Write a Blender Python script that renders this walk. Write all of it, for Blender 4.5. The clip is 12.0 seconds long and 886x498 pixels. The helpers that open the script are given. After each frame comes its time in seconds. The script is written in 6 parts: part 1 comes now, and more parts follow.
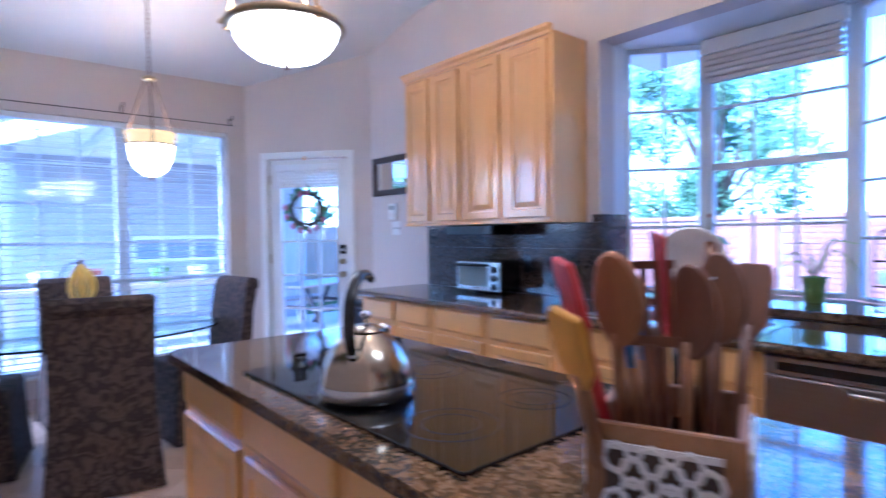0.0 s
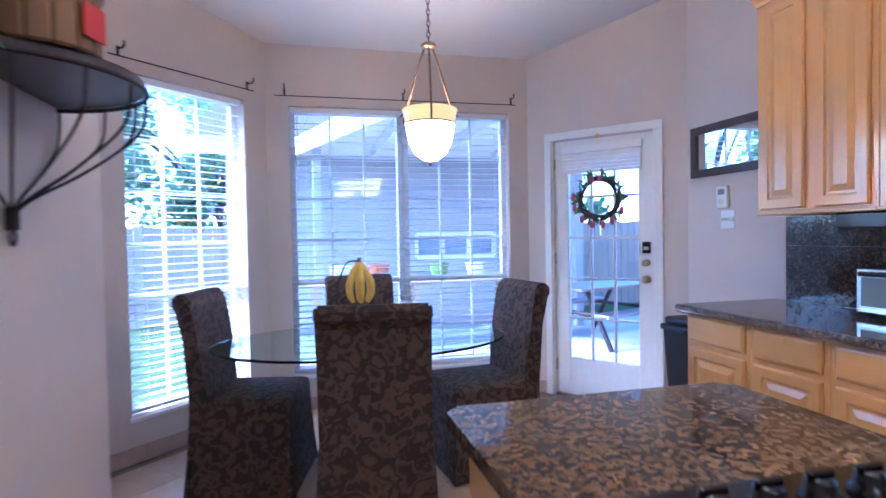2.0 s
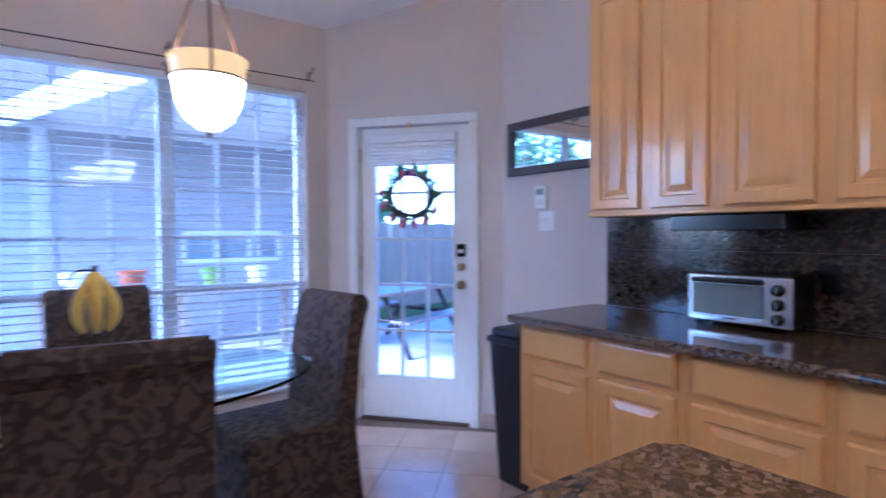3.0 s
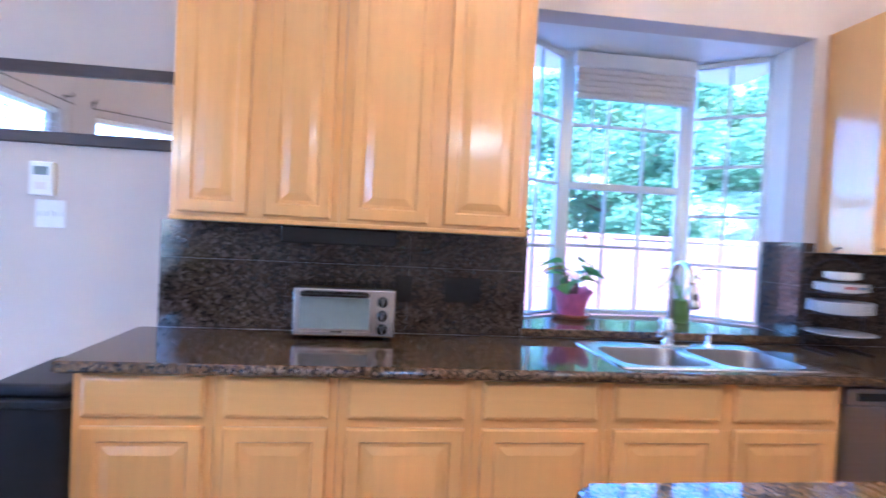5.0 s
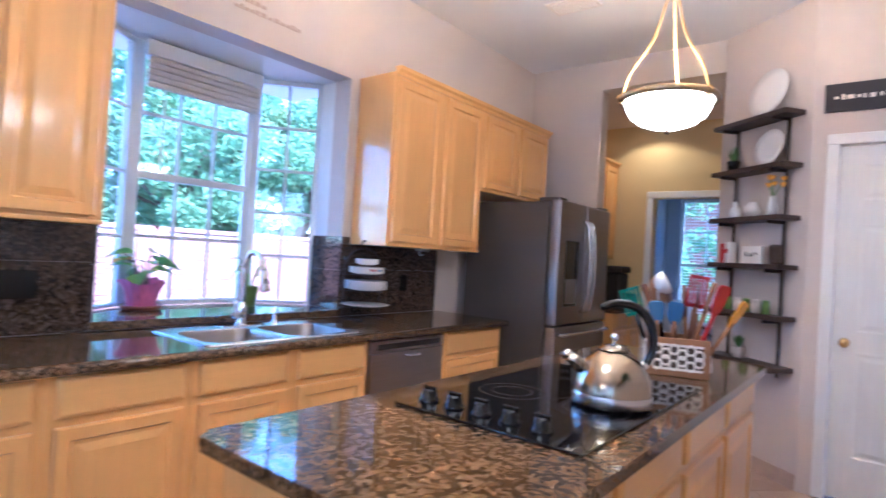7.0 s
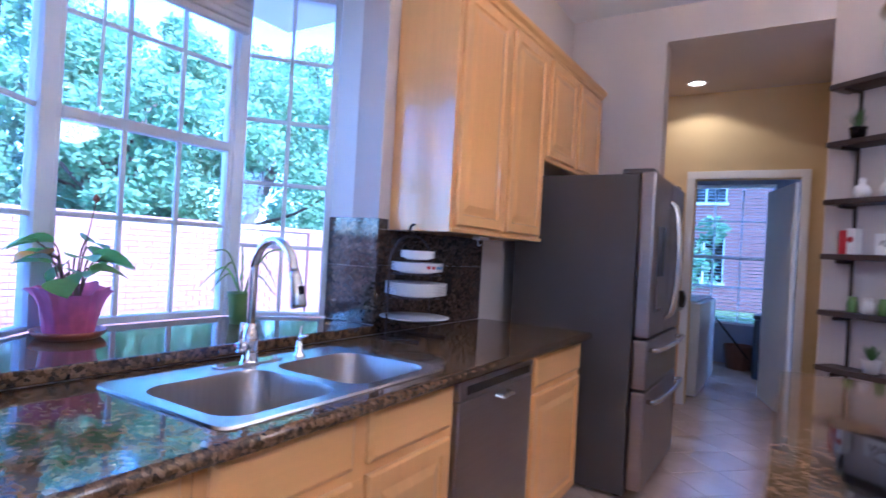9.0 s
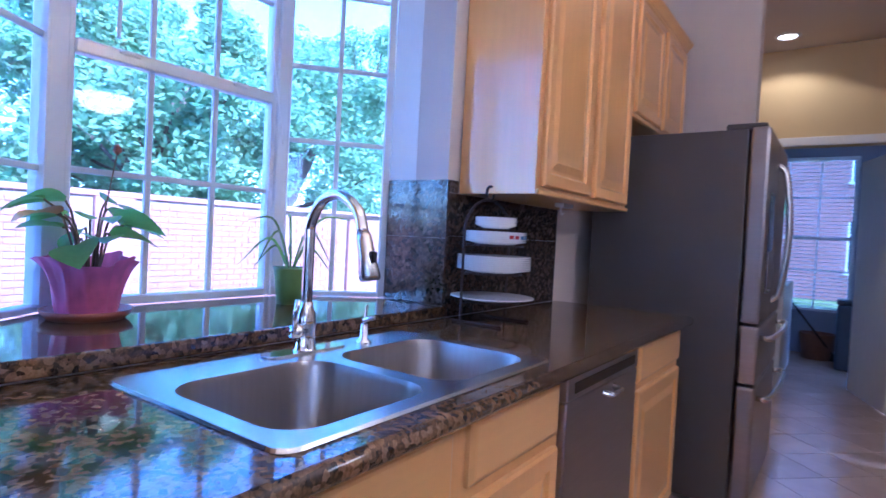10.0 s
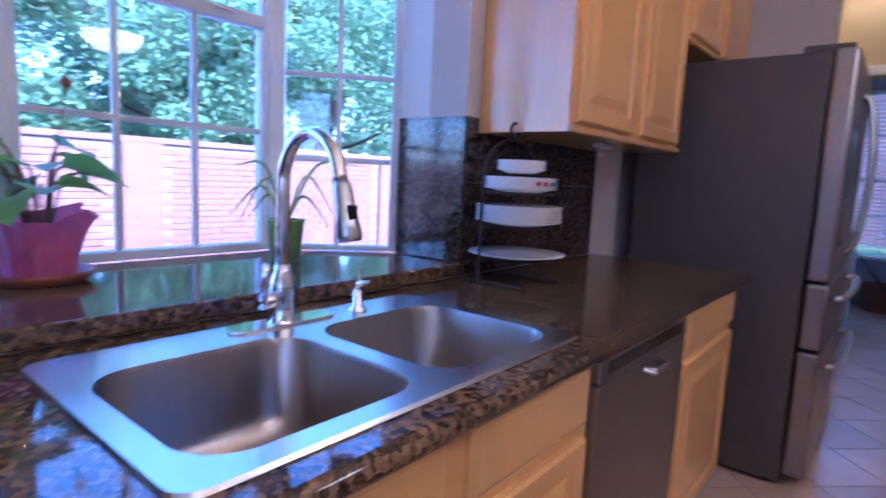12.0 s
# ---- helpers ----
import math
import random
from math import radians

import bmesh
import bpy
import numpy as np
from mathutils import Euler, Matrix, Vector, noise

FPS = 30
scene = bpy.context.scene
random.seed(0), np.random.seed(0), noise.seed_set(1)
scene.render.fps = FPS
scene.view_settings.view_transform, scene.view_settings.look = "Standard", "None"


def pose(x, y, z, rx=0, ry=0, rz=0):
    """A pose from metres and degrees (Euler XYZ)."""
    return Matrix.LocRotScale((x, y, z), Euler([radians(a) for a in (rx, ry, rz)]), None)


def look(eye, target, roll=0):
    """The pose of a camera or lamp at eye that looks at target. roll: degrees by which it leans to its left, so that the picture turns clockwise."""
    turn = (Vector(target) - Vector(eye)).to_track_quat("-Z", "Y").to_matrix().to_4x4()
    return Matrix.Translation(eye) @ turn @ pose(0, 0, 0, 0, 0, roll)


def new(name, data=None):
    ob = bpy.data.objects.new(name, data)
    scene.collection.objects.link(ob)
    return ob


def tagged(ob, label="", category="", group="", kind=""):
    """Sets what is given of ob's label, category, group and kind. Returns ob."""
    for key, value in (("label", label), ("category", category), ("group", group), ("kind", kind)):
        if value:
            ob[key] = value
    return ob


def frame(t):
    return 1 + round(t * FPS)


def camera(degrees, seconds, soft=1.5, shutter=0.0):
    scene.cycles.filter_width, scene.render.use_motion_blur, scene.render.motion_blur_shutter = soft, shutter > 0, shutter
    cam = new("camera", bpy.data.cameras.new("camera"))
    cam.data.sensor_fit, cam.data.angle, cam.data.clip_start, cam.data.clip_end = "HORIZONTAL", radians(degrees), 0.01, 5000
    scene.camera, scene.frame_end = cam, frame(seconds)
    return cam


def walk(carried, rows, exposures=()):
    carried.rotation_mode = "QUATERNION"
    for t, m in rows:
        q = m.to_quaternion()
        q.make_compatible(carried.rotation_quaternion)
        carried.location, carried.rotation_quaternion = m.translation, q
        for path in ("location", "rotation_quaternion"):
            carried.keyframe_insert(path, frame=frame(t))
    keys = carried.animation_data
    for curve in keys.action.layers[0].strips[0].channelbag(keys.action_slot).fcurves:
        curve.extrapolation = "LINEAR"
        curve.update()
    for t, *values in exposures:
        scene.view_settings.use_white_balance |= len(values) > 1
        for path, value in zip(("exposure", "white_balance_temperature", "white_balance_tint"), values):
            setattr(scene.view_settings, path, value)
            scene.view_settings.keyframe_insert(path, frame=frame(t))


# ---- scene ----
cam = camera(76.8, 12.0, shutter=0.5)
PATH = [
    (0, (0.912, 0.911, 1.319), (2.212, 2.43, 1.264), -0.8),
    (0.5, (0.923, 1.066, 1.299), (1.826, 2.851, 1.259), -0.9),
    (1, (0.988, 1.289, 1.285), (1.525, 3.215, 1.25), -1.3),
    (1.5, (1.108, 1.532, 1.288), (1.536, 3.486, 1.245), -1.3),
    (2, (1.152, 1.86, 1.307), (1.636, 3.8, 1.256), -1.0),
    (2.5, (1.222, 2.177, 1.337), (1.989, 4.023, 1.268), -0.8),
    (3, (1.261, 2.51, 1.3), (2.446, 4.12, 1.245), -0.3),
    (3.5, (1.32, 2.779, 1.295), (2.902, 4.001, 1.238), 0.6),
    (3.7, (1.365, 2.885, 1.31), (3.043, 3.969, 1.246), 0.9),
    (5.5, (1.14, 3.694, 1.363), (3.004, 2.969, 1.342), 3.4),
    (6, (1.07, 3.81, 1.349), (2.776, 2.766, 1.35), 3.7),
    (6.5, (1.036, 3.831, 1.339), (2.523, 2.494, 1.357), 3.6),
    (7, (1.033, 3.764, 1.331), (2.278, 2.199, 1.358), 3.4),
    (7.2, (1.058, 3.689, 1.325), (2.224, 2.065, 1.357), 3.7),
    (8.8, (2.105, 3.352, 1.304), (3.131, 1.635, 1.315), 3.4),
    (9, (2.207, 3.293, 1.295), (3.273, 1.6, 1.301), 3.3),
    (9.5, (2.455, 3.193, 1.236), (3.565, 1.529, 1.226), 3.0),
    (10, (2.558, 3.058, 1.216), (3.722, 1.432, 1.167), 3.0),
    (10.5, (2.598, 2.898, 1.202), (3.935, 1.415, 1.08), 2.5),
    (11, (2.596, 2.829, 1.186), (4.028, 1.459, 0.922), 2.3),
    (11.5, (2.621, 2.818, 1.207), (4.06, 1.46, 0.915), 2.3),
    (12, (2.657, 2.804, 1.227), (3.912, 1.268, 0.973), 2.7),
]
EXPOSURES = [(0, 3.1, 4000, 20), (0.5, 2.95, 4060, 20), (1, 3.0, 4260, 20), (1.5, 3.0, 4300, 21), (2.0, 2.98, 4220, 22), (2.5, 2.75, 4060, 24), (3.0, 2.75, 4120, 22), (3.5, 3.1, 4180, 20), (5.5, 3.73, 4230, 18), (7.2, 3.62, 4370, 18), (9, 3.4, 4100, 24), (10, 3.25, 4040, 26), (12, 3.0, 4260, 32)]
walk(cam, [(t, look(eye, target, roll)) for t, eye, target, roll in PATH], EXPOSURES)

# ---- world, sun and lamps ----
world = bpy.data.worlds.new("sky_world")
scene.world = world
world.use_nodes = True
wn = world.node_tree
sky = wn.nodes.new("ShaderNodeTexSky")
sky.sky_type = "NISHITA"
sky.sun_disc = False
sky.sun_elevation = radians(34)
sky.sun_rotation = radians(275)
sky.ozone_density = 4.0
sky.dust_density = 0.4
wn.links.new(sky.outputs[0], wn.nodes["Background"].inputs[0])
wn.nodes["Background"].inputs[1].default_value = 0.15

sun_data = bpy.data.lights.new("sun", "SUN")
sun_data.energy, sun_data.angle, sun_data.color = 2.2, radians(18), (1.0, 0.97, 0.93)
sun = new("sun", sun_data)
sun.matrix_world = look((-6, 4.5, 8), (6, 3.5, 0))


def point_lamp(name, place, watts, colour, size):
    data = bpy.data.lights.new(name, "POINT")
    data.energy, data.color, data.shadow_soft_size = watts, colour, size
    ob = new(name, data)
    ob.location = place
    return ob


WARM = (1.0, 0.70, 0.40)
point_lamp("nook_bulb", (1.83, 4.82, 1.86), 2.0, WARM, 0.05)
point_lamp("bowl_bulb", (1.81, 2.81, 2.01), 7, WARM, 0.06)
point_lamp("bowl_bulb", (1.815, 1.25, 2.02), 7, WARM, 0.06)
hall_data = bpy.data.lights.new("hall_spot", "SPOT")
hall_data.energy, hall_data.color, hall_data.spot_size, hall_data.shadow_soft_size = 1.5, (1.0, 0.72, 0.36), radians(130), 0.05
hall_spot = new("hall_spot", hall_data)
hall_spot.matrix_world = look((3.0, -1.97, 2.85), (3.0, -1.97, 0))

# ---- materials ----
def mat(name, rgb, rough=0.5, metal=0.0, var=0.12, scale=6.0, bump=0.0, bscale=60.0, coat=0.0, var_rand=0.0, stretch=None, spec=0.5):
    m = bpy.data.materials.new(name)
    m.use_nodes = True
    nt = m.node_tree
    b = nt.nodes["Principled BSDF"]
    b.inputs["Roughness"].default_value = rough
    b.inputs["Metallic"].default_value = metal
    b.inputs["Coat Weight"].default_value = coat
    b.inputs["Coat Roughness"].default_value = 0.12
    b.inputs["Specular IOR Level"].default_value = spec
    tc = nt.nodes.new("ShaderNodeTexCoord")
    src = tc.outputs["Object"]
    if stretch:
        mp = nt.nodes.new("ShaderNodeMapping")
        mp.inputs["Scale"].default_value = stretch
        nt.links.new(src, mp.inputs[0])
        src = mp.outputs[0]
    n1 = nt.nodes.new("ShaderNodeTexNoise")
    n1.inputs["Scale"].default_value = scale
    n1.inputs["Detail"].default_value = 6
    nt.links.new(src, n1.inputs["Vector"])
    n2 = nt.nodes.new("ShaderNodeTexNoise")
    n2.inputs["Scale"].default_value = bscale
    n2.inputs["Detail"].default_value = 4
    nt.links.new(src, n2.inputs["Vector"])
    mix = nt.nodes.new("ShaderNodeMath")
    mix.operation = "MULTIPLY_ADD"
    mix.inputs[1].default_value = 0.35
    nt.links.new(n2.outputs[0], mix.inputs[0])
    nt.links.new(n1.outputs[0], mix.inputs[2])
    fac = mix.outputs[0]
    if var_rand:
        oi = nt.nodes.new("ShaderNodeObjectInfo")
        ma = nt.nodes.new("ShaderNodeMath")
        ma.operation = "MULTIPLY_ADD"
        ma.inputs[1].default_value = var_rand
        nt.links.new(oi.outputs["Random"], ma.inputs[0])
        nt.links.new(fac, ma.inputs[2])
        fac = ma.outputs[0]
    ramp = nt.nodes.new("ShaderNodeMapRange")
    ramp.inputs[1].default_value = 0.35
    ramp.inputs[2].default_value = 1.0 + var_rand
    nt.links.new(fac, ramp.inputs[0])
    cm = nt.nodes.new("ShaderNodeMix")
    cm.data_type = "RGBA"
    cm.inputs["A"].default_value = (*[max(0, c * (1 - var)) for c in rgb], 1)
    cm.inputs["B"].default_value = (*[min(1, c * (1 + var)) for c in rgb], 1)
    nt.links.new(ramp.outputs[0], cm.inputs["Factor"])
    nt.links.new(cm.outputs["Result"], b.inputs["Base Color"])
    if bump:
        bp = nt.nodes.new("ShaderNodeBump")
        bp.inputs["Strength"].default_value = bump
        bp.inputs["Distance"].default_value = 0.004
        nt.links.new(n2.outputs[0], bp.inputs["Height"])
        nt.links.new(bp.outputs[0], b.inputs["Normal"])
    return m


def ramp_mat(name, kind, scale, stops, rough, bump=0.0, coat=0.0, warp=0.0, detail=4.0):
    """A patterned surface: stops are (position, colour)."""
    m = bpy.data.materials.new(name)
    m.use_nodes = True
    nt = m.node_tree
    b = nt.nodes["Principled BSDF"]
    b.inputs["Roughness"].default_value = rough
    b.inputs["Coat Weight"].default_value = coat
    b.inputs["Coat Roughness"].default_value = 0.05
    tc = nt.nodes.new("ShaderNodeTexCoord")
    src = tc.outputs["Object"]
    if warp:
        nw = nt.nodes.new("ShaderNodeTexNoise")
        nw.inputs["Scale"].default_value = scale * 0.7
        nt.links.new(src, nw.inputs["Vector"])
        add = nt.nodes.new("ShaderNodeMixRGB")
        add.blend_type = "ADD"
        add.inputs[0].default_value = warp
        nt.links.new(src, add.inputs[1])
        nt.links.new(nw.outputs["Color"], add.inputs[2])
        src = add.outputs[0]
    if kind == "voronoi":
        t = nt.nodes.new("ShaderNodeTexVoronoi")
        t.inputs["Scale"].default_value = scale
        nt.links.new(src, t.inputs["Vector"])
        fine = nt.nodes.new("ShaderNodeTexNoise")
        fine.inputs["Scale"].default_value = scale * 2.2
        fine.inputs["Detail"].default_value = 6
        nt.links.new(src, fine.inputs["Vector"])
        sep = nt.nodes.new("ShaderNodeSeparateColor")
        nt.links.new(t.outputs["Color"], sep.inputs[0])
        mx = nt.nodes.new("ShaderNodeMath")
        mx.operation = "MULTIPLY_ADD"
        mx.inputs[1].default_value = 0.55
        nt.links.new(sep.outputs[0], mx.inputs[0])
        m2 = nt.nodes.new("ShaderNodeMath")
        m2.operation = "MULTIPLY"
        m2.inputs[1].default_value = 0.55
        nt.links.new(fine.outputs[0], m2.inputs[0])
        nt.links.new(m2.outputs[0], mx.inputs[2])
        val = mx.outputs[0]
    else:
        t = nt.nodes.new("ShaderNodeTexNoise")
        t.inputs["Scale"].default_value = scale
        t.inputs["Detail"].default_value = detail
        nt.links.new(src, t.inputs["Vector"])
        val = t.outputs[0]
    cr = nt.nodes.new("ShaderNodeValToRGB")
    el = cr.color_ramp.elements
    while len(el) < len(stops):
        el.new(0.5)
    for e, (p, c) in zip(el, stops):
        e.position, e.color = p, (*c, 1)
    nt.links.new(val, cr.inputs[0])
    nt.links.new(cr.outputs[0], b.inputs["Base Color"])
    if bump:
        bp = nt.nodes.new("ShaderNodeBump")
        bp.inputs["Strength"].default_value = bump
        bp.inputs["Distance"].default_value = 0.003
        nt.links.new(val, bp.inputs["Height"])
        nt.links.new(bp.outputs[0], b.inputs["Normal"])
    return m


def glow_mat(name, rgb, strength, through=0.0):
    m = bpy.data.materials.new(name)
    m.use_nodes = True
    b = m.node_tree.nodes["Principled BSDF"]
    b.inputs["Base Color"].default_value = (*rgb, 1)
    b.inputs["Emission Color"].default_value = (*rgb, 1)
    b.inputs["Emission Strength"].default_value = strength
    b.inputs["Roughness"].default_value = 0.25
    return m


def glass_mat(name, rgb=(1, 1, 1), rough=0.0, ior=1.45):
    m = bpy.data.materials.new(name)
    m.use_nodes = True
    b = m.node_tree.nodes["Principled BSDF"]
    b.inputs["Base Color"].default_value = (*rgb, 1)
    b.inputs["Transmission Weight"].default_value = 1.0
    b.inputs["Roughness"].default_value = rough
    b.inputs["IOR"].default_value = ior
    return m


M_WALL = mat("wall_paint", (0.61, 0.535, 0.475), 0.85, var=0.03, scale=1.5, bump=0.25, bscale=120)
M_HALL = mat("hall_paint", (0.66, 0.50, 0.24), 0.85, var=0.03, scale=1.5, bump=0.25, bscale=120)
M_CEIL = mat("ceiling_paint", (0.70, 0.685, 0.67), 0.9, var=0.03, scale=2, bump=0.35, bscale=90)
M_TRIM = mat("white_trim", (0.80, 0.79, 0.76), 0.4, var=0.04, scale=3, bump=0.03)
M_DOORW = mat("white_door_paint", (0.78, 0.77, 0.74), 0.42, var=0.05, scale=4, bump=0.05, stretch=(8, 8, 1))
M_VINYL = mat("window_vinyl", (0.72, 0.74, 0.76), 0.4, var=0.04, scale=4)
M_MAPLE = mat("maple_wood", (0.74, 0.405, 0.115), 0.28, var=0.07, scale=3.0, bump=0.03, bscale=40, coat=0.55, var_rand=0.25, stretch=(14, 14, 1.2))
M_MAPLE_H = mat("maple_wood_drawer", (0.74, 0.415, 0.12), 0.28, var=0.07, scale=3.0, bump=0.03, bscale=40, coat=0.55, var_rand=0.25, stretch=(1.2, 14, 14))
M_GRANITE = ramp_mat("brown_granite", "voronoi", 92, [(0.20, (0.012, 0.009, 0.008)), (0.40, (0.040, 0.025, 0.015)), (0.54, (0.095, 0.053, 0.024)), (0.70, (0.16, 0.093, 0.042)), (0.90, (0.22, 0.145, 0.08))], 0.07, warp=0.010)
M_GRANITE_T = ramp_mat("granite_tile", "voronoi", 84, [(0.20, (0.008, 0.007, 0.007)), (0.42, (0.022, 0.015, 0.012)), (0.58, (0.048, 0.030, 0.020)), (0.74, (0.085, 0.056, 0.038)), (0.92, (0.14, 0.105, 0.08))], 0.10, warp=0.010)
M_STEEL = mat("brushed_steel", (0.60, 0.59, 0.58), 0.26, 1.0, var=0.06, scale=3, bump=0.03, bscale=60, stretch=(1, 1, 30))
# Darker than the rim's steel: shade inside the bowls is put into the colour.
M_BOWL_SHADED = mat("sink_bowl_steel", (0.33, 0.30, 0.28), 0.30, 1.0, var=0.08, scale=3, bump=0.03, bscale=60, stretch=(30, 30, 1))
M_STEEL_D = mat("dark_stainless", (0.33, 0.295, 0.28), 0.36, 1.0, var=0.06, scale=3, bump=0.02, bscale=60, stretch=(1, 1, 30))
M_FRIDGE_SIDE = mat("grey_fridge_side", (0.088, 0.076, 0.07), 0.45, 0.3, var=0.05, scale=3, bump=0.08, bscale=300)
M_CHROME = mat("chrome", (0.80, 0.80, 0.81), 0.08, 1.0, var=0.02)
M_KETTLE = mat("kettle_steel", (0.42, 0.355, 0.265), 0.17, 1.0, var=0.05, scale=5, bump=0.02, bscale=50, stretch=(1, 1, 20))
M_BRASS = mat("brass", (0.70, 0.48, 0.20), 0.25, 1.0, var=0.05)
M_AGED = mat("aged_nickel", (0.38, 0.30, 0.18), 0.35, 1.0, var=0.12)
M_BRONZE = mat("bronze_metal", (0.16, 0.11, 0.075), 0.45, 0.8, var=0.2, scale=20)
M_IRON = mat("dark_iron", (0.035, 0.025, 0.025), 0.5, 0.6, var=0.25, scale=20)
M_BLACK = mat("black_plastic", (0.007, 0.007, 0.008), 0.2, var=0.15)
M_HOB = mat("black_hob_glass", (0.004, 0.004, 0.005), 0.04, var=0.1, spec=0.35)
M_RING = mat("hob_ring_print", (0.02, 0.02, 0.021), 0.2, var=0.1)
M_DARKWOOD = mat("dark_stained_wood", (0.055, 0.035, 0.028), 0.5, var=0.3, scale=4, bump=0.15, bscale=30, stretch=(2, 18, 18))
M_WOODBOX = mat("light_wood_box", (0.30, 0.15, 0.065), 0.5, var=0.25, scale=5, bump=0.1, stretch=(2, 10, 10))
M_SPOON = mat("spoon_wood", (0.32, 0.15, 0.06), 0.55, var=0.25, scale=8, stretch=(8, 8, 1))
M_SPOON_D = mat("dark_spoon_wood", (0.16, 0.065, 0.03), 0.5, var=0.25, scale=8, stretch=(8, 8, 1))
M_RED = mat("red_silicone", (0.42, 0.02, 0.025), 0.4)
M_YELLOW = mat("yellow_silicone", (0.75, 0.36, 0.02), 0.4)
M_BLUE = mat("blue_silicone", (0.05, 0.16, 0.38), 0.4)
M_GREEN_S = mat("green_silicone", (0.02, 0.22, 0.15), 0.4)
M_WHITE = mat("white_ceramic", (0.80, 0.78, 0.76), 0.2, var=0.03)
M_CREAM = mat("cream_print", (0.72, 0.66, 0.60), 0.5, var=0.05)
M_TILE = mat("floor_tile", (0.53, 0.385, 0.285), 0.22, var=0.22, scale=3.5, bump=0.05, bscale=20, var_rand=0.35)
M_GROUT = mat("grout", (0.20, 0.14, 0.10), 0.9, var=0.1)
M_BASETILE = mat("base_tile", (0.44, 0.33, 0.26), 0.35, var=0.2, scale=8, bump=0.05, var_rand=0.3)
M_FABRIC = ramp_mat("floral_fabric", "noise", 13, [(0.38, (0.095, 0.060, 0.042)), (0.43, (0.034, 0.020, 0.015)), (0.50, (0.038, 0.023, 0.017)), (0.52, (0.105, 0.066, 0.045)), (0.60, (0.082, 0.050, 0.036)), (0.63, (0.034, 0.021, 0.015))], 0.85, bump=0.15, warp=0.07, detail=2.5)


def leafy(m, share):
    """Lets part of the light through, as a thin leaf does."""
    nt = m.node_tree
    b = nt.nodes["Principled BSDF"]
    tr = nt.nodes.new("ShaderNodeBsdfTranslucent")
    nt.links.new(b.inputs["Base Color"].links[0].from_socket, tr.inputs[0])
    mx = nt.nodes.new("ShaderNodeMixShader")
    mx.inputs[0].default_value = share
    nt.links.new(b.outputs[0], mx.inputs[1])
    nt.links.new(tr.outputs[0], mx.inputs[2])
    nt.links.new(mx.outputs[0], nt.nodes["Material Output"].inputs[0])


M_GLASS = glass_mat("window_glass")
M_TABLEGLASS = glass_mat("table_glass", (0.72, 0.93, 0.92), 0.0, 1.5)
M_MIRROR = mat("mirror_silver", (0.86, 0.86, 0.86), 0.02, 1.0, var=0.0)
M_LAMP = glow_mat("lit_alabaster", (1.0, 0.84, 0.58), 2.0)
M_LAMP_RIM = glow_mat("amber_alabaster", (0.88, 0.50, 0.15), 0.16)
M_DOWN = glow_mat("downlight_glow", (1.0, 0.85, 0.55), 1.6)
M_LEAF = mat("pothos_leaf", (0.27, 0.50, 0.12), 0.35, var=0.35, scale=12, var_rand=0.4)
M_IVY = mat("ivy_leaf", (0.07, 0.15, 0.035), 0.5, var=0.4, scale=12)
M_STRAP = mat("cream_strap", (0.50, 0.32, 0.10), 0.5, var=0.08)
M_SCRIPT = mat("faded_script", (0.42, 0.32, 0.25), 0.8, var=0.15)
M_PINK = mat("pink_foil_wrap", (0.74, 0.19, 0.36), 0.28, var=0.25, scale=14, bump=0.3, bscale=30)
M_TERRA = mat("terracotta_saucer", (0.34, 0.10, 0.045), 0.5, var=0.15)
M_GREENPOT = mat("green_glazed_pot", (0.16, 0.26, 0.06), 0.35, var=0.2)
M_STEM = mat("plant_stem", (0.16, 0.11, 0.06), 0.7)
M_SOIL = mat("soil", (0.03, 0.02, 0.015), 0.95, bump=0.5)
M_BANANA = mat("banana_skin", (0.78, 0.52, 0.05), 0.45, var=0.15, scale=20)
M_FRUIT = mat("green_fruit", (0.20, 0.30, 0.07), 0.4, var=0.25)
M_BIN = mat("bin_plastic", (0.014, 0.016, 0.022), 0.42, var=0.1)
M_SCREEN = mat("lcd_grey", (0.18, 0.21, 0.20), 0.3)
M_BLIND = mat("white_blind", (0.80, 0.81, 0.82), 0.45, var=0.03)
M_SHADE = mat("woven_shade", (0.70, 0.66, 0.63), 0.8, var=0.1, scale=6, bump=0.3, bscale=80, stretch=(1, 1, 20))
M_BRICK = mat("fence_brick", (0.28, 0.138, 0.112), 0.9, var=0.2, scale=6, bump=0.3, bscale=60, var_rand=0.5)
M_MORTAR = mat("mortar", (0.27, 0.21, 0.18), 0.95, var=0.1)
M_LEAVES = mat("tree_leaves", (0.20, 0.33, 0.18), 0.65, var=0.55, scale=2.2)
leafy(M_LEAVES, 0.45)
leafy(M_LEAF, 0.45)
leafy(M_PINK, 0.3)
M_BARK = mat("bark", (0.10, 0.07, 0.05), 0.95, bump=0.8, bscale=20, stretch=(6, 6, 1))
M_GRASS = mat("lawn", (0.07, 0.12, 0.03), 0.9, var=0.35, scale=3, bump=0.6, bscale=80)
M_CONC = mat("patio_concrete", (0.52, 0.51, 0.49), 0.9, var=0.15, scale=2, bump=0.2)
M_FENCE = mat("cedar_fence", (0.42, 0.33, 0.25), 0.85, var=0.2, scale=4, bump=0.2, var_rand=0.4, stretch=(8, 8, 1))
M_SIDING = mat("painted_siding", (0.44, 0.43, 0.45), 0.8, var=0.08, scale=2, bump=0.1)
M_ROOF = mat("roof_shingle", (0.12, 0.10, 0.095), 0.95, var=0.3, scale=9, bump=0.6, bscale=40)
# Opaque grey blue: the reflection in the far panes is put into the colour.
M_FARGLASS_SHEEN = mat("far_window_glass", (0.30, 0.34, 0.38), 0.12, var=0.15, scale=2)
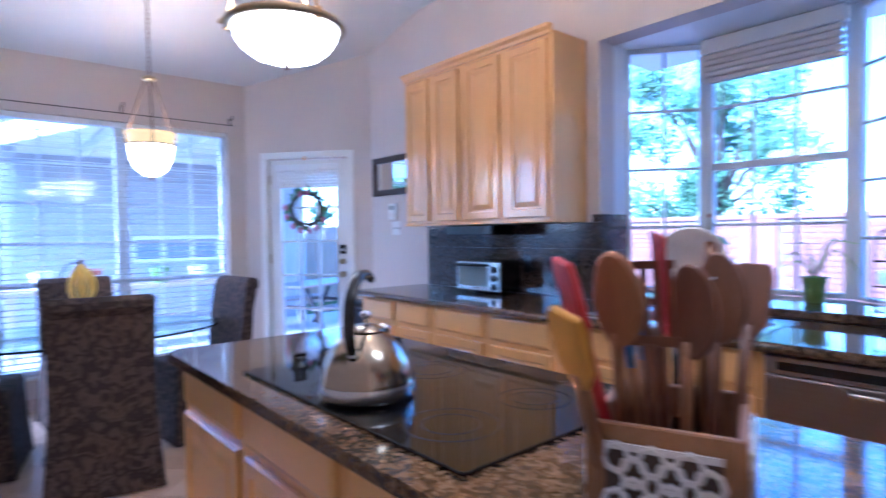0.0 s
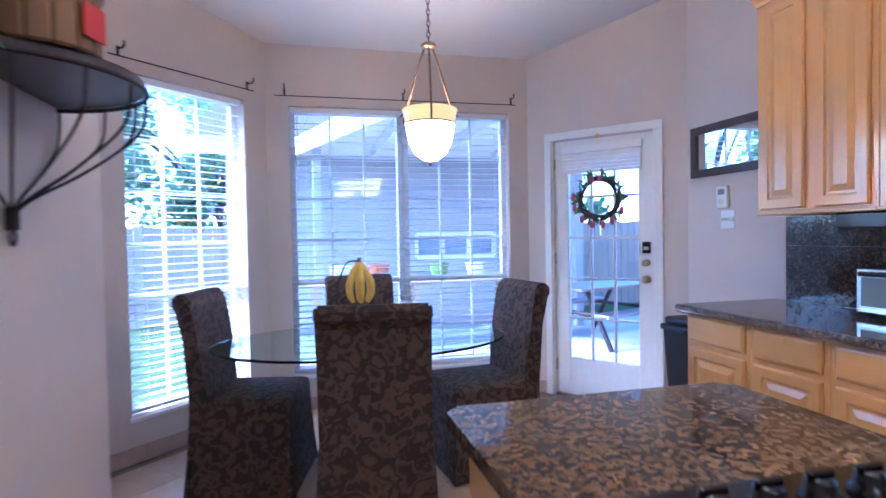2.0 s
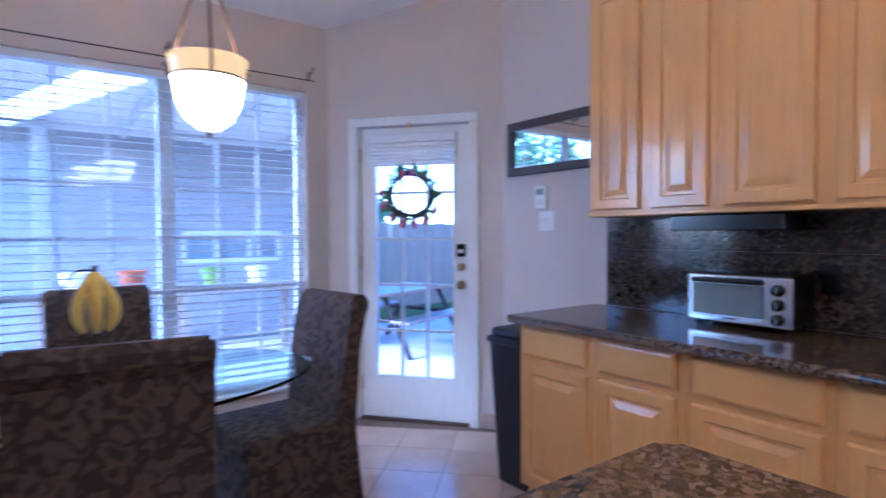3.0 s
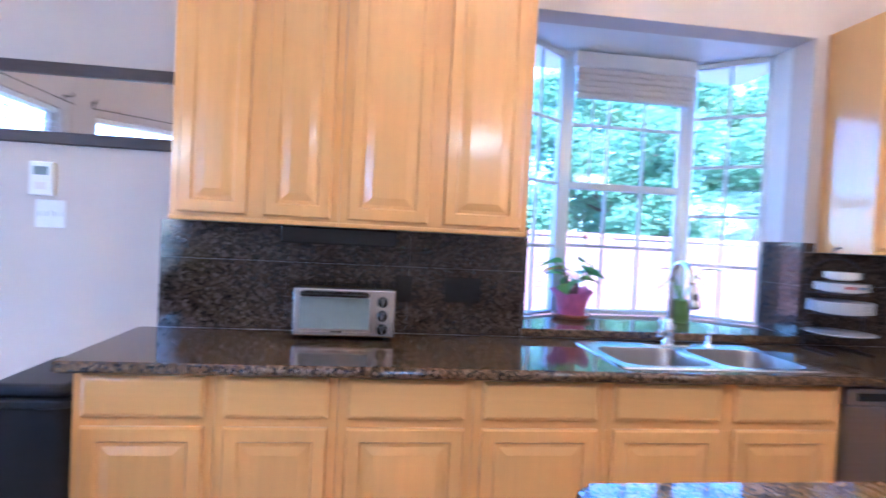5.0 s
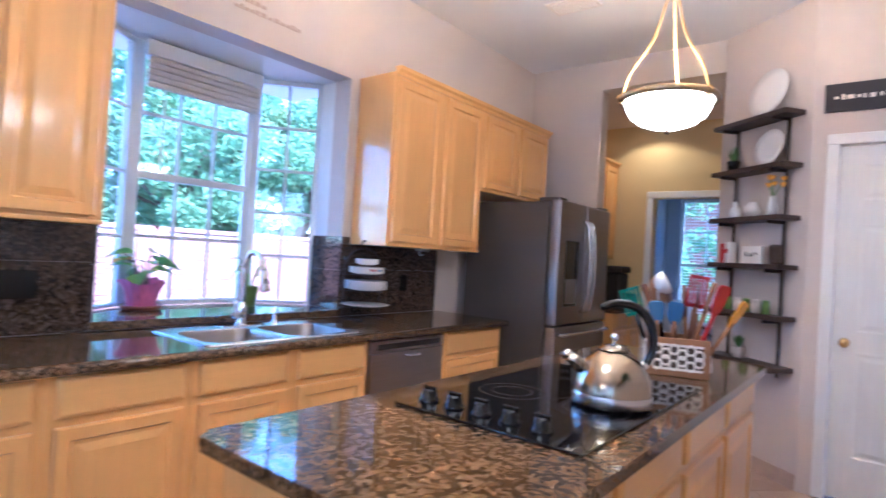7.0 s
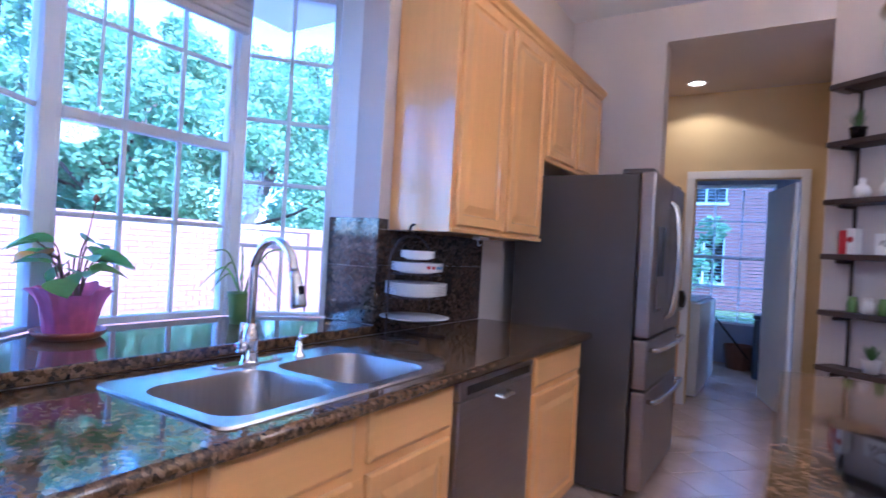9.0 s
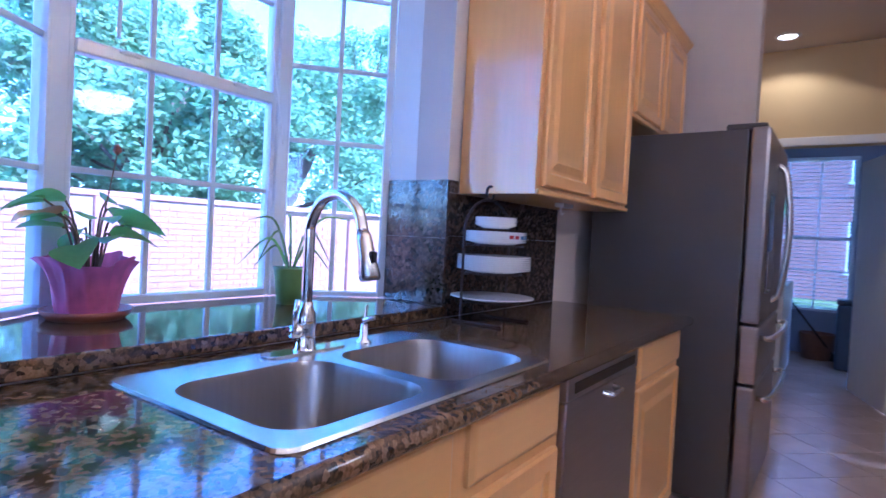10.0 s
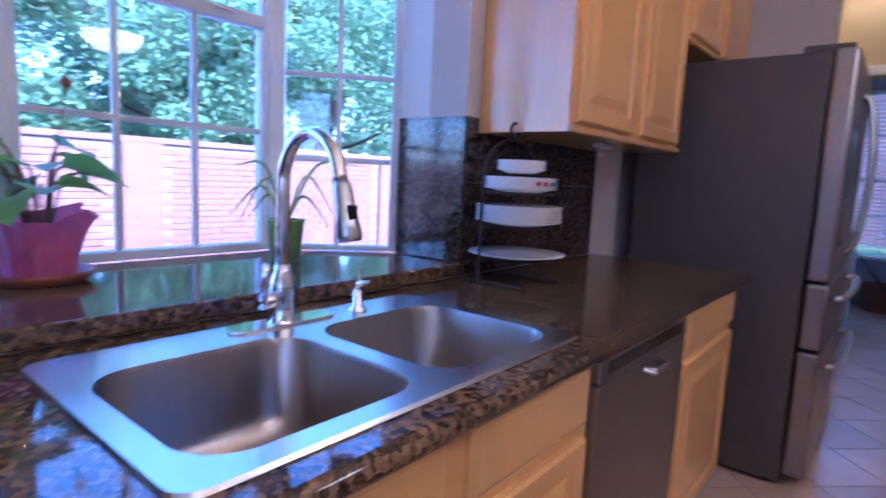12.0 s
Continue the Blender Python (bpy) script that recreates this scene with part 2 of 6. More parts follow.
M_APPL = mat("white_appliance", (0.62, 0.62, 0.62), 0.35, var=0.03)
M_TWIG = mat("twig_wreath", (0.05, 0.035, 0.025), 0.9, var=0.3)
M_PETAL = mat("pink_petal", (0.50, 0.09, 0.16), 0.6, var=0.2)
M_BLUSH = mat("blush_petal", (0.62, 0.36, 0.28), 0.7, var=0.2)
M_BASKET = mat("wooden_bucket", (0.22, 0.12, 0.05), 0.7, var=0.3, scale=6, bump=0.3, stretch=(10, 10, 1))
M_SIGN = mat("chalkboard_sign", (0.018, 0.016, 0.022), 0.6)
M_RUST = mat("dark_bbq_cover", (0.02, 0.018, 0.018), 0.7)
M_PATIO = mat("patio_ceiling_paint", (0.66, 0.64, 0.62), 0.7, var=0.06)
# Dark grey blue puts the dimness of the laundry room into its wall colour.
M_LAUNDRY_DIM = mat("laundry_paint", (0.26, 0.28, 0.34), 0.85, var=0.04, bump=0.2, bscale=120)


# ---- mesh helpers ----
def part(name, bm, material, parent=None, label="", smooth=False):
    me = bpy.data.meshes.new(name)
    bmesh.ops.recalc_face_normals(bm, faces=bm.faces)
    if smooth:
        for f in bm.faces:
            f.smooth = True
    bm.to_mesh(me)
    bm.free()
    me.materials.append(material)
    ob = new(name, me)
    if parent is not None:
        ob.parent = parent
    if label:
        ob["label"] = label
    return ob


def like(ob, m, parent):
    """One more piece on the same mesh."""
    o = new(ob.name.split(".")[0], ob.data)
    o.parent = parent
    o.matrix_basis = m
    return o


def thing(name, m, label, category, group="", kind=""):
    ob = new(name)
    ob.empty_display_size = 0.1
    ob.matrix_basis = m if isinstance(m, Matrix) else pose(*m)
    return tagged(ob, label, category, group, kind)


def box(x0, x1, y0, y1, z0, z1, bevel=0.0, bm=None, seg=2):
    bm = bm or bmesh.new()
    vs = [bm.verts.new((x, y, z)) for x in (x0, x1) for y in (y0, y1) for z in (z0, z1)]
    fs = []
    for i in ((0, 1, 3, 2), (4, 6, 7, 5), (0, 4, 5, 1), (2, 3, 7, 6), (0, 2, 6, 4), (1, 5, 7, 3)):
        fs.append(bm.faces.new([vs[k] for k in i]))
    if bevel:
        es = {e for f in fs for e in f.edges}
        bmesh.ops.bevel(bm, geom=list(es), offset=bevel, segments=seg, affect="EDGES", profile=0.5)
    return bm


def lathe(profile, seg=32, bm=None, centre=(0, 0, 0), scallop=None):
    """Profile of (radius, height), turned about z."""
    bm = bm or bmesh.new()
    cx, cy, cz = centre
    rings = []
    for r, z in profile:
        if r < 1e-5:
            rings.append([bm.verts.new((cx, cy, cz + z))])
        else:
            ring = []
            for i in range(seg):
                a = 2 * math.pi * i / seg
                rr = r * (1 + (scallop[1] * abs(math.cos(scallop[0] * a / 2)) if scallop else 0))
                ring.append(bm.verts.new((cx + rr * math.cos(a), cy + rr * math.sin(a), cz + z)))
            rings.append(ring)
    for a, b in zip(rings, rings[1:]):
        for i in range(seg):
            j = (i + 1) % seg
            q = [a[i % len(a)], a[j % len(a)], b[j % len(b)], b[i % len(b)]]
            q = list(dict.fromkeys(q))
            if len(q) > 2:
                bm.faces.new(q)
    return bm


def tube(points, r, seg=10, bm=None, caps=True):
    """A round rod through points; r may be a number or one per point."""
    bm = bm or bmesh.new()
    pts = [Vector(p) for p in points]
    rs = r if isinstance(r, (list, tuple)) else [r] * len(pts)
    rings = []
    up = None
    for i, p in enumerate(pts):
        d = (pts[min(i + 1, len(pts) - 1)] - pts[max(i - 1, 0)]).normalized()
        if up is None or abs(up.dot(d)) > 0.98:
            up = d.orthogonal().normalized()
        u = (up - d * up.dot(d)).normalized()
        up = u
        v = d.cross(u)
        rings.append([bm.verts.new(p + rs[i] * (math.cos(2 * math.pi * k / seg) * u + math.sin(2 * math.pi * k / seg) * v)) for k in range(seg)])
    for a, b in zip(rings, rings[1:]):
        for k in range(seg):
            bm.faces.new((a[k], a[(k + 1) % seg], b[(k + 1) % seg], b[k]))
    if caps:
        bm.faces.new(rings[0][::-1])
        bm.faces.new(rings[-1])
    return bm


def curve_points(pts, n=8):
    """Catmull-Rom points through pts."""
    p = [Vector(q) for q in pts]
    p = [2 * p[0] - p[1]] + p + [2 * p[-1] - p[-2]]
    out = []
    for i in range(1, len(p) - 2):
        for k in range(n):
            t = k / n
            a, b, c, d = p[i - 1], p[i], p[i + 1], p[i + 2]
            out.append(0.5 * (2 * b + (c - a) * t + (2 * a - 5 * b + 4 * c - d) * t * t + (3 * b - a - 3 * c + d) * t ** 3))
    return out + [p[-2]]


def prism(outline, z0, z1, bevel=0.0, bm=None):
    """A flat outline of (x, y), raised from z0 to z1."""
    bm = bm or bmesh.new()
    lo = [bm.verts.new((x, y, z0)) for x, y in outline]
    hi = [bm.verts.new((x, y, z1)) for x, y in outline]
    top = bm.faces.new(hi)
    bot = bm.faces.new(lo[::-1])
    n = len(lo)
    for i in range(n):
        bm.faces.new((lo[i], lo[(i + 1) % n], hi[(i + 1) % n], hi[i]))
    if bevel:
        es = list(set(top.edges) | set(bot.edges))
        bmesh.ops.bevel(bm, geom=es, offset=bevel, segments=3, affect="EDGES", profile=0.5)
    return bm


def rounded(x0, x1, y0, y1, r, n=6):
    out = []
    for cx, cy, a0 in ((x1 - r, y1 - r, 0), (x0 + r, y1 - r, 90), (x0 + r, y0 + r, 180), (x1 - r, y0 + r, 270)):
        for k in range(n + 1):
            a = radians(a0 + 90 * k / n)
            out.append((cx + r * math.cos(a), cy + r * math.sin(a)))
    return out


def panel_front(w, h, rings, bm=None, x0=0.0, z0=0.0):
    """A moulded front facing -y with its back at y = 0: rings of (inset, how far it stands out)."""
    bm = bm or bmesh.new()
    loops = []
    for inset, out in [(0, 0)] + list(rings):
        loops.append([bm.verts.new((x0 + x, -out, z0 + z)) for x, z in ((inset, inset), (w - inset, inset), (w - inset, h - inset), (inset, h - inset))])
    for a, b in zip(loops, loops[1:]):
        for i in range(4):
            bm.faces.new((a[i], a[(i + 1) % 4], b[(i + 1) % 4], b[i]))
    bm.faces.new(loops[-1])
    bm.faces.new(loops[0][::-1])
    return bm


def wall_panel(length, height, t, holes, bm=None):
    """A wall along local x with its inner face at y = 0 and its back at y = t; holes of (x0, x1, z0, z1)."""
    bm = bm or bmesh.new()
    xs = sorted({0.0, length, *[h[0] for h in holes], *[h[1] for h in holes]})
    zs = sorted({0.0, height, *[h[2] for h in holes], *[h[3] for h in holes]})
    solid = {}
    for i in range(len(xs) - 1):
        for j in range(len(zs) - 1):
            cx, cz = (xs[i] + xs[i + 1]) / 2, (zs[j] + zs[j + 1]) / 2
            solid[i, j] = not any(h[0] < cx < h[1] and h[2] < cz < h[3] for h in holes)
    cache = {}

    def v(x, y, z):
        k = (round(x, 5), round(y, 5), round(z, 5))
        if k not in cache:
            cache[k] = bm.verts.new(k)
        return cache[k]

    for (i, j), s in solid.items():
        if not s:
            continue
        a, b, c, d = xs[i], xs[i + 1], zs[j], zs[j + 1]
        bm.faces.new((v(a, 0, c), v(b, 0, c), v(b, 0, d), v(a, 0, d)))
        bm.faces.new((v(a, t, d), v(b, t, d), v(b, t, c), v(a, t, c)))
        for di, dj, p, q in ((-1, 0, (a, c), (a, d)), (1, 0, (b, d), (b, c)), (0, -1, (b, c), (a, c)), (0, 1, (a, d), (b, d))):
            if not solid.get((i + di, j + dj), False):
                bm.faces.new((v(p[0], 0, p[1]), v(p[0], t, p[1]), v(q[0], t, q[1]), v(q[0], 0, q[1])))
    return bm


def place_wall(name, p, q, height, t, holes, material, label):
    """A wall whose inner face runs from p to q, the room on the right of that way."""
    d = Vector((q[0] - p[0], q[1] - p[1]))
    bm = wall_panel(d.length, height, t, holes)
    ob = part(name, bm, material)
    ob.matrix_basis = pose(p[0], p[1], 0, 0, 0, math.degrees(math.atan2(d.y, d.x)))
    return tagged(ob, label, "wall", kind="structure")


# ---- plan ----
WX = 3.75            # sink wall
C1, C2, C3, C4 = (3.75, 5.22), (2.965, 6.18), (0.905, 6.18), (-0.02, 5.25)
LEFT_X, LEFT_END = 0.52, 3.90
BACK_Y, PANTRY_Y = -0.90, -0.40
CEIL, CEIL_NOOK, BREAK_Y = 3.13, 2.735, 4.50
NICHE = (1.385, 2.805, 0.95, 2.43)

# sink wall, with the bay niche; runs from the hall towards the nook seen from inside as left to right reversed
place_wall("wall_sink", (WX, C1[1]), (WX, BACK_Y), 3.3, 0.15, [(C1[1] - NICHE[1], C1[1] - NICHE[0], NICHE[2], NICHE[3])], M_WALL, "beige painted kitchen wall with a bay niche over the sink")
DW_LEN = math.hypot(C1[0] - C2[0], C1[1] - C2[1])
D0, D1 = 0.215, 1.015   # the garden door in its wall, from C2
place_wall("wall_door", C2, C1, 3.3, 0.15, [(D0, D1, 0.0, 2.04)], M_WALL, "beige angled wall with the glazed garden door")
W2 = (1.065, 2.80, 0.27, 2.285)
place_wall("wall_window", C3, C2, 3.3, 0.15, [(W2[0] - C3[0], W2[1] - C3[0], W2[2], W2[3])], M_WALL, "beige nook wall with the wide window")
W1LEN = math.hypot(C3[0] - C4[0], C3[1] - C4[1])
W1 = (0.26, 1.115, 0.27, 2.285)
place_wall("wall_bay", C4, C3, 3.3, 0.15, [(W1[0], W1[1], W1[2], W1[3])], M_WALL, "beige angled nook wall with a tall window")
place_wall("wall_nook", (C4[0], LEFT_END), C4, 3.3, 0.15, [], M_WALL, "plain beige wall beside the nook")
place_wall("wall_nook_return", (LEFT_X - 0.16, LEFT_END), (C4[0] - 0.15, LEFT_END), 3.3, 0.15, [], M_WALL, "plain beige return wall")
left = part("wall_left", box(LEFT_X - 0.16, LEFT_X, PANTRY_Y - 0.15, LEFT_END, 0, 3.3, 0.012), M_WALL)
tagged(left, "cream painted wall with a rounded corner", "wall", kind="structure")
PD = (0.53, 1.285)    # pantry door opening in x
place_wall("wall_pantry", (1.43, PANTRY_Y), (LEFT_X, PANTRY_Y), 3.3, 0.12, [(1.43 - PD[1], 1.43 - PD[0], 0, 2.16)], M_WALL, "beige wall with the white pantry door")
place_wall("wall_shelf", (2.06, BACK_Y), (1.43, PANTRY_Y), 3.3, 0.12, [], M_WALL, "beige angled wall that carries the shelves")
place_wall("wall_opening", (WX, BACK_Y), (2.06, BACK_Y), 3.3, 0.14, [(WX - 3.05, WX - 2.06 - 0.0005, 0, 2.88)], M_WALL, "beige wall with the tall opening to the hall")
# hall and laundry room
HALL_Y = -2.32
place_wall("wall_hall_side", (WX, BACK_Y - 0.14), (WX, HALL_Y), 3.0, 0.12, [], M_HALL, "yellow hall side wall")
place_wall("wall_hall_end", (WX, HALL_Y), (1.90, HALL_Y), 3.0, 0.12, [(WX - 3.02, WX - 2.19, 0, 2.09)], M_HALL, "yellow hall wall with the laundry doorway")
place_wall("wall_hall_near", (2.00, HALL_Y), (2.00, BACK_Y - 0.14), 3.0, 0.12, [], M_HALL, "yellow hall wall")
LY = -5.2
place_wall("wall_laundry_side", (3.75, HALL_Y - 0.12), (3.75, LY), 2.9, 0.12, [], M_LAUNDRY_DIM, "laundry wall with the room's dimness painted in as grey blue")
place_wall("wall_laundry_end", (3.75, LY), (1.2, LY), 2.9, 0.12, [(3.75 - 3.55, 3.75 - 2.45, 0.52, 2.42)], M_LAUNDRY_DIM, "laundry wall with a window, the room's dimness painted in as grey blue")
place_wall("wall_laundry_near", (1.2, LY), (1.2, HALL_Y - 0.12), 2.9, 0.12, [], M_LAUNDRY_DIM, "laundry wall with the room's dimness painted in as grey blue")

# ceilings
bm = box(-0.4, WX + 0.15, PANTRY_Y - 0.7, BREAK_Y, CEIL, CEIL + 0.12)
tagged(part("ceiling", bm, M_CEIL), "white kitchen ceiling", "ceiling", kind="structure")
bm = bmesh.new()
sl = (CEIL - CEIL_NOOK) / (6.18 - BREAK_Y)
v = [bm.verts.new(p) for p in ((-0.4, BREAK_Y, CEIL), (WX + 0.15, BREAK_Y, CEIL), (WX + 0.15, 6.4, CEIL - sl * (6.4 - BREAK_Y)), (-0.4, 6.4, CEIL - sl * (6.4 - BREAK_Y)))]
f = bm.faces.new(v)
r = bmesh.ops.extrude_face_region(bm, geom=[f])
bmesh.ops.translate(bm, verts=[g for g in r["geom"] if isinstance(g, bmesh.types.BMVert)], vec=(0, 0, 0.12))
tagged(part("ceiling_nook", bm, M_CEIL), "white sloping nook ceiling", "ceiling", kind="structure")
tagged(part("ceiling_hall", box(1.88, 4.07, HALL_Y - 0.12, BACK_Y - 0.14, 2.885, 3.0), M_WALL), "beige hall ceiling", "ceiling", kind="structure")
tagged(part("ceiling_laundry", box(1.1, 3.9, LY - 0.1, HALL_Y - 0.12, 2.6, 2.7), M_CEIL), "white laundry ceiling", "ceiling", kind="structure")

# floor bed, under the tiles
floor = part("floor", box(-0.4, 4.1, -5.4, 6.18, -0.12, -0.0025), M_GROUT)
tagged(floor, "beige ceramic tiles laid diagonally with grey grout", "floor", kind="structure")


def skirting(name, p, q, start=0.0, end=None):
    d = Vector((q[0] - p[0], q[1] - p[1]))
    end = d.length if end is None else end
    base = new(name)
    base.matrix_basis = pose(p[0], p[1], 0, 0, 0, math.degrees(math.atan2(d.y, d.x)))
    tagged(base, "row of beige tiles along the foot of the wall", "baseboard", kind="structure")
    x, first = start, None
    while x < end - 0.01:
        w = min(0.33, end - x)
        if w > 0.329 and first is not None:
            like(first, pose(x, 0, 0), base)
        else:
            o = part("tile", box(0.002, w - 0.002, -0.012, -0.001, 0.002, 0.1, 0.003, seg=1), M_BASETILE, base)
            o.matrix_basis = pose(x, 0, 0)
            if first is None and w > 0.329:
                first = o
        x += w
    return base


skirting("baseboard_window", C3, C2)
skirting("baseboard_bay", C4, C3)
skirting("baseboard_nook", (C4[0], LEFT_END), C4)
skirting("baseboard_door", C2, C1, 0.0, D0 - 0.07)
skirting("baseboard_door_end", C2, C1, D1 + 0.07, DW_LEN)
skirting("baseboard_sink_wall", (WX, C1[1]), (WX, 4.45))
skirting("baseboard_shelf_wall", (2.06, BACK_Y), (1.43, PANTRY_Y))
skirting("baseboard_left", (LEFT_X, PANTRY_Y), (LEFT_X, LEFT_END))
tagged(part("baseboard_hall", box(2.0, 2.012, HALL_Y, BACK_Y - 0.14, 0, 0.09, 0.003), M_TRIM), "white painted hall baseboard", "baseboard", kind="structure")


# ---- kitchen cabinets ----
DOOR_RINGS = ((0.0, 0.012), (0.006, 0.019), (0.046, 0.019), (0.052, 0.010), (0.064, 0.010), (0.092, 0.018))
DRAWER_RINGS = ((0.0, 0.010), (0.010, 0.017), (0.016, 0.019))


def base_unit(y_left, y_right, n_doors=1, x_front=3.135, depth=0.60, back=None, drawers=1, top=0.872, rz=-90, origin=None, open_top=0.0, label="", group="kitchen base cabinets"):
    w = abs(y_left - y_right)
    m = origin or pose(x_front, y_left, 0, 0, 0, rz)
    t = thing("base_cabinet", m, label or "light maple base cabinet with a drawer over a raised panel door", "cabinet", group)
    bm = box(0, w, 0, depth, 0.10, top - open_top, 0.002, seg=1)
    if open_top:
        box(0, w, 0, 0.02, top - open_top + 0.0005, top, bm=bm)
    box(0.0, w, 0.055, depth, 0.0, 0.099, bm=bm)
    part("body", bm, M_MAPLE, t)
    dw = w / n_doors
    for i in range(n_doors):
        g = 0.030
        o = part("drawer_front", panel_front(dw - 2 * g, 0.136, DRAWER_RINGS), M_MAPLE_H, t)
        o.matrix_basis = pose(i * dw + g, -0.001, 0.727)
        o = part("door", panel_front(dw - 2 * g, 0.572, DOOR_RINGS), M_MAPLE, t, "raised panel door")
        o.matrix_basis = pose(i * dw + g, -0.001, 0.125)
    return t


def upper_unit(y_left, y_right, z0, z1, n_doors, x_front=3.43, depth=0.315, crown=True):
    w = abs(y_left - y_right)
    t = thing("wall_cabinet", pose(x_front, y_left, z0, 0, 0, -90), "light maple wall cabinet with raised panel doors and a crown moulding", "cabinet", "kitchen wall cabinets")
    h = z1 - z0
    part("body", box(0, w, 0, depth, 0, h, 0.002, seg=1), M_MAPLE, t)
    dw = w / n_doors
    for i in range(n_doors):
        g = 0.031
        o = part("door", panel_front(dw - 2 * g, h - 0.07, DOOR_RINGS), M_MAPLE, t, "raised panel door")
        o.matrix_basis = pose(i * dw + g, -0.001, 0.03)
    # rail moulding under the doors and crown above
    bm = box(0.0, w, -0.014, -0.001, 0.0, 0.018, 0.005)
    part("rail", bm, M_MAPLE_H, t)
    if crown:
        bm = bmesh.new()
        prof = ((0.0, 0.0), (-0.012, 0.0), (-0.018, 0.018), (-0.038, 0.032), (-0.044, 0.05), (0.0, 0.05))
        a = [bm.verts.new((0.0, y, h - 0.02 + z)) for y, z in prof]
        b = [bm.verts.new((w, y, h - 0.02 + z)) for y, z in prof]
        for i in range(len(prof)):
            j = (i + 1) % len(prof)
            bm.faces.new((a[i], a[j], b[j], b[i]))
        bm.faces.new(a[::-1])
        bm.faces.new(b)
        part("crown_moulding", bm, M_MAPLE_H, t)
    return t


for a, b in ((4.435, 3.998), (3.997, 3.597), (3.596, 3.130), (3.129, 2.646)):
    base_unit(a, b)
base_unit(2.645, 1.702, 2, open_top=0.18, label="light maple sink base cabinet with two drawer fronts and two doors")
base_unit(1.078, 0.425, label="light maple base cabinet beside the fridge")
upper_unit(4.265, 3.641, 1.375, 2.45, 2)
upper_unit(3.639, 2.890, 1.375, 2.45, 2)
upper_unit(1.315, 0.345, 1.375, 2.45, 2)
upper_unit(0.343, -0.66, 1.835, 2.45, 2)


# counter with a cut for the sink
SINK = (3.138, 3.652, 1.737, 2.585)   # x0 x1 y0 y1 of the rim
bm = bmesh.new()
cx0, cx1, cy0, cy1 = 3.095, 3.738, 0.40, 4.47
hx0, hx1, hy0, hy1 = SINK[0] + 0.03, SINK[1] - 0.05, SINK[2] + 0.03, SINK[3] - 0.03
for o in ((cx0, cx1, hy1, cy1), (cx0, cx1, cy0, hy0), (cx0, hx0, hy0, hy1), (hx1, cx1, hy0, hy1)):
    box(*o, 0.874, 0.913, bm=bm)
bmesh.ops.remove_doubles(bm, verts=bm.verts, dist=0.0005)
counter = thing("countertop", (0, 0, 0), "x", "countertop")
part("slab", bm, M_GRANITE, counter)
part("front_edge", tube([(cx0 + 0.002, cy0 + 0.005, 0.8935), (cx0 + 0.002, cy1 - 0.012, 0.8935)], 0.0195, 12), M_GRANITE, counter, "", True)
part("end_edge", tube([(cx0 + 0.002, cy1 - 0.002, 0.8935), (cx1, cy1 - 0.002, 0.8935)], 0.0195, 12), M_GRANITE, counter, "", True)
tagged(counter, "polished brown granite countertop with a rounded front edge", "countertop")

# granite splash tiles on the sink wall
splash = new("splashback")
tagged(splash, "dark brown polished granite tiles behind the counter", "backsplash", kind="structure")


def splash_row(y0, y1, z0, z1, n):
    w = (y1 - y0) / n
    o = part("tile", box(-0.010, -0.0005, 0.0004, w - 0.0004, z0 + 0.0004, z1 - 0.0004, 0.001, seg=1), M_GRANITE_T, splash)
    o.matrix_basis = pose(WX, y0, 0)
    for i in range(1, n):
        like(o, pose(WX, y0 + i * w, 0), splash)


splash_row(2.807, 4.40, 0.914, 1.215, 3)
splash_row(2.807, 4.40, 1.215, 1.374, 3)
splash_row(0.43, 1.383, 0.914, 1.215, 2)
splash_row(0.43, 1.383, 1.215, 1.374, 2)

# ---- island ----
IX0, IX1, IY0, IY1 = 1.457, 2.232, 0.72, 3.115
ict = thing("island_countertop", (0, 0, 0), "polished brown granite island top with a rounded edge", "countertop")
part("slab", prism(rounded(IX0, IX1, IY0, IY1, 0.035), 0.872, 0.905, 0.015), M_GRANITE, ict)
part("under_edge", prism(rounded(IX0 + 0.006, IX1 - 0.006, IY0 + 0.006, IY1 - 0.006, 0.03), 0.8665, 0.8725, 0.002), M_GRANITE, ict)
isl_y = (3.065, 2.50, 1.935, 1.37, 0.805)
for a, b in zip(isl_y, isl_y[1:]):
    base_unit(a, b if b > 1.1 else 0.77, x_front=1.512, depth=0.32, top=0.866, label="light maple island cabinet with a drawer over a raised panel door", group="island cabinets")
for a, b in ((0.77, 1.917), (1.918, 3.065)):
    base_unit(a, b, 2, x_front=2.177, depth=0.340, top=0.866, rz=90, label="light maple island cabinet facing the sink", group="island cabinets")


# ---- bay window over the sink ----
BAY = [(WX, 2.805), (4.03, 2.805), (4.31, 2.445), (4.31, 1.70), (4.03, 1.385), (WX, 1.385)]
tagged(part("niche_sill", prism([(WX - 0.018, 1.387), (WX - 0.018, 2.803), (4.03, 2.803), (4.30, 2.445), (4.30, 1.70), (4.03, 1.387)], 0.916, 0.955, 0.006), M_GRANITE), "polished brown granite sill in the bay over the sink", "window sill", kind="structure")
tagged(part("niche_ceiling", prism([(WX + 0.15, 1.2), (WX + 0.15, 2.95), (4.6, 2.95), (4.6, 1.2)], 2.431, 2.50), M_TRIM), "white painted top of the window bay", "ceiling", kind="structure")
tagged(part("niche_base", box(WX + 0.151, 4.45, 1.25, 2.88, 0.0, 0.915), M_WALL), "wall under the window bay", "wall", kind="structure")
tagged(part("niche_side_1", box(WX + 0.151, 4.03, 2.805, 2.88, 0.9155, 2.4305), M_TRIM), "white side of the window bay", "wall", kind="structure")
